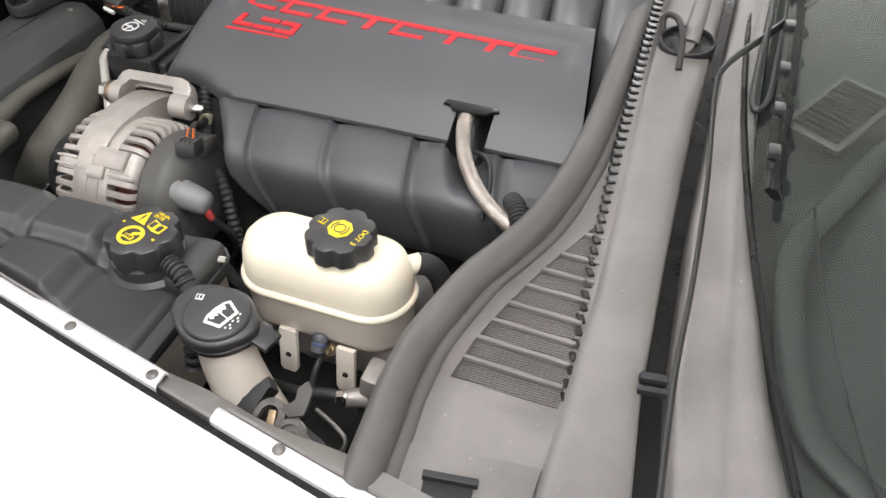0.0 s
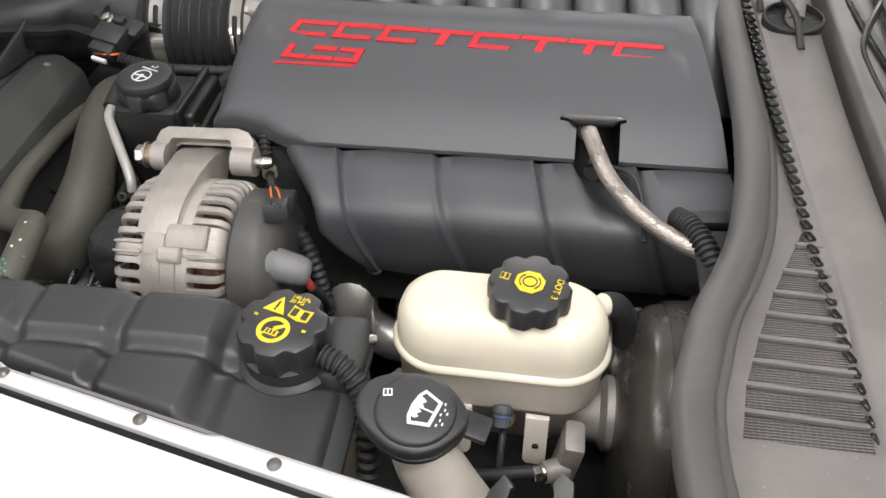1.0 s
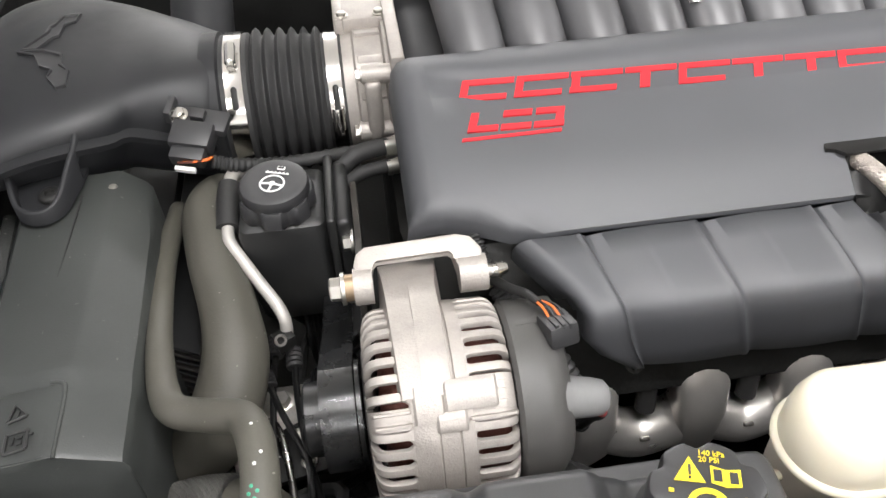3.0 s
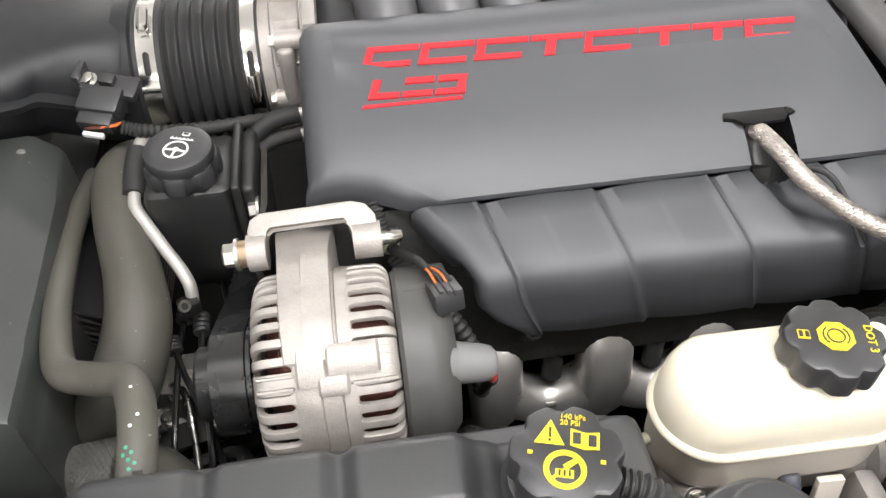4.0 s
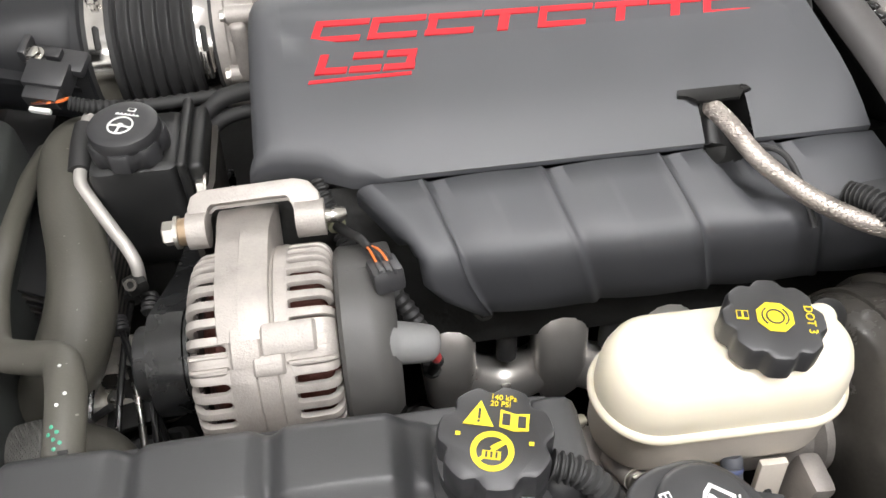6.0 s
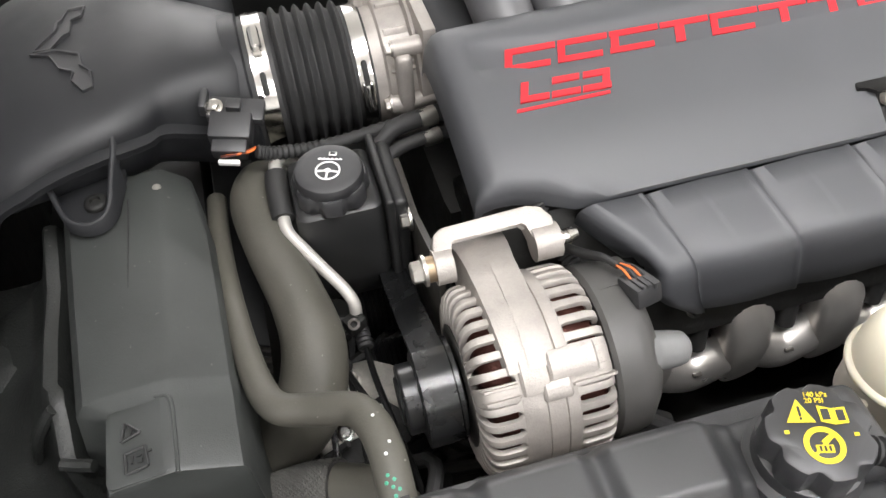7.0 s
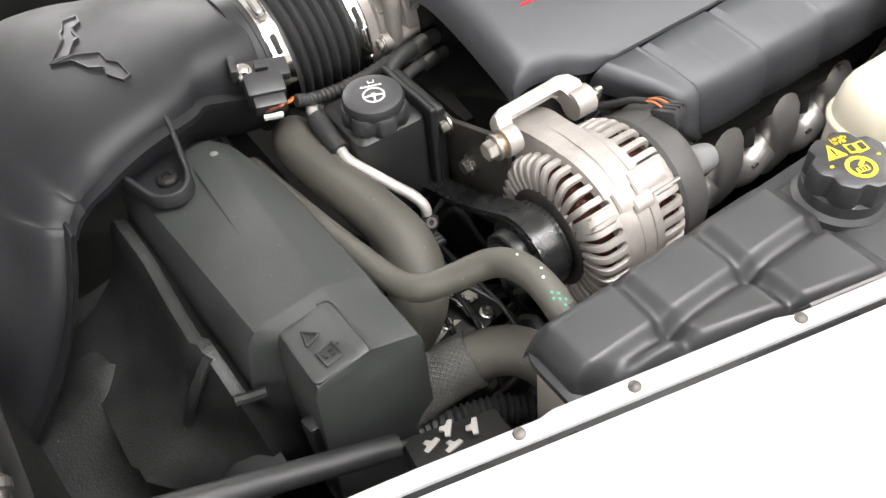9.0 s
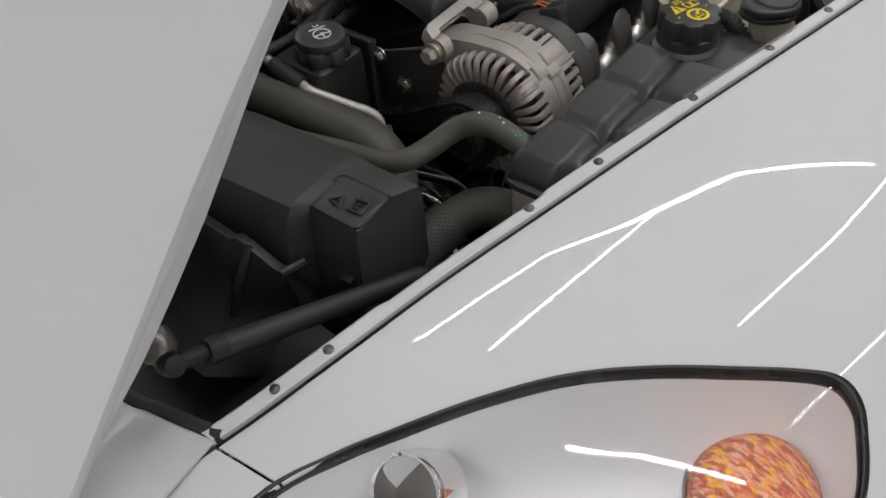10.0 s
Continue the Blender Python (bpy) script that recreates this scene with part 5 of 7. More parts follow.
for x, y in ((-0.487, 0.115), (-0.47, 0.11)):
    loom = thing("loom_tube", "black corrugated loom tube low in the bay", "loom", (x, y, 0.66), "loom tubes")
    bm = bmesh.new()
    sweep(bm, [(x, y + 0.02, 0.648), (x + 0.001, y + 0.004, 0.636), (x + 0.003, y - 0.008, 0.61), (x + 0.005, y - 0.015, 0.56)], 0.0065, 12, 20, wave=lambda i: (0.001, 0.001, -0.001, -0.001)[i % 4])
    part("tube", bm, rubber, loom, smooth=30)

# throttle body, bellows and intake duct -----------------------------------
TY, TZ = 0.428, 0.802
tb_axis = Matrix.Translation((0, TY, TZ)) @ pose(0, 0, 0, 0, 90, 0)
throttle = thing("throttle_body", "cast aluminium throttle body with webs and bolts", "throttle body", (-0.305, TY, TZ - 0.06))
bm = bmesh.new()
lathe(bm, [(0.05, -0.335), (0.0565, -0.333), (0.0565, -0.318), (0.06, -0.316), (0.06, -0.292), (0.066, -0.29), (0.066, -0.277), (0.05, -0.276)], tb_axis, 40)
part("barrel", bm, cast_alu, throttle)
for y, z, x0, x1, r in ((0.369, 0.8, -0.318, -0.278, 0.0095), (0.372, 0.855, -0.312, -0.278, 0.008), (0.362, 0.775, -0.322, -0.288, 0.007)):
    bm = bmesh.new()
    rod(bm, (x0, y, z), (x1, y, z), r, n=18)
    boss = part("boss", bm, cast_alu, throttle)
    bm = bmesh.new()
    hexbolt(bm, (x0, y, z), (-1, 0, 0), r * 0.6, 0.006)
    part("bolt", bm, steel, boss)
for a in (-70, -40, -10, 20):
    bm = bmesh.new()
    c = radians(a + 90)
    box(bm, (-0.303, TY - 0.058 * math.sin(radians(a + 70)), TZ + 0.058 * math.cos(radians(a + 70))), (0.022, 0.006, 0.01), (-(a + 70), 0, 0), 0.0015)
    part("web", bm, cast_alu, throttle)
bm = bmesh.new()
box(bm, (-0.304, 0.366, 0.815), (0.014, 0.014, 0.075), (0, 0, 0), 0.005, 3)
part("arm", bm, cast_alu, throttle)
for x, y, z, sx, sy, sz in ((-0.306, 0.478, 0.862, 0.052, 0.07, 0.016), (-0.281, 0.436, 0.85, 0.012, 0.15, 0.05), (-0.327, 0.47, 0.856, 0.008, 0.06, 0.03)):
    bm = bmesh.new()
    box(bm, (x, y, z), (sx, sy, sz), (0, 0, 0), 0.003, 2)
    part("cast_flange", bm, cast_alu, throttle)
for x, y in ((-0.324, 0.45), (-0.29, 0.45), (-0.324, 0.505), (-0.29, 0.505)):
    bm = bmesh.new()
    hexbolt(bm, (x, y, 0.87), (0, 0, 1), 0.0045, 0.004)
    part("bolt", bm, steel, throttle)
bellows = thing("intake_bellows", "black rubber intake bellows between the duct and throttle body", "bellows", (-0.38, TY, TZ - 0.06))
bm = bmesh.new()
prof = [(0.0645, -0.411)]
for k in range(6):
    x = -0.4075 + k * 0.0108
    g = 0.0035 * (5 - k) / 5
    prof += [(0.0575 + g, x), (0.0625 + g, x + 0.0022), (0.0642 + g, x + 0.0042), (0.0625 + g, x + 0.0062), (0.0575 + g, x + 0.0084)]
prof += [(0.0575, -0.3425)]
lathe(bm, prof, tb_axis, 56, (False, False))
part("sleeve", bm, rubber, bellows, smooth=60)
for cuff in ([(0.06, -0.436), (0.0645, -0.434), (0.0645, -0.4105)], [(0.0575, -0.343), (0.0575, -0.328), (0.054, -0.326)]):
    bm = bmesh.new()
    lathe(bm, cuff, tb_axis, 56, (False, False))
    part("cuff", bm, rubber, bellows)
for x0, x1, screw_a, cr in ((-0.43, -0.414, 20, 0.0647), (-0.3425, -0.3295, 78, 0.0577)):
    clamp = thing("hose_clamp", "bright steel worm-drive hose clamp on the bellows", "hose clamp", (x0, TY, TZ - 0.055), "bellows clamps")
    bm = bmesh.new()
    lathe(bm, [(cr, x0), (cr + 0.0016, x0 + 0.0004), (cr + 0.0012, (x0 + x1) / 2), (cr + 0.0016, x1 - 0.0004), (cr, x1)], tb_axis, 56, (False, False))
    part("band", bm, bright_steel, clamp)
    xm = (x0 + x1) / 2
    c = Matrix.Translation((xm, TY, TZ)) @ pose(0, 0, 0, screw_a, 0, 0)
    bm = bmesh.new()
    m2 = c @ Matrix.Translation((0, 0, cr + 0.0054)) @ pose(0, 0, 0, 90, 0, 0)
    lathe(bm, [(0.0045, -0.012), (0.005, -0.01), (0.005, 0.008), (0.0036, 0.0095), (0.0036, 0.013)], m2, 14)
    part("screw_housing", bm, bright_steel, clamp)
    bm = bmesh.new()
    m3 = Matrix.Translation((xm, TY, TZ)) @ pose(0, 0, 0, 52 if screw_a < 50 else 58, 0, 0) @ Matrix.Translation((0, 0, cr + 0.0014))
    stack(bm, roundrect(0.005, 0.02, 0.0024), [(0, 0), (0, 0.0007), (0.0005, 0.001)], m3)
    part("slot_mark", bm, dark_iron, clamp)

duct = thing("intake_duct", "broad black moulded intake duct sweeping to the car's front", "intake duct", (-0.6, 0.45, 0.7))
# centre line with half-width and half-height
DUCT = [(-0.439, 0.428, 0.802, 0.0635, 0.0635, 0.0635), (-0.465, 0.430, 0.815, 0.07, 0.056, 0.068), (-0.505, 0.440, 0.832, 0.088, 0.041, 0.072), (-0.555, 0.441, 0.845, 0.115, 0.031, 0.075), (-0.61, 0.442, 0.841, 0.136, 0.033, 0.045), (-0.648, 0.442, 0.822, 0.142, 0.038, 0.024), (-0.678, 0.432, 0.788, 0.151, 0.042, 0.022), (-0.702, 0.415, 0.75, 0.16, 0.042, 0.022), (-0.735, 0.413, 0.705, 0.16, 0.04, 0.024), (-0.772, 0.41, 0.66, 0.158, 0.036, 0.026), (-0.80, 0.41, 0.6, 0.155, 0.034, 0.03)]
centre = curve([V(*q[:3]) for q in DUCT], 6)
rings = []
for i, p in enumerate(centre):
    d = (centre[min(i + 1, len(centre) - 1)] - centre[max(i - 1, 0)]).normalized()
    d = V(-1, 0, 0).lerp(d, min(1.0, i / 6)).normalized()
    f = i / (len(centre) - 1) * (len(DUCT) - 1)
    k = min(int(f), len(DUCT) - 2)
    a = DUCT[k][3] + (DUCT[k + 1][3] - DUCT[k][3]) * (f - k)
    b = DUCT[k][4] + (DUCT[k + 1][4] - DUCT[k][4]) * (f - k)
    under = DUCT[k][5] + (DUCT[k + 1][5] - DUCT[k][5]) * (f - k)
    side = V(0, 1, 0)
    side = (side - d * side.dot(d)).normalized()
    high = side.cross(d)
    if high.z < 0 and high.x > -0.5:
        high = -high
    ring = []
    for q in range(40):
        t = q * math.tau / 40
        c, s = math.cos(t), math.sin(t)
        e = 1 - 0.2 * min(1.0, i / 8)
        ring.append(p + side * a * math.copysign(abs(c) ** e, c) + high * (b if s > 0 else under) * math.copysign(abs(s) ** e, s))
    rings.append(ring)
bm = bmesh.new()
loft(bm, rings)
part("shell", bm, duct_black, duct, smooth=60)
# moulding flange along the near side
bm = bmesh.new()
rows = []
for i, ring in enumerate(rings):
    p = min(ring, key=lambda v: v.y)
    d = (centre[min(i + 1, len(centre) - 1)] - centre[max(i - 1, 0)]).normalized()
    w = 0.002 + 0.009 * min(1, i / 8)
    rows.append([p + V(0, 0.006, 0.0035), p + V(0, -w * 0.3, 0.0035), p + V(0, -w, 0.002), p + V(0, -w, -0.002), p + V(0, 0.006, -0.003)])
sheet(bm, rows, 0.001)
part("seam_flange", bm, duct_black, duct)
bm = bmesh.new()
lathe(bm, [(0.06, -0.452), (0.068, -0.45), (0.068, -0.436), (0.0645, -0.434)], tb_axis, 48, (False, False))
part("spigot_ring", bm, duct_black, duct)
# branch pipe with its collar behind the duct
bm = bmesh.new()
lathe(bm, [(0.032, -0.04), (0.032, 0.05), (0.036, 0.052), (0.036, 0.066), (0.032, 0.068), (0.03, 0.12)], Matrix.Translation((-0.47, 0.57, 0.81)) @ pose(0, 0, 0, -62, 0, 0), 32)
part("branch_pipe", bm, duct_black, duct, smooth=40)
# mounting tab with its upstanding rim and screw
tab_m = Matrix.Translation((-0.568, 0.3004, 0.8185)) @ pose(0, 0, 0, 4, 0, 0)
RIM = [(-0.545, 0.342, 0.8585), (-0.5455, 0.327, 0.851), (-0.5485, 0.312, 0.8445), (-0.5512, 0.298, 0.8395), (-0.5535, 0.285, 0.8345), (-0.5585, 0.2755, 0.831), (-0.567, 0.2708, 0.8295), (-0.577, 0.272, 0.8297), (-0.5865, 0.2795, 0.8312), (-0.593, 0.295, 0.8345), (-0.599, 0.313, 0.8385), (-0.602, 0.326, 0.842), (-0.605, 0.338, 0.845)]
rim = curve([V(*q) for q in RIM], 4)
bm = bmesh.new()
rows = []
for k, p in enumerate(rim):
    d = rim[min(k + 1, len(rim) - 1)] - rim[max(k - 1, 0)]
    across = d.cross(V(0, 0, 1)).normalized() * 0.0022
    low = min(0.8165, p.z - 0.012) if 6 < k < len(rim) - 7 else p.z - 0.012
    rows.append([V(p.x, p.y, low) - across, p - across - V(0, 0, 0.0012), p - across * 0.5, p + across * 0.5, p + across - V(0, 0, 0.0012), V(p.x, p.y, low) + across])
loft(bm, rows)
part("tab_rim", bm, duct_black, duct, smooth=50)
bm = bmesh.new()
prism(bm, [(p.x, p.y) for p in rim[3:-3]] + [(-0.6, 0.345), (-0.548, 0.345)], 0.0035, Matrix.Translation((0, 0, 0.815)), 0.0006)
part("mounting_tab", bm, duct_black, duct)
bm = bmesh.new()
lathe(bm, [(0.0095, -0.001), (0.0095, 0.0025), (0.0085, 0.0042), (0.006, 0.0052), (0.0042, 0.0052), (0.0036, 0.0025)], tab_m, 24)
part("tab_screw", bm, dark_iron, duct, "dark pan-head screw")
# plain emblem outlines on the duct
shell_ob = next(o for o in duct.children if o.name.startswith("shell"))
for pts in ([(-0.601, 0.429), (-0.585, 0.421), (-0.576, 0.401), (-0.566, 0.395), (-0.568, 0.385), (-0.559, 0.371), (-0.552, 0.374), (-0.553, 0.393), (-0.56, 0.402), (-0.562, 0.417), (-0.58, 0.427)], [(-0.598, 0.432), (-0.584, 0.43), (-0.575, 0.447), (-0.57, 0.45), (-0.57, 0.468), (-0.561, 0.474), (-0.559, 0.49), (-0.572, 0.488), (-0.577, 0.472), (-0.581, 0.468), (-0.582, 0.455)]):
    line = []
    for (ax, ay), (bx, by) in zip(pts, pts[1:] + pts[:1]):
        for k in range(4):
            q, n = snap(shell_ob, (ax + (bx - ax) * k / 4, ay + (by - ay) * k / 4, 0.875))
            line.append(q)
    bm = bmesh.new()
    cx = sum((p for p in line), V(0, 0, 0)) / len(line)
    n = len(line)
    out = [p + V(0, 0, 0.0026) + (p - cx).normalized() * 0.001 for p in line]
    mid = [p + V(0, 0, 0.0026) - (p - cx).normalized() * 0.0014 for p in line]
    low = [p + V(0, 0, 0.0008) - (p - cx).normalized() * 0.002 for p in line]
    base = [p - V(0, 0, 0.003) + (p - cx).normalized() * 0.0014 for p in line]
    loft(bm, [base, out, mid, low], (False, True))
    part("emblem", bm, cap_black, duct, "raised plain emblem", smooth=30)

# air flow sensor on the duct
maf = thing("airflow_sensor", "black air flow sensor with white plug and orange wires", "sensor", (-0.46, 0.34, 0.82))
bm = bmesh.new()
box(bm, (-0.449, 0.352, 0.84), (0.046, 0.022, 0.009), (14, 8, -14), 0.003)
part("base", bm, cap_black, maf)
bm = bmesh.new()
box(bm, (-0.456, 0.337, 0.834), (0.034, 0.024, 0.02), (20, 6, -14), 0.003)
box(bm, (-0.45, 0.351, 0.8465), (0.012, 0.01, 0.008), (14, 8, -14), 0.0015)
part("body", bm, cap_black, maf)
bm = bmesh.new()
box(bm, (-0.46, 0.321, 0.828), (0.028, 0.012, 0.014), (20, 6, -14), 0.002)
part("plug", bm, cap_black, maf)
bm = bmesh.new()
box(bm, (-0.463, 0.312, 0.822), (0.017, 0.004, 0.005), (20, 6, -14), 0.001)
part("lock_tab", bm, white_ink, maf, "white locking tab")
for k in range(4):
    bm = bmesh.new()
    sweep(bm, [(-0.468 + 0.004 * k, 0.314, 0.828), (-0.46 + 0.004 * k, 0.3115, 0.829), (-0.449 + 0.002 * k, 0.3125, 0.829), (-0.44, 0.317, 0.828)], 0.0011, 8, 5)
    part("wire", bm, orange if k % 2 else copper, maf)
bm = bmesh.new()
hexbolt(bm, (-0.466, 0.354, 0.846), (-0.1, -0.3, 1), 0.006, 0.006)
part("screw", bm, steel, maf, "bright screw")
bm = bmesh.new()
box(bm, (-0.4725, 0.36, 0.849), (0.006, 0.02, 0.014), (14, 8, -14), 0.002)
part("fin", bm, cap_black, maf)
bm = bmesh.new()
sweep(bm, [(-0.44, 0.312, 0.827), (-0.425, 0.314, 0.82), (-0.4, 0.32, 0.812), (-0.37, 0.325, 0.808), (-0.33, 0.34, 0.8), (-0.3, 0.36, 0.785)], 0.0055, 10, 10, wave=lambda i: 0.0006 if i % 2 else -0.0006)
solid("wire_loom", bm, rubber, "black ribbed wire loom crossing to the engine", "loom")

# tanks and reservoirs -----------------------------------------------------
def text_part(body, size, m, depth, material, parent, label):
    """Raised text from the built-in font, as a mesh."""
    data = bpy.data.curves.new("print", "FONT")
    data.body, data.size, data.extrude, data.align_x, data.align_y = body, size, depth, "CENTER", "CENTER"
    tmp = bpy.data.objects.new("print", data)
    mesh = bpy.data.meshes.new_from_object(tmp)
    bpy.data.objects.remove(tmp)
    mesh.transform(m)
    mesh.materials.append(material)
    ob = new("lettering", mesh)
    ob.parent = parent
    top = parent
    while top.parent:
        top = top.parent
    ob.matrix_parent_inverse = Matrix.Translation(-top.location) if parent == top else Matrix.Identity(4)
    return tagged(ob, label)


def flat(pts, m, material, parent, name="print", depth=0.0006, label=""):
    bm = bmesh.new()
    prism(bm, pts, depth, m)
    return part(name, bm, material, parent, label, smooth=0)


def annulus(r0, r1, m, material, parent, name="print", n=32, depth=0.0006, a0=0, a1=360):
    bm = bmesh.new()
    full = a1 - a0 >= 360
    k = n if full else n + 1
    rings = [[m @ V(r * math.cos(radians(a0 + (a1 - a0) * i / n)), r * math.sin(radians(a0 + (a1 - a0) * i / n)), h) for i in range(k)] for r, h in ((r0, 0), (r0, depth), (r1, depth), (r1, 0))]
    loft(bm, rings, (False, False), closed=full)
    return part(name, bm, material, parent)


def rect(x, y, w, h, skew=0.0):
    return [(x - w / 2, y - h / 2), (x + w / 2, y - h / 2), (x + w / 2 + skew, y + h / 2), (x - w / 2 + skew, y + h / 2)]


# brake fluid reservoir
brake = thing("brake_fluid_reservoir", "translucent cream plastic brake fluid reservoir with black cap", "reservoir", (-0.02, 0.008, 0.75))
RM = Matrix.Translation((-0.0175, 0.002, 0)) @ pose(0, 0, 0, 0, 0, -1)
rr = roundrect(0.155, 0.073, 0.0364, 12)
bm = bmesh.new()
stack(bm, rr, [(0.008, 0.757), (0.004, 0.759), (0.003, 0.763), (0.0025, 0.797)], RM)
part("lower_tank", bm, aged_cream, brake, "greyish cream lower half", smooth=50)
bm = bmesh.new()
stack(bm, rr, [(0.0015, 0.797), (-0.0012, 0.798), (-0.0016, 0.8), (-0.0008, 0.802), (0.0015, 0.8035)], RM)
part("weld_rim", bm, cream, brake, smooth=60)
bm = bmesh.new()
stack(bm, rr, [(0.002, 0.8015), (0.0022, 0.813), (0.0035, 0.824), (0.0068, 0.8335), (0.0118, 0.839), (0.019, 0.8415), (0.03, 0.842)], RM)
part("upper_tank", bm, cream, brake, smooth=60)
bm = bmesh.new()
capm = Matrix.Translation((0.0, 0.0, 0.838)) @ pose(0, 0, 0, 0, 0, -12)
stack(bm, lambda i: [((0.022 - i) * math.cos(k * math.tau / 40), (0.022 - i) * math.sin(k * math.tau / 40)) for k in range(40)], [(0, -0.006), (0, 0.003)], capm)
part("neck", bm, cream, brake)
bm = bmesh.new()
stack(bm, scalloped(0.0285, 8, 0.0034), [(0.001, 0.005), (0.0, 0.006), (0.0, 0.0195), (0.0012, 0.0222), (0.0028, 0.023)], capm)
cap = part("cap", bm, cap_black, brake, "black scalloped screw cap", smooth=35)
tm = Matrix.Translation((0.0, 0.0, 0.8611)) @ pose(0, 0, 0, 0, 0, -14)
flat([(0.0105 * math.cos(radians(22.5 + 45 * k)), 0.0105 * math.sin(radians(22.5 + 45 * k))) for k in range(8)], tm, yellow, cap, label="yellow octagon symbol")
up1 = tm @ Matrix.Translation((0, 0, 0.0006))
annulus(0.0042, 0.005, up1, cap_black, cap)
annulus(0.0066, 0.0074, up1, cap_black, cap, a0=-50, a1=50)
annulus(0.0066, 0.0074, up1, cap_black, cap, a0=130, a1=230)
text_part("DOT 3", 0.0066, tm @ Matrix.Translation((0.0188, 0, 0)) @ pose(0, 0, 0, 0, 0, -90), 0.0004, yellow, cap, "yellow print")
flat(rect(-0.0175, 0.0, 0.0065, 0.006), tm, yellow, cap)
flat(rect(-0.0192, 0.0, 0.002, 0.0038), up1, cap_black, cap)
flat(rect(-0.0158, 0.0, 0.002, 0.0038), up1, cap_black, cap)
bm = bmesh.new()
sweep(bm, [(0.04, 0.014, 0.817), (0.049, 0.021, 0.819), (0.055, 0.026, 0.818)], [0.008, 0.0082, 0.0092], 18, 6)
part("outlet", bm, cream, brake, "white side outlet")
bm = bmesh.new()
sweep(bm, [(0.0535, 0.025, 0.8185), (0.063, 0.031, 0.813), (0.071, 0.035, 0.797), (0.075, 0.037, 0.77)], 0.0095, 16, 6)
part("outlet_hose", bm, rubber, brake, "black rubber elbow")

# master cylinder below it, with lines and the booster
master = thing("master_cylinder", "cast aluminium brake master cylinder with pipe fittings", "master cylinder", (-0.02, 0.0, 0.68))
bm = bmesh.new()
lathe(bm, [(0.015, -0.105), (0.02, -0.1), (0.021, -0.05), (0.023, -0.04), (0.023, 0.06), (0.03, 0.065), (0.03, 0.078)], Matrix.Translation((0, 0.005, 0.718)) @ pose(0, 0, 0, 0, 90, 0), 28)
part("body", bm, cast_alu, master)
for x, y in ((-0.043, -0.032), (0.013, -0.036)):
    bm = bmesh.new()
    prism(bm, [(-0.0085, 0.0), (0.0085, 0.0), (0.0085, -0.042), (0.006, -0.046), (-0.006, -0.046), (-0.0085, -0.042)], 0.005, Matrix.Translation((x, y + 0.002, 0.762)) @ pose(0, 0, 0, 80, 0, -2), 0.001)
    part("tank_bracket", bm, aged_cream, master)
    # dark rod standing in for the shaded hole through the clip
    bm = bmesh.new()
    rod(bm, (x, y - 0.003, 0.737), (x, y - 0.0088, 0.736), 0.0026, n=14)
    part("pin", bm, dark_iron, master)
for p, q in (((-0.011, -0.01, 0.73), (-0.011, -0.026, 0.742)), ((-0.075, -0.005, 0.735), (-0.07, -0.03, 0.75)), ((0.036, -0.052, 0.725), (0.02, -0.06, 0.728))):
    bm = bmesh.new()
    rod(bm, p, q, 0.009, 0.008, n=18)
    boss = part("port_boss", bm, cast_alu, master)
    bm = bmesh.new()
    d = (V(*q) - V(*p)).normalized()
    hexbolt(bm, V(*q), d, 0.006, 0.009, 1.2)
    part("union_nut", bm, gold_zinc if q[0] == -0.011 else steel, boss, "plated union nut")
bm = bmesh.new()
box(bm, (0.037, -0.043, 0.727), (0.016, 0.028, 0.055), (0, 8, 0), 0.005)
part("flange", bm, cast_alu, master)
bm = bmesh.new()
sweep(bm, [(-0.011, -0.03, 0.746), (-0.0115, -0.05, 0.74), (-0.013, -0.066, 0.715), (-0.022, -0.075, 0.68)], 0.0026, 10)
solid("brake_line", bm, rubber, "dark brake line below the master cylinder", "brake line", "brake lines")
bm = bmesh.new()
sweep(bm, [(0.018, -0.06, 0.728), (0.004, -0.063, 0.73), (-0.028, -0.064, 0.722), (-0.08, -0.05, 0.705)], 0.005, 10)
solid("brake_line", bm, rubber, "dark brake line below the master cylinder", "brake line", "brake lines")
bm = bmesh.new()
lathe(bm, [(0.003, -0.006), (0.0062, -0.0055), (0.0062, 0.004), (0.0068, 0.0045), (0.0068, 0.0085), (0.0055, 0.0105), (0.002, 0.011)], Matrix.Translation((-0.0125, -0.037, 0.757)) @ pose(0, 0, 0, -40, 0, 0), 20)
sensor = thing("level_sensor", "small blue-grey fluid level plug under the reservoir", "sensor", (-0.0125, -0.037, 0.755))
part("body", bm, plug_grey, sensor)
bm = bmesh.new()
lathe(bm, [(0.0066, 0.0004), (0.0069, 0.0008), (0.0069, 0.0026), (0.0066, 0.003)], Matrix.Translation((-0.0125, -0.037, 0.757)) @ pose(0, 0, 0, -40, 0, 0), 20, (False, False))
part("seal_ring", bm, blue_seal, sensor, "blue seal ring")
bm = bmesh.new()
bx = Matrix.Translation((0, 0.005, 0.71)) @ pose(0, 0, 0, 0, 90, 0)
lathe(bm, [(0.03, 0.07), (0.05, 0.072), (0.07, 0.078), (0.086, 0.086), (0.0925, 0.094), (0.0945, 0.103), (0.097, 0.1035), (0.099, 0.128), (0.104, 0.13), (0.105, 0.133), (0.104, 0.136), (0.1, 0.138), (0.099, 0.185), (0.05, 0.19)], bx, 56)
booster = thing("brake_booster", "glossy black brake booster drum beside the bulkhead", "brake booster", (0.13, 0.005, 0.61))
part("drum", bm, booster_black, booster)
bm = bmesh.new()
lathe(bm, [(0.1002, 0.15), (0.1025, 0.151), (0.1025, 0.156), (0.1002, 0.157)], bx, 56)
part("rim_band", bm, booster_black, booster)

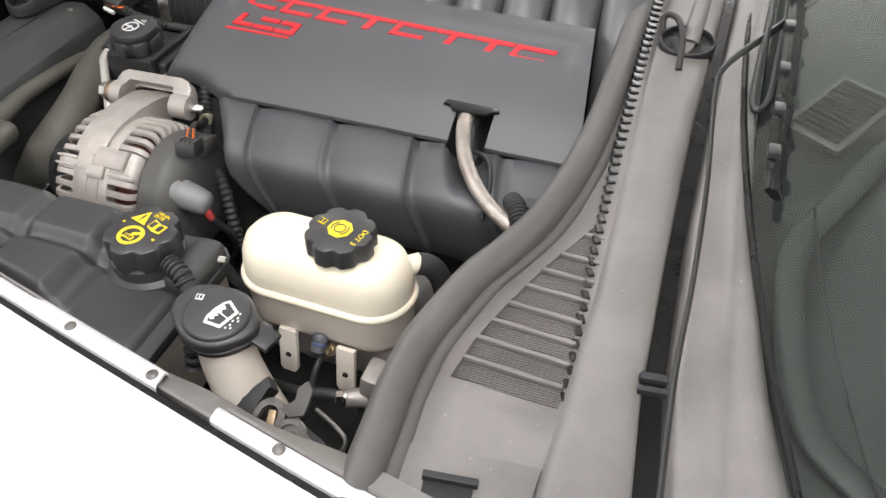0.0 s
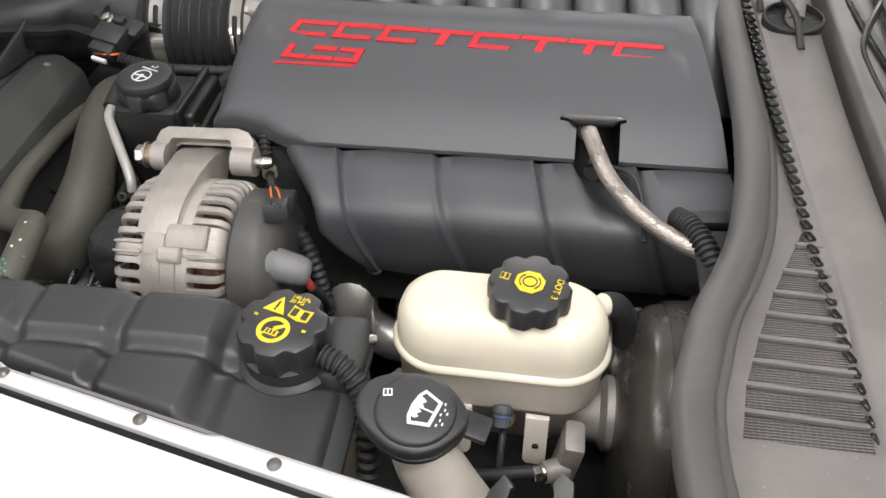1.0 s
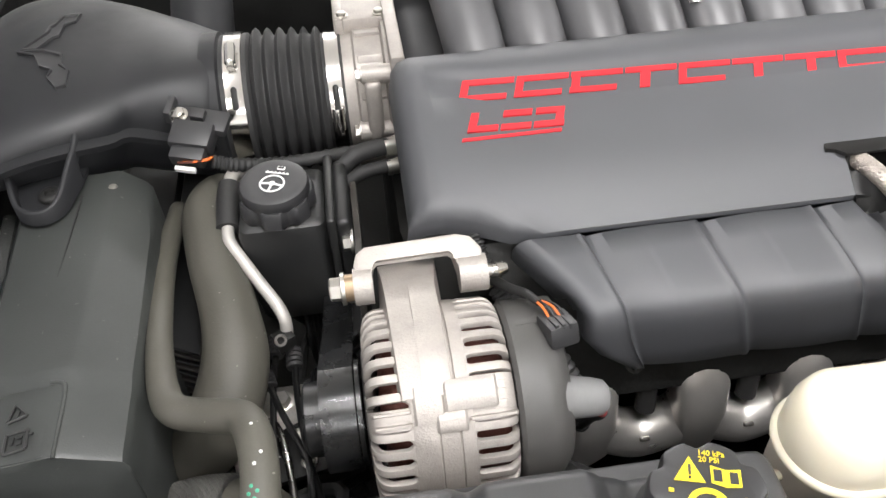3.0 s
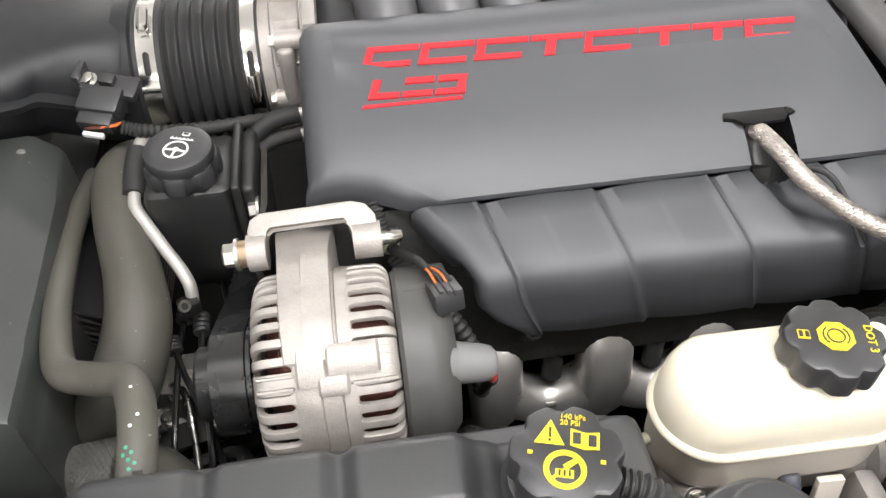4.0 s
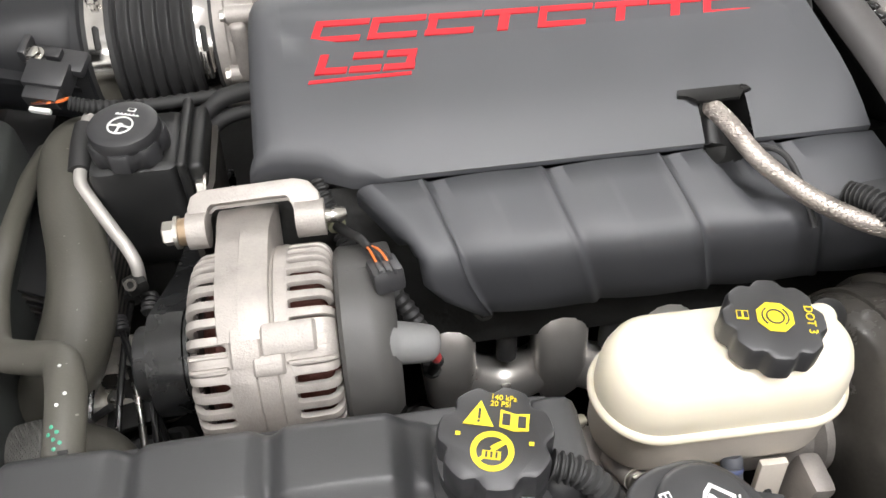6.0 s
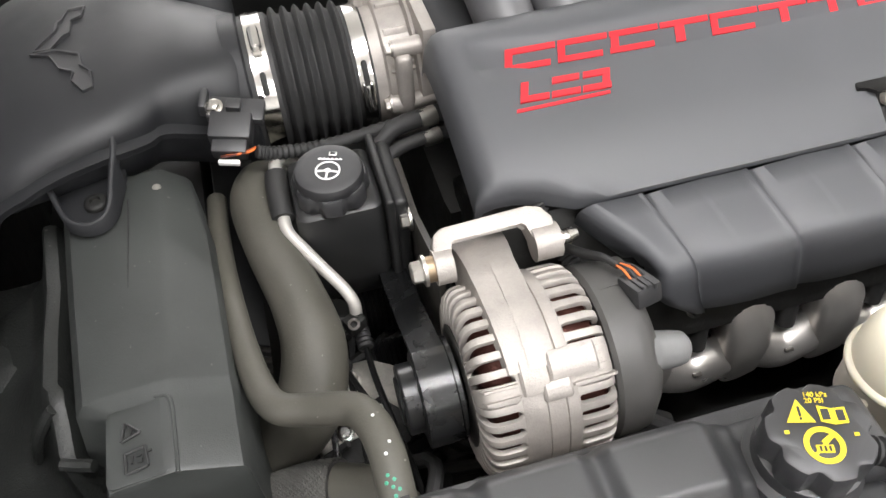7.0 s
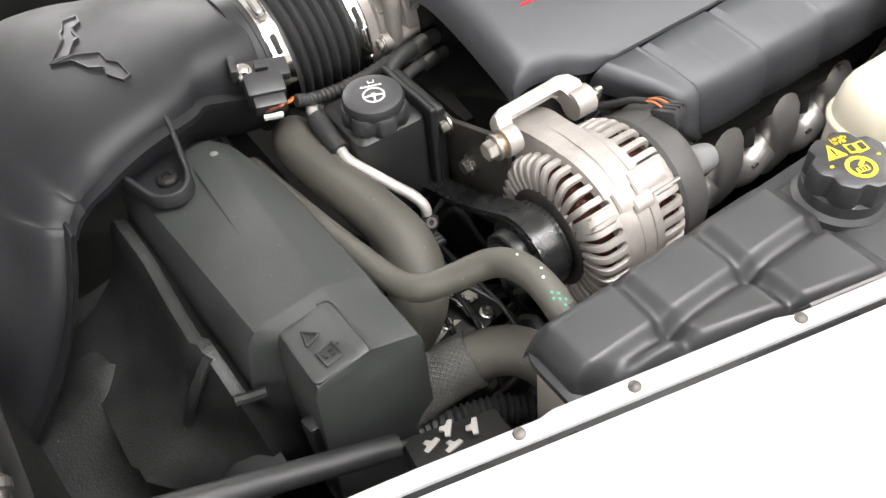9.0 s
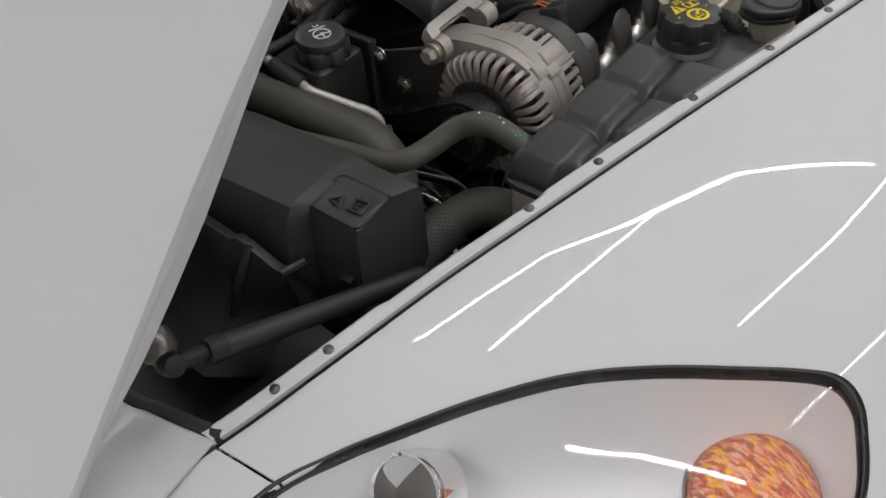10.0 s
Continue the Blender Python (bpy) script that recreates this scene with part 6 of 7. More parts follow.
# coolant surge tank with its scalloped cap
tank = thing("surge_tank", "black plastic coolant surge tank moulded in square cushions", "coolant tank", (-0.28, -0.05, 0.68))
X0, X1, Y1 = -0.434, -0.112, 0.004


def tank_front(x):
    return smooth_at(RAIL_Y, x) + 0.024 if x > -0.4 else smooth_at(RAIL_Y, -0.4) + 0.024 + 0.5 * (-0.4 - x)


def fold(d):
    """Depth of a groove between two cushions at d from its middle."""
    return 0.0072 * smooth_step(1 - d / 0.0115) + 0.0012 * math.exp(-(d / 0.017) ** 2)


def tank_z(x, y):
    z = 0.8285
    dy = abs(y + 0.055)
    for g in (-0.358, -0.283, -0.207):
        dx = abs(x - g)
        z -= fold(dx)
        # the cushions' corners are cut off where the grooves cross
        z -= 0.0035 * max(0.0, 1 - (dx + dy) / 0.02)
    z -= fold(dy)
    ex, ey = min(x - X0, X1 - x), min(y - tank_front(x), Y1 - y)
    for e in (ex, ey):
        if e < 0.016:
            z -= 0.02 * (1 - e / 0.016) ** 2
    u = max(0.0, min(1.0, (x + 0.212) / 0.022))
    return z - 0.02 * u * u * (3 - 2 * u)


nx, ny = 200, 110
rows = []
for i in range(nx + 1):
    x = X0 + (X1 - X0) * i / nx
    f = tank_front(x)
    rows.append([V(x, f + (Y1 - f) * j / ny, tank_z(x, f + (Y1 - f) * j / ny)) for j in range(ny + 1)])
bm = bmesh.new()
sheet(bm, rows, 0.004)
shell = part("top_shell", bm, tank_black, tank, smooth=70)


def tank_outline(i):
    """The tank's plan, inset by i, with rounded back corners."""
    out = [(X0 + i + (X1 - X0 - 2 * i) * k / 20, tank_front(X0 + (X1 - X0) * k / 20) + i) for k in range(21)]
    for cx, cy, q in ((X1 - 0.018, Y1 - 0.018, 0), (X0 + 0.018, Y1 - 0.018, 1)):
        out += [(cx + (0.018 - i) * math.cos((q + k / 5) * math.pi / 2), cy + (0.018 - i) * math.sin((q + k / 5) * math.pi / 2)) for k in range(6)]
    return out


bm = bmesh.new()
stack(bm, tank_outline, [(0.012, 0.69), (0.004, 0.70), (0.002, 0.79), (0.0, 0.794)])
part("lower_shell", bm, aged_cream, tank, "yellowed translucent lower half")
bm = bmesh.new()
stack(bm, tank_outline, [(0.0, 0.793), (-0.004, 0.794), (-0.004, 0.8), (0.0, 0.803)])
part("weld_flange", bm, tank_black, tank)
CM = Matrix.Translation((-0.162, -0.039, 0.003)) @ pose(0, 0, 0, 0, 0, 6)
bm = bmesh.new()
lathe(bm, [(0.036, 0.79), (0.035, 0.806), (0.031, 0.81), (0.031, 0.8205), (0.029, 0.821)], CM, 44)
part("neck", bm, tank_black, tank)
bm = bmesh.new()
stack(bm, scalloped(0.031, 7, 0.0042), [(0.001, 0.8185), (0, 0.82), (0, 0.838), (0.001, 0.841), (0.003, 0.842)], CM)
ccap = part("cap", bm, cap_black, tank, "black scalloped pressure cap with yellow symbols", smooth=35)
tm = Matrix.Translation((-0.162, -0.039, 0.8451)) @ pose(0, 0, 0, 0, 0, -16)
flat([(-0.0178, 0.0045), (-0.0018, 0.0045), (-0.0095, 0.0192)], tm, yellow, ccap, label="yellow warning triangle")
up1 = tm @ Matrix.Translation((0, 0, 0.0006))
flat(rect(-0.0096, 0.0112, 0.0013, 0.006), up1, cap_black, ccap)
flat(rect(-0.0097, 0.0066, 0.0013, 0.0013), up1, cap_black, ccap)
flat([(0.0012, 0.005), (0.0088, 0.003), (0.0165, 0.004), (0.0165, 0.014), (0.0088, 0.013), (0.0012, 0.015)], tm, yellow, ccap, label="yellow handbook symbol")
flat(rect(0.0046, 0.0092, 0.0042, 0.0066), up1, cap_black, ccap)
flat(rect(0.0128, 0.0085, 0.0042, 0.0066), up1, cap_black, ccap)
text_part("140 kPa", 0.0044, tm @ Matrix.Translation((0.0022, 0.0222, 0.0002)), 0.0003, yellow, ccap, "yellow print")
text_part("20 PSI", 0.0044, tm @ Matrix.Translation((0.0008, 0.0183, 0.0002)), 0.0003, yellow, ccap, "yellow print")
annulus(0.0082, 0.0112, tm @ Matrix.Translation((-0.001, -0.0095, 0)), yellow, ccap)
flat(rect(-0.0012, -0.0118, 0.0095, 0.0046), tm, yellow, ccap)
flat([(-0.001, -0.0085), (0.003, -0.0055), (0.0058, -0.0035), (0.0048, -0.0022), (0.0012, -0.0045), (-0.0022, -0.0072)], tm, yellow, ccap)
flat(rect(-0.001, -0.0095, 0.0185, 0.0017), tm @ Matrix.Translation((-0.001, -0.0095, 0.0)) @ pose(0, 0, 0, 0, 0, 42) @ Matrix.Translation((0.001, 0.0095, 0.0001)), yellow, ccap)
for k in range(3):
    flat(rect(-0.0038 + k * 0.0026, -0.0118, 0.0011, 0.003), up1, cap_black, ccap)
flat(rect(-0.0195, -0.0015, 0.0026, 0.002), tm, yellow, ccap)
flat(rect(0.0185, -0.003, 0.0026, 0.002), tm, yellow, ccap)
bm = bmesh.new()
box(bm, (-0.124, -0.032, 0.80), (0.03, 0.06, 0.04), (0, 0, 0), 0.012, 3)
part("end_shoulder", bm, tank_black, tank)
bm = bmesh.new()
sweep(bm, [(-0.134, -0.05, 0.826), (-0.118, -0.056, 0.822), (-0.104, -0.066, 0.808), (-0.1, -0.08, 0.79), (-0.1, -0.09, 0.755)], 0.0075, 14, 16, wave=lambda i: (0.0012, 0.0012, -0.001, -0.001)[i % 4])
solid("overflow_conduit", bm, rubber, "black corrugated overflow hose from the tank's neck", "conduit", smooth=30)
bm = bmesh.new()
sweep(bm, [(-0.126, -0.026, 0.812), (-0.116, -0.02, 0.81), (-0.106, -0.016, 0.806)], [0.004, 0.0045, 0.004], 12, 6)
solid("vent_pipe", bm, steel, "short plated vent pipe at the tank's end", "pipe")

# washer bottle filler
washer = thing("washer_filler", "cream washer bottle neck with black flip cap", "washer filler", (-0.06, -0.09, 0.7))
bm = bmesh.new()
sweep(bm, [(-0.065, -0.088, 0.82), (-0.062, -0.091, 0.802), (-0.053, -0.098, 0.778), (-0.034, -0.108, 0.748), (-0.008, -0.118, 0.71)], [0.0215, 0.0215, 0.0225, 0.024, 0.0255], 26, 8)
part("neck", bm, aged_cream, washer)
WM = Matrix.Translation((-0.065, -0.088, 0.8205)) @ pose(0, 0, 0, 3, 3, 0)
bm = bmesh.new()


def tear(i):
    out = []
    for k in range(48):
        t = k * math.tau / 48
        r = 0.0295 + 0.01 * max(0, math.cos(t - math.radians(165))) ** 4 + 0.004 * max(0, math.cos(t)) ** 10
        out.append(((r - i) * math.cos(t), (r - i) * math.sin(t)))
    return out


stack(bm, tear, [(0.0045, -0.009), (0.001, -0.0075), (0.0005, -0.003), (0.0018, -0.002), (0.0, -0.0005), (0.0, 0.0055), (0.0014, 0.0078), (0.004, 0.0085), (0.02, 0.0088)], WM)
lathe(bm, [(0.0262, 0.0075), (0.0258, 0.0095), (0.0248, 0.0112), (0.0228, 0.0118), (0.012, 0.0118)], WM, 44)
wcap = part("flip_cap", bm, cap_black, washer, "black flip cap with white symbol", smooth=50)
bm = bmesh.new()
lathe(bm, [(0.0225, -0.01), (0.0235, -0.001)], WM, 36)
part("collar", bm, cap_black, washer)
sm = WM @ Matrix.Translation((0.006, -0.001, 0.0118)) @ pose(0, 0, 0, 0, 0, 72) @ Matrix.Scale(1.0, 4)
glass_out = [(-0.0095, -0.008), (0.0095, -0.008), (0.0135, 0.0055), (0.0085, 0.0082), (0.0, 0.0092), (-0.0085, 0.0082), (-0.0135, 0.0055)]
flat(glass_out, sm, white_ink, wcap, label="white windscreen wash symbol")
flat([(x * 0.8, y * 0.74 + 0.0002) for x, y in glass_out], sm @ Matrix.Translation((0, 0, 0.0005)), cap_black, wcap)
spray = [(-0.0085, 0.0032), (-0.0062, 0.0012), (-0.0052, 0.0034), (-0.0026, 0.001), (-0.0014, 0.0036), (0.0014, 0.001), (0.0026, 0.0034), (0.0052, 0.0012), (0.0068, 0.0036), (0.0075, 0.0058), (0.0, 0.007), (-0.0078, 0.0058)]
flat(spray, sm @ Matrix.Translation((0, 0, 0.0009)), white_ink, wcap)
flat(rect(0.0, -0.0015, 0.0011, 0.009), sm @ Matrix.Translation((0, 0, 0.0007)), white_ink, wcap)
for k, (x, y) in enumerate(((-0.0075, -0.0105), (-0.0035, -0.0115), (0.0005, -0.0105), (0.0045, -0.0118), (0.0085, -0.0105), (-0.0055, -0.0138), (0.0025, -0.014))):
    flat(rect(x, y, 0.0018, 0.0011), sm @ pose(0, 0, 0, 0, 0, 4), white_ink, wcap)
lm = WM @ Matrix.Translation((-0.019, 0.0085, 0.0114)) @ pose(0, 0, 0, 0, 0, 10)
flat(rect(0, 0, 0.006, 0.0055), lm, white_ink, wcap)
flat(rect(-0.0013, 0, 0.0015, 0.0032), lm @ Matrix.Translation((0, 0, 0.0006)), cap_black, wcap)
flat(rect(0.0013, 0, 0.0015, 0.0032), lm @ Matrix.Translation((0, 0, 0.0006)), cap_black, wcap)
bm = bmesh.new()
box(bm, (-0.0305, -0.086, 0.8155), (0.026, 0.019, 0.005), (0, 8, -12), 0.002)
part("hinge_strap", bm, cap_black, washer)

# bonnet latch at the bay's edge
latch = thing("bonnet_latch", "worn metal bonnet latch on a black bracket", "latch", (0.03, -0.15, 0.76))
LM = Matrix.Translation((0.018, -0.146, 0.806)) @ pose(0, 0, 0, 26, -6, -16)
bm = bmesh.new()
prism(bm, [(-0.045, -0.02), (-0.012, -0.026), (0.045, -0.022), (0.062, -0.01), (0.03, 0.004), (-0.03, 0.012), (-0.048, 0.002)], 0.004, LM @ Matrix.Translation((0, 0, -0.012)), 0.001)
part("bracket", bm, black, latch)
bm = bmesh.new()
prism(bm, [(-0.042, -0.012), (-0.03, -0.018), (-0.022, -0.008), (-0.026, 0.004), (-0.022, 0.018), (-0.03, 0.024), (-0.036, 0.012)], 0.012, LM @ Matrix.Translation((0, 0, -0.009)), 0.0015)
part("side_wall", bm, black, latch)
bm = bmesh.new()
claw = [(0.0135 * math.cos(radians(a)), 0.0135 * math.sin(radians(a))) for a in range(-30, 211, 15)] + [(0.0085 * math.cos(radians(a)), 0.0085 * math.sin(radians(a))) for a in range(210, -31, -15)]
prism(bm, [(x - 0.011, y) for x, y in claw], 0.003, LM @ Matrix.Translation((0, 0, 0.0)), 0.0006)
part("claw", bm, worn_metal, latch, "bright worn claw")
bm = bmesh.new()
box(bm, LM @ V(-0.011, -0.001, -0.003), (0.006, 0.013, 0.005), (26, -6, 6), 0.001)
part("claw_spring", bm, brass, latch, "tarnished brass spring")
bm = bmesh.new()
lathe(bm, [(0.003, 0.0), (0.0135, 0.0), (0.0145, 0.0012), (0.0135, 0.0028), (0.0095, 0.0028), (0.009, 0.0014), (0.0058, 0.0014), (0.0052, 0.004), (0.001, 0.0045)], LM @ Matrix.Translation((0.0125, -0.006, 0.0)), 30)
part("pivot_disc", bm, worn_metal, latch, "stepped steel pivot")
bm = bmesh.new()
prism(bm, [(0.014, -0.006), (0.03, -0.007), (0.05, -0.012), (0.062, -0.016), (0.063, -0.012), (0.05, -0.006), (0.032, 0.0), (0.02, 0.004)], 0.0022, LM @ Matrix.Translation((0, 0, 0.001)), 0.0006)
part("lever", bm, worn_metal, latch)
bm = bmesh.new()
prism(bm, [(-0.004, 0.008), (0.006, 0.006), (0.016, 0.012), (0.012, 0.03), (0.004, 0.034), (0.0, 0.026), (0.004, 0.018)], 0.0025, LM @ Matrix.Translation((0, 0, 0.003)), 0.0006)
part("finger", bm, cover_grey, latch)
bm = bmesh.new()
sweep(bm, [LM @ V(*q) for q in ((0.022, 0.02, 0.004), (0.045, 0.016, 0.006), (0.056, 0.01, 0.005), (0.054, -0.01, 0.002), (0.068, -0.02, 0.0))], 0.0016, 8)
part("wire_spring", bm, worn_metal, latch)

# power steering reservoir
ps = thing("steering_fluid_reservoir", "black plastic power steering reservoir with printed cap", "reservoir", (-0.385, 0.27, 0.72))
bm = bmesh.new()
stack(bm, roundrect(0.07, 0.075, 0.01), [(0.01, 0.70), (0.004, 0.71), (0.0, 0.735), (0.0, 0.802), (0.002, 0.809), (0.007, 0.812)], Matrix.Translation((-0.387, 0.275, 0)))
part("tank", bm, black, ps)
bm = bmesh.new()
box(bm, (-0.349, 0.274, 0.766), (0.007, 0.084, 0.106), (0, 0, 0), 0.003, 3)
part("weld_flange", bm, black, ps)
bm = bmesh.new()
box(bm, (-0.3405, 0.274, 0.764), (0.012, 0.076, 0.098), (0, 0, 0), 0.005, 3)
part("end_cover", bm, black, ps)
PM = Matrix.Translation((-0.389, 0.264, 0.8385)) @ pose(0, 0, 0, 2, 0, 6) @ Matrix.Translation((0, 0, -0.8385))
bm = bmesh.new()
stack(bm, scalloped(0.0298, 7, 0.0038), [(0.001, 0.8125), (0.0, 0.8135), (0.0, 0.8265), (0.0016, 0.829)], PM)
part("cap_grip", bm, cap_black, ps)
bm = bmesh.new()
lathe(bm, [(0.026, 0.8265), (0.0268, 0.828), (0.0268, 0.8345), (0.0258, 0.8372), (0.0235, 0.8384), (0.018, 0.8386)], PM, 44)
pcap = part("cap", bm, cap_black, ps, "round black cap with white wheel symbol")
tm = PM @ Matrix.Translation((-0.001, -0.0035, 0.8386)) @ pose(0, 0, 0, 0, 0, -26)
annulus(0.0084, 0.0098, tm, white_ink, pcap)
for a in (188, 352, 270):
    flat(rect(0.005, 0, 0.009, 0.0017), tm @ pose(0, 0, 0, 0, 0, a), white_ink, pcap)
annulus(0.0004, 0.0024, tm, white_ink, pcap)
flat([(-0.0095, 0.0125)] + [(-0.0095 + k * 0.00158, 0.0125 + (0.0012 if k % 2 else -0.0005)) for k in range(13)] + [(0.0095, 0.0118), (-0.0095, 0.0112)], tm, white_ink, pcap)
flat(rect(0.001, 0.018, 0.006, 0.0035), tm, white_ink, pcap)
flat(rect(0.001, 0.018, 0.004, 0.0018), tm @ Matrix.Translation((0, 0, 0.0006)), cap_black, pcap)

# hoses ----------------------------------------------------------------------
bm = bmesh.new()
sweep(bm, [(-0.437, 0.345, 0.76), (-0.446, 0.325, 0.778), (-0.452, 0.295, 0.785), (-0.446, 0.25, 0.782), (-0.434, 0.2, 0.77), (-0.43, 0.164, 0.757), (-0.4395, 0.136, 0.736), (-0.458, 0.127, 0.708), (-0.485, 0.132, 0.682), (-0.515, 0.15, 0.672), (-0.56, 0.172, 0.665)], [0.02, 0.0205, 0.0205, 0.0208, 0.022, 0.0248, 0.0262, 0.026, 0.025, 0.0245, 0.0245], 24, 8)
rad_hose = thing("radiator_hose", "thick olive-grey rubber radiator hose with paint dots", "hose", (-0.44, 0.2, 0.7))
part("tube", bm, hose_rubber, rad_hose)
bm = bmesh.new()
sweep(bm, [(-0.515, 0.15, 0.672), (-0.53, 0.1575, 0.6695), (-0.545, 0.165, 0.667)], [0.0262, 0.0268, 0.0262], 24, 4)
part("end_collar", bm, rubber, rad_hose, "black rubber end collar")
rad_tube = rad_hose.children[0]
for x, y, z in ((-0.4485, 0.266, 0.81), (-0.449, 0.269, 0.81), (-0.4285, 0.149, 0.79), (-0.4205, 0.146, 0.785), (-0.432, 0.09, 0.77), (-0.455, 0.2, 0.8)):
    dot_on("paint_dot", rad_tube, (x, y, z), 0.0014, white_ink, rad_hose)
bm = bmesh.new()
sweep(bm, [(-0.487, 0.34, 0.757), (-0.4865, 0.29, 0.769), (-0.4845, 0.245, 0.778), (-0.481, 0.2, 0.784), (-0.476, 0.155, 0.789), (-0.4695, 0.118, 0.789), (-0.459, 0.096, 0.793), (-0.437, 0.085, 0.798), (-0.412, 0.071, 0.81), (-0.402, 0.052, 0.818), (-0.398, 0.03, 0.817), (-0.398, 0.003, 0.808), (-0.398, -0.022, 0.792)], [0.0088, 0.0088, 0.0088, 0.009, 0.0095, 0.0105, 0.011, 0.011, 0.0112, 0.0115, 0.0115, 0.0115, 0.0115], 18, 8)
bleed = thing("bleed_hose", "slim olive-grey coolant hose running to the surge tank", "hose", (-0.45, 0.15, 0.75))
part("tube", bm, hose_rubber, bleed)
bleed_tube = bleed.children[0]
for x, y in ((-0.407, 0.008), (-0.4015, 0.0045), (-0.397, 0.009), (-0.4025, 0.0125), (-0.395, 0.002), (-0.401, -0.0015)):
    dot_on("stamp", bleed_tube, (x, y, 0.83), 0.0013, green_ink, bleed, "green stamped mark")
for x, y in ((-0.399, 0.0255), (-0.3945, 0.0325), (-0.401, 0.052)):
    dot_on("paint_dot", bleed_tube, (x, y, 0.83), 0.0012, white_ink, bleed)
clip = thing("spring_clamp", "thin steel spring clamp on the coolant hose's end", "clamp", (-0.398, 0.0, 0.79))
for y, z in ((0.0015, 0.807), (-0.0085, 0.8015)):
    bm = bmesh.new()
    m = Matrix.Translation((-0.398, y, z)) @ V(0, -0.88, -0.48).to_track_quat("Z", "Y").to_matrix().to_4x4()
    lathe(bm, [(0.0117, -0.0013), (0.0126, -0.0013), (0.0126, 0.0013), (0.0117, 0.0013)], m, 28, (False, False))
    part("band", bm, dark_iron, clip)
bm = bmesh.new()
box(bm, (-0.3945, -0.0035, 0.8165), (0.006, 0.012, 0.0012), (28, 0, 0), 0.0004)
part("bridge", bm, dark_iron, clip)
bm = bmesh.new()
sweep(bm, [(-0.53, 0.088, 0.655), (-0.505, 0.083, 0.674), (-0.481, 0.0785, 0.69), (-0.4565, 0.0735, 0.702), (-0.4335, 0.066, 0.711)], 0.0232, 24, 8)
lower = thing("lower_hose", "coolant hose in a grey braided nylon sleeve", "hose", (-0.46, 0.07, 0.65))
part("sleeve", bm, nylon, lower)
wind(curve([(-0.53, 0.088, 0.655), (-0.505, 0.083, 0.674), (-0.481, 0.0785, 0.69), (-0.4565, 0.0735, 0.702), (-0.4335, 0.066, 0.711)], 34), 0.0236, 56, 0.026, 0.0006, nylon_yarn, lower)
bm = bmesh.new()
sweep(bm, [(-0.445, 0.07, 0.707), (-0.4325, 0.0655, 0.7115), (-0.413, 0.053, 0.7185), (-0.399, 0.035, 0.719), (-0.391, 0.012, 0.714), (-0.388, -0.01, 0.705)], 0.0205, 22, 8)
part("tube", bm, hose_rubber, lower)
# pale metal line with a rubber joint
pipe = thing("cooler_line", "pale metal fluid line with a black rubber joint", "pipe", (-0.42, 0.24, 0.75))
bm = bmesh.new()
sweep(bm, [(-0.41, 0.325, 0.79), (-0.42, 0.321, 0.806), (-0.428, 0.311, 0.811), (-0.43, 0.295, 0.809)], 0.0055, 14)
part("upper_line", bm, white_metal, pipe)
bm = bmesh.new()
sweep(bm, [(-0.4295, 0.3, 0.81), (-0.431, 0.282, 0.806), (-0.431, 0.258, 0.8)], 0.0092, 16)
part("rubber_joint", bm, rubber, pipe)
bm = bmesh.new()
sweep(bm, [(-0.4308, 0.262, 0.802), (-0.43, 0.247, 0.797), (-0.422, 0.234, 0.79), (-0.408, 0.214, 0.778), (-0.398, 0.2, 0.77), (-0.393, 0.191, 0.76), (-0.394, 0.187, 0.745)], 0.005, 14)
part("lower_line", bm, white_metal, pipe)
bm = bmesh.new()
box(bm, (-0.396, 0.182, 0.748), (0.016, 0.014, 0.012), (0, 0, 30), 0.003)
part("fitting", bm, dark_iron, pipe)
bm = bmesh.new()
lathe(bm, [(0.0028, 0), (0.0048, 0.0002), (0.0048, 0.002), (0.0028, 0.002)], Matrix.Translation((-0.397, 0.176, 0.755)) @ pose(0, 0, 0, 50, 0, 0), 16, (False, False))
part("eyelet", bm, worn_metal, pipe)

# black electrical box and its tray -------------------------------------------
ebox = thing("electrical_box", "dusty black moulded cover box with embossed warning symbols", "cover box", (-0.53, 0.17, 0.63))
bm = bmesh.new()
# stepped cover: three long facets across, cut by the low end
def box_section(y, drop):
    """(x, z) round the cover at y."""
    right = lerp_table([(0.05, -0.482), (0.154, -0.4842), (0.255, -0.4875), (0.336, -0.5005)], y)
    if y < 0.115:
        out = [(right + 0.002, 0.62), (right, 0.793), (right - 0.003, 0.7995), (-0.5185, 0.8125), (-0.5235, 0.814), (-0.556, 0.8095), (-0.5645, 0.8065), (-0.5685, 0.797), (-0.572, 0.745), (-0.574, 0.62)]
    else:
        left = -0.583 - 0.0775 * (y - 0.121)
        out = [(right + 0.002, 0.62), (right, 0.796), (right - 0.003, 0.802), (-0.5185, 0.8155), (-0.5235, 0.817), (left + 0.014, 0.8135), (left + 0.004, 0.811), (left - 0.004, 0.8), (left - 0.013, 0.755), (left - 0.016, 0.62)]
    return [V(x, y, z - (drop if z > 0.7 else 0)) for x, z in out]


loft(bm, [box_section(y, d) for y, d in ((0.0575, 0.006), (0.059, 0.0015), (0.062, 0.0), (0.085, 0.0), (0.104, 0.0), (0.1145, 0.0), (0.1225, 0.0), (0.126, 0.0), (0.16, 0.0), (0.21, 0.0), (0.26, 0.0012), (0.31, 0.003), (0.334, 0.005), (0.3355, 0.014))])
part("cover", bm, dusty, ebox, smooth=32)
PADM = Matrix.Translation((-0.5455, 0.0865, 0.8115)) @ pose(0, 0, 0, 0, -7, 0)
bm = bmesh.new()
stack(bm, roundrect(0.04, 0.054, 0.005), [(0, -0.004), (0.0, -0.0007), (0.0008, -0.0003)], PADM)
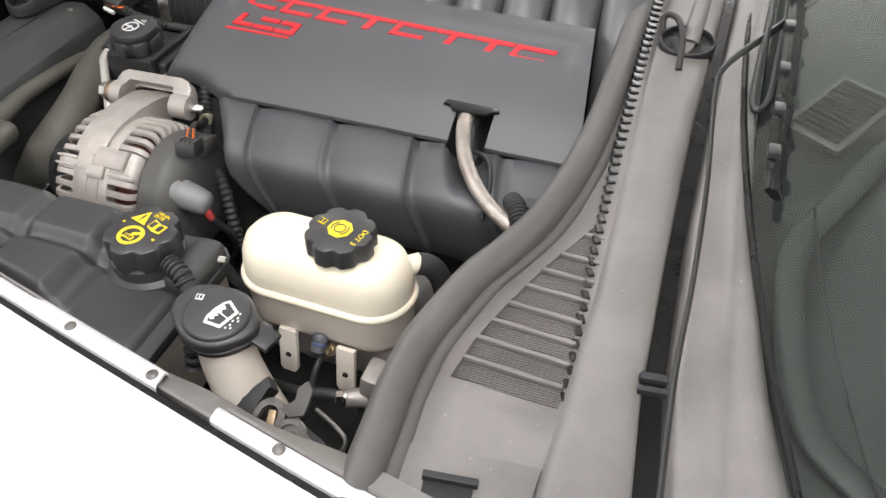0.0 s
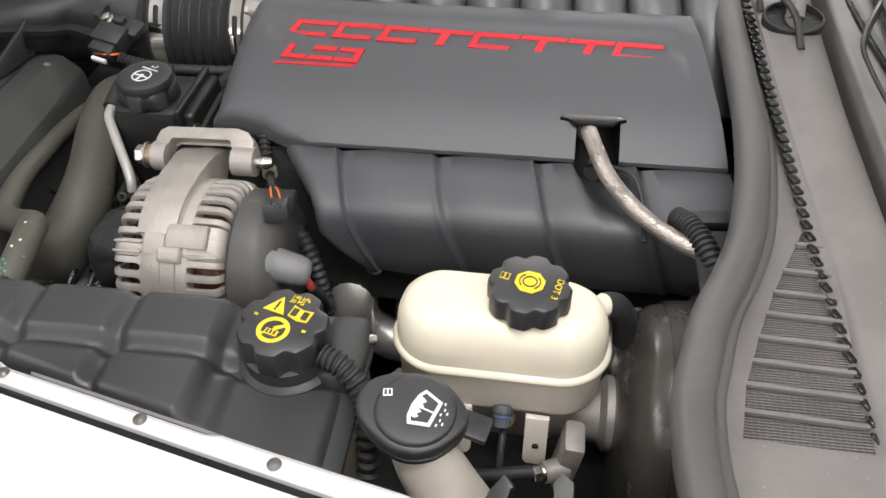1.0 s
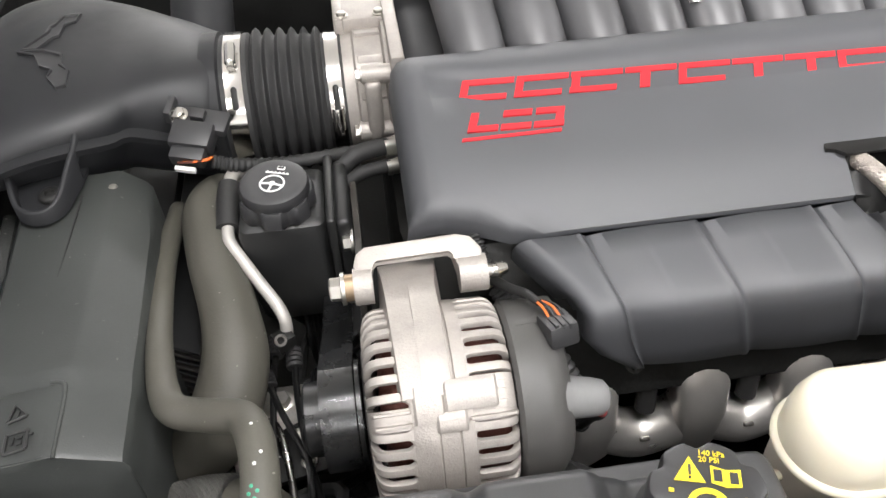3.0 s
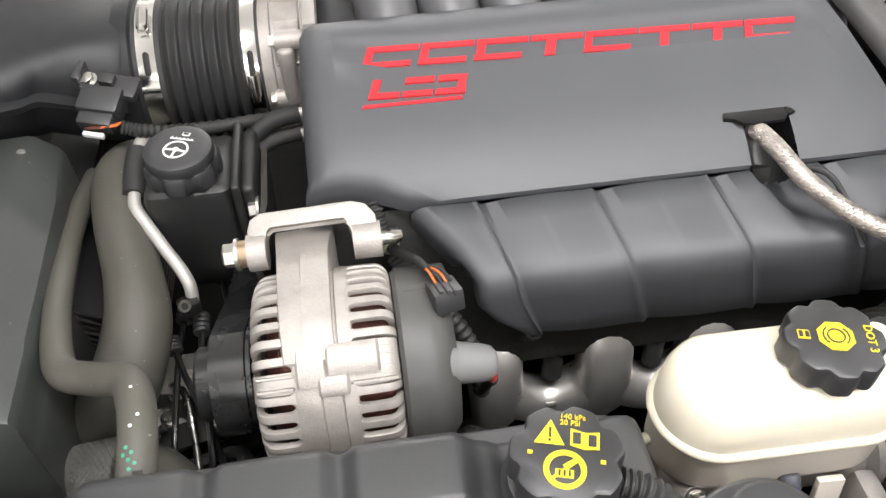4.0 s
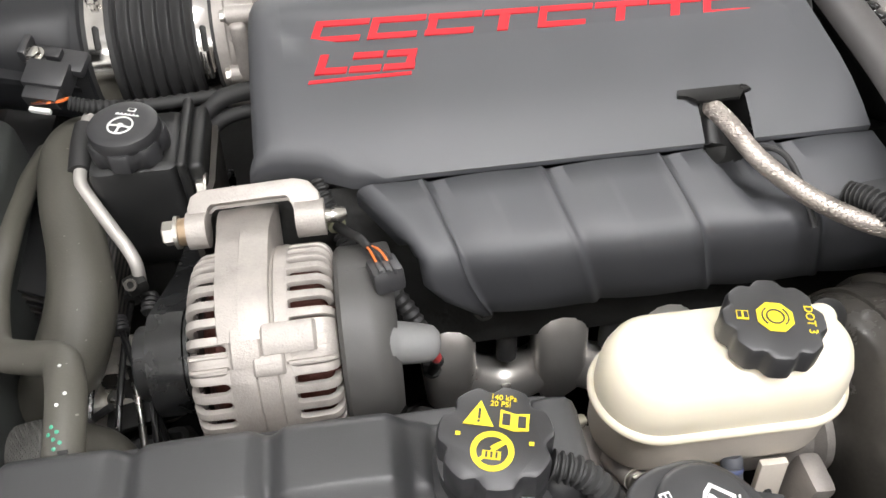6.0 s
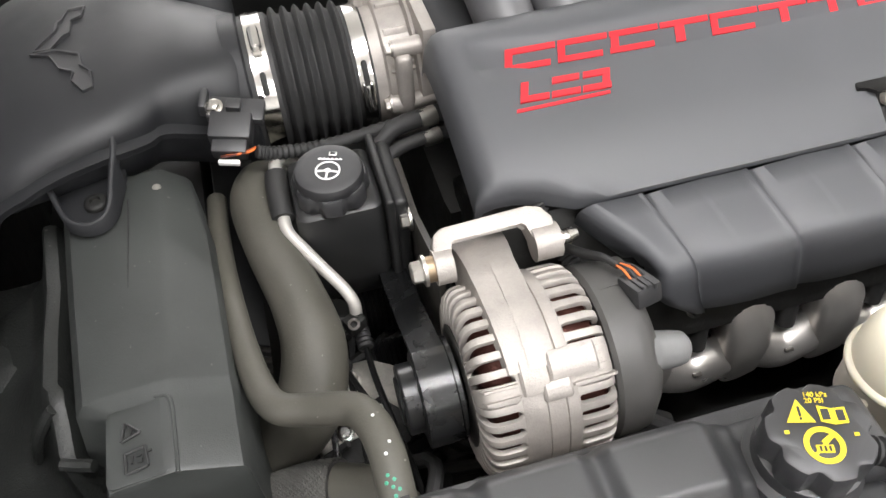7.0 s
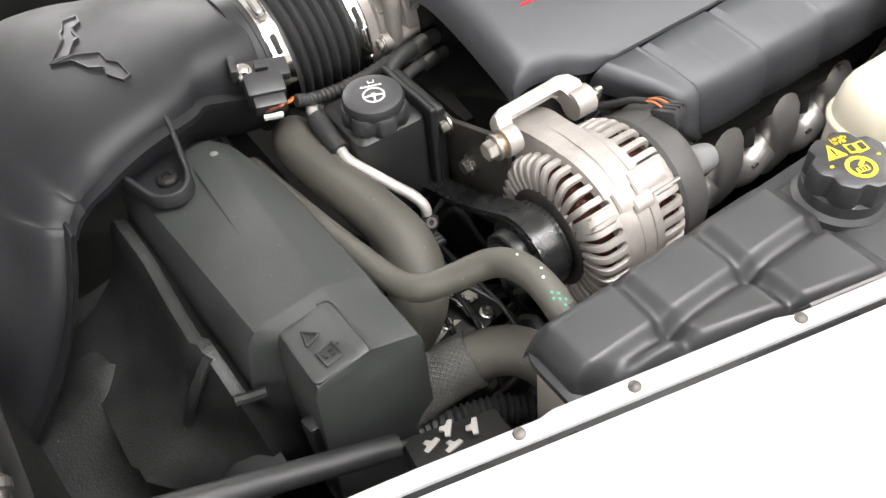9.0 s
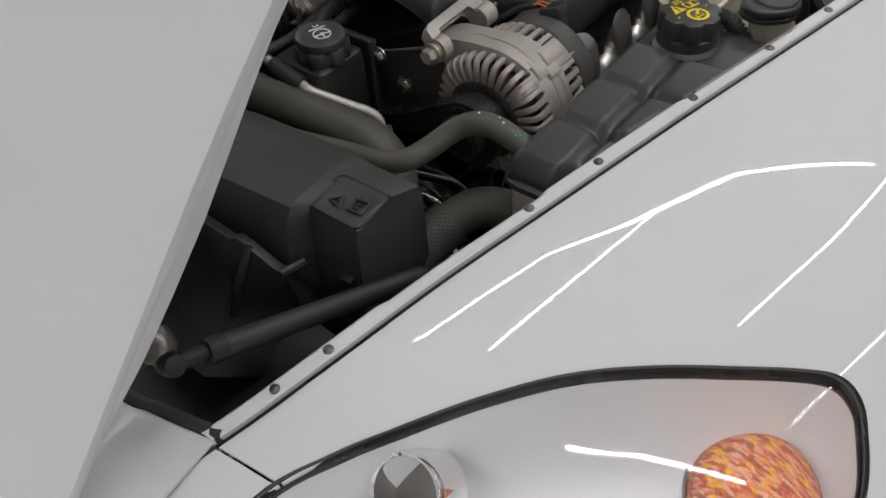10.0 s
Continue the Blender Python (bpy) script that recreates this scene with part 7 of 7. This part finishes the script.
pad = part("symbol_pad", bm, dusty, ebox)
em = PADM @ Matrix.Translation((0, 0, 0.0004))
for pts, x, y in (([(-0.0055, -0.0065), (0.0065, -0.003), (-0.003, 0.0065)], -0.004, 0.009), ([(-0.0065, -0.008), (0.007, -0.0065), (0.0055, 0.0075), (-0.0075, 0.006)], 0.0, -0.0125)):
    bm = bmesh.new()
    loop = [em @ V(x + a, y + b, 0.0006) for a, b in pts]
    for a, b in zip(loop, loop[1:] + loop[:1]):
        rod(bm, a, b, 0.0011, n=6)
    part("embossed_symbol", bm, black, pad)
for x, y, w, h in ((-0.0035, 0.0085, 0.0012, 0.005), (-0.003, -0.012, 0.002, 0.005), (0.002, -0.014, 0.003, 0.003), (0.0015, -0.01, 0.003, 0.002), (0.008, -0.009, 0.003, 0.0016)):
    flat(rect(x, y, w, h), em, black, pad, "embossed_symbol", 0.001)
bm = bmesh.new()
sweep(bm, [(-0.5215, 0.058, 0.8125), (-0.5218, 0.085, 0.8135), (-0.5225, 0.106, 0.814), (-0.5255, 0.1135, 0.814), (-0.533, 0.1155, 0.8135)], 0.0016, 8)
part("mould_ridge", bm, dusty, ebox)
bm = bmesh.new()
box(bm, (-0.5462, 0.255, 0.8152), (0.0009, 0.092, 0.0012), (0.5, -3, -1.2))
part("mould_line", bm, grey_plastic, ebox)
bm = bmesh.new()
lathe(bm, [(0.004, -0.001), (0.0032, 0.001), (0.001, 0.0015)], Matrix.Translation((-0.5235, 0.311, 0.8135)), 9)
solid("sealant_blob", bm, dark_sealant, "hardened grey sealant blob on the box", "sealant")

tray = thing("side_tray", "dusty black moulded tray ledge beside the box", "tray", (-0.64, 0.18, 0.6))
LEDGE = [(0.32, -0.62, 0.79, 0.0), (0.262, -0.6165, 0.786, 0.0), (0.258, -0.6165, 0.784, 0.0), (0.21, -0.6175, 0.783, 0.0), (0.17, -0.6175, 0.780, 0.0), (0.164, -0.6135, 0.7805, 0.0), (0.152, -0.613, 0.777, 0.0), (0.14, -0.612, 0.771, 0.2), (0.121, -0.611, 0.7635, 0.6), (0.115, -0.6095, 0.7625, 0.8), (0.112, -0.609, 0.757, 0.9), (0.106, -0.607, 0.735, 1.0), (0.098, -0.605, 0.69, 1.0)]
rows = []
for y, x, z, end in LEDGE:
    f = 1 - 0.65 * end
    rows.append([V(x + 0.026, y, z - 0.05), V(x + 0.012, y, z - 0.012), V(x + 0.0085, y, z - 0.002), V(x + 0.004, y, z), V(x - 0.001, y, z - 0.0006), V(x - 0.0045 * f, y, z - 0.006), V(x - 0.013 * f, y, z - 0.03), V(x - 0.025 * f, y, z - 0.058), V(x - 0.048 * f, y, z - 0.082), V(x - 0.085 * f, y, z - 0.1)])
bm = bmesh.new()
sheet(bm, rows, 0.003)
part("ledge", bm, tray_black, tray, smooth=38)
# floor of the tray, running under the duct and falling away towards the strut
bm = bmesh.new()
rows = []
for i in range(15):
    y = 0.075 + i * 0.0205
    row = []
    for j in range(13):
        x = -0.6 - j * 0.0155
        bulge = 0.016 * math.exp(-((x + 0.69) / 0.03) ** 2 - ((y - 0.2) / 0.07) ** 2) + 0.01 * math.sin(y * 40 + j * 0.6) * (j / 12)
        row.append(V(x, y, 0.697 - 0.02 * j / 12 - 0.07 * smooth_step((-0.615 - x) / 0.09) * smooth_step((0.27 - y) / 0.1) - 0.12 * max(0.0, 0.12 - y) + bulge))
    rows.append(row)
sheet(bm, rows, 0.004)
part("tray_floor", bm, tray_black, tray, "stained dark tray floor", smooth=60)
bm = bmesh.new()
sweep(bm, [(-0.6125, 0.151, 0.777), (-0.622, 0.15, 0.765), (-0.636, 0.152, 0.742), (-0.648, 0.155, 0.712)], [0.004, 0.0045, 0.005, 0.004], 8)
part("gusset", bm, tray_black, tray)
bm = bmesh.new()
sweep(bm, [(-0.611, 0.116, 0.7605), (-0.601, 0.112, 0.761), (-0.589, 0.1075, 0.7625)], 0.0045, 8)
part("end_ledge", bm, tray_black, tray)
bm = bmesh.new()
box(bm, (-0.565, 0.075, 0.69), (0.03, 0.016, 0.12), (0, 0, 8), 0.004)
part("slot_bracket", bm, black, tray)

bm = bmesh.new()
box(bm, (-0.497, -0.002, 0.742), (0.075, 0.035, 0.012), (-18, 8, -12), 0.003)
clip_plate = thing("clip_plate", "dark bracket plate carrying small pale clips", "bracket", (-0.5, 0.0, 0.735))
part("plate", bm, dark_iron, clip_plate)
for x, y, a in ((-0.515, 0.004, 20), (-0.498, 0.008, 50), (-0.503, -0.006, 10), (-0.482, -0.002, 60)):
    bm = bmesh.new()
    prism(bm, [(-0.007, -0.002), (0.007, -0.002), (0.007, 0.002), (0.002, 0.002), (0.002, 0.007), (-0.002, 0.007), (-0.002, 0.002), (-0.007, 0.002)], 0.002, Matrix.Translation((x, y, 0.75)) @ pose(0, 0, 0, -18, 8, a), 0.0005)
    part("pale_clip", bm, white_metal, clip_plate)

# gas strut
strut = thing("gas_strut", "dusty black gas strut lying along the bay's edge", "gas strut", (-0.65, 0.02, 0.78))
a, b = V(-0.757, 0.049, 0.8425), V(-0.535, 0.02, 0.749)
d = (b - a)
bm = bmesh.new()
lathe(bm, [(0.003, -0.012), (0.0075, -0.0105), (0.0085, 0.0), (0.0075, 0.009), (0.004, 0.0105)], Matrix.Translation(a) @ pose(0, 0, 0, 60, 0, 0), 18)
part("ball_socket", bm, dark_iron, strut)
bm = bmesh.new()
rod(bm, a, a + d * 0.12, 0.0058, n=16)
part("neck", bm, dark_iron, strut)
bm = bmesh.new()
rod(bm, a + d * 0.11, a + d * 0.17, 0.0098, n=18)
part("collar", bm, dark_iron, strut)
bm = bmesh.new()
rod(bm, a + d * 0.15, b, 0.0092, n=20)
part("tube", bm, black, strut)
bm = bmesh.new()
rod(bm, b, b + d * 0.35, 0.003, n=12)
part("piston_rod", bm, dark_iron, strut)
bm = bmesh.new()
lathe(bm, [(0.008, -0.02), (0.013, -0.014), (0.013, -0.002), (0.009, 0.002), (0.009, 0.008), (0.0115, 0.009), (0.0115, 0.015), (0.006, 0.02), (0.006, 0.028)], Matrix.Translation((-0.753, 0.07, 0.854)) @ pose(0, 0, 0, -70, 30, 0), 22)
solid("hinge_stud", bm, worn_metal, "worn steel threaded hinge stud at the bonnet's foot", "stud")

# dark lining of the bay and small pipes ----------------------------------------
lining = thing("bay_lining", "dark inner lining of the engine bay", "engine bay", (-0.2, 0.3, 0.3), kind="structure")


def plate(name, centre, size, rot=(0, 0, 0)):
    bm = bmesh.new()
    box(bm, centre, size, rot, 0.004)
    part(name, bm, dark_iron, lining)


plate("bay_floor", (-0.25, 0.44, 0.45), (1.2, 1.25, 0.02))
plate("bulkhead", (0.2, 0.44, 0.63), (0.02, 1.3, 0.4))
plate("front_wall", (-0.77, 0.44, 0.56), (0.02, 0.95, 0.36))
plate("inner_wing", (-0.14, -0.15, 0.595), (0.75, 0.012, 0.42), (0, 0, -15))
plate("inner_wing", (-0.62, -0.02, 0.53), (0.34, 0.012, 0.4), (0, 0, -20))
plate("far_wing", (-0.29, 0.945, 0.62), (1.05, 0.02, 0.44))
rad = thing("radiator", "dark radiator core with fine horizontal fins", "radiator", (-0.53, 0.42, 0.5))
# every second fin is paler metal, standing in for highlights on the fins
for k in range(34):
    bm = bmesh.new()
    box(bm, (-0.477 - 0.001 * k, 0.4, 0.742 - k * 0.0075), (0.03, 0.42, 0.0022), (0, 35, 0))
    part("fin", bm, worn_metal if k % 2 else black, rad)
bm = bmesh.new()
box(bm, (-0.54, 0.42, 0.59), (0.05, 0.5, 0.3), (0, 6, 0), 0.01)
part("core", bm, black, rad)
rng = random.Random(4)
for k in range(26):
    x, y = rng.uniform(-0.46, -0.2), rng.uniform(0.05, 0.3)
    z = rng.uniform(0.58, 0.66)
    pts = [(x + rng.uniform(-0.06, 0.06), y + rng.uniform(-0.06, 0.06), z + rng.uniform(-0.03, 0.04)) for _ in range(4)]
    pts.sort(key=lambda p: p[1])
    bm = bmesh.new()
    sweep(bm, pts, rng.uniform(0.003, 0.007), 8, 6)
    solid("wiring_run", bm, rubber if k % 3 else dark_iron, "dark wiring run low in the engine bay", "wiring", "wiring runs")
for y, z, r in ((0.335, 0.80, 0.008), (0.32, 0.79, 0.006)):
    bm = bmesh.new()
    sweep(bm, [(-0.345, y - 0.01, z - 0.01), (-0.325, y, z), (-0.30, y + 0.005, z + 0.002), (-0.27, y + 0.01, z)], r, 12)
    solid("breather_hose", bm, rubber, "short black breather hose beside the reservoir", "hose", "breather hoses")
    bm = bmesh.new()
    sweep(bm, [(-0.3, y + 0.004, z + 0.001), (-0.285, y + 0.007, z + 0.001)], r + 0.001, 12)
    solid("hose_crimp", bm, steel, "plated crimp on a breather hose", "crimp", "hose crimps")
bm = bmesh.new()
sweep(bm, [(-0.235, 0.16, 0.80), (-0.225, 0.14, 0.79), (-0.2, 0.12, 0.77), (-0.185, 0.105, 0.74), (-0.18, 0.1, 0.7)], 0.0065, 10, 12, wave=lambda i: 0.0008 if i % 2 else -0.0008)
solid("corrugated_loom", bm, rubber, "black corrugated wire loom beside the alternator", "loom")

# tensioner bracket and low loom in front of the engine
tens = thing("belt_tensioner", "grey cast belt tensioner bracket with bolts", "tensioner", (-0.41, 0.12, 0.66))
bm = bmesh.new()
prism(bm, [(-0.03, -0.02), (0.028, -0.024), (0.034, 0.0), (0.02, 0.022), (-0.02, 0.018)], 0.008, Matrix.Translation((-0.405, 0.125, 0.675)) @ pose(0, 0, 0, 10, -8, 10), 0.002)
part("plate", bm, dark_iron, tens)
for dx, dy in ((-0.018, 0.0), (0.012, 0.012), (0.018, -0.012)):
    bm = bmesh.new()
    hexbolt(bm, (-0.405 + dx, 0.125 + dy, 0.684), (0, -0.2, 1), 0.005, 0.006)
    part("bolt", bm, steel, tens)
bm = bmesh.new()
sweep(bm, [(-0.425, 0.16, 0.68), (-0.41, 0.14, 0.695), (-0.402, 0.11, 0.69), (-0.4, 0.08, 0.67)], 0.003, 10)
part("arm_rod", bm, steel, tens)
bm = bmesh.new()
sweep(bm, [(-0.5, 0.06, 0.66), (-0.47, 0.045, 0.675), (-0.44, 0.035, 0.675), (-0.41, 0.02, 0.67)], 0.012, 14, 12, wave=lambda i: 0.0018 if i % 2 else -0.0015)
solid("low_conduit", bm, rubber, "black corrugated conduit low beside the tank", "conduit")
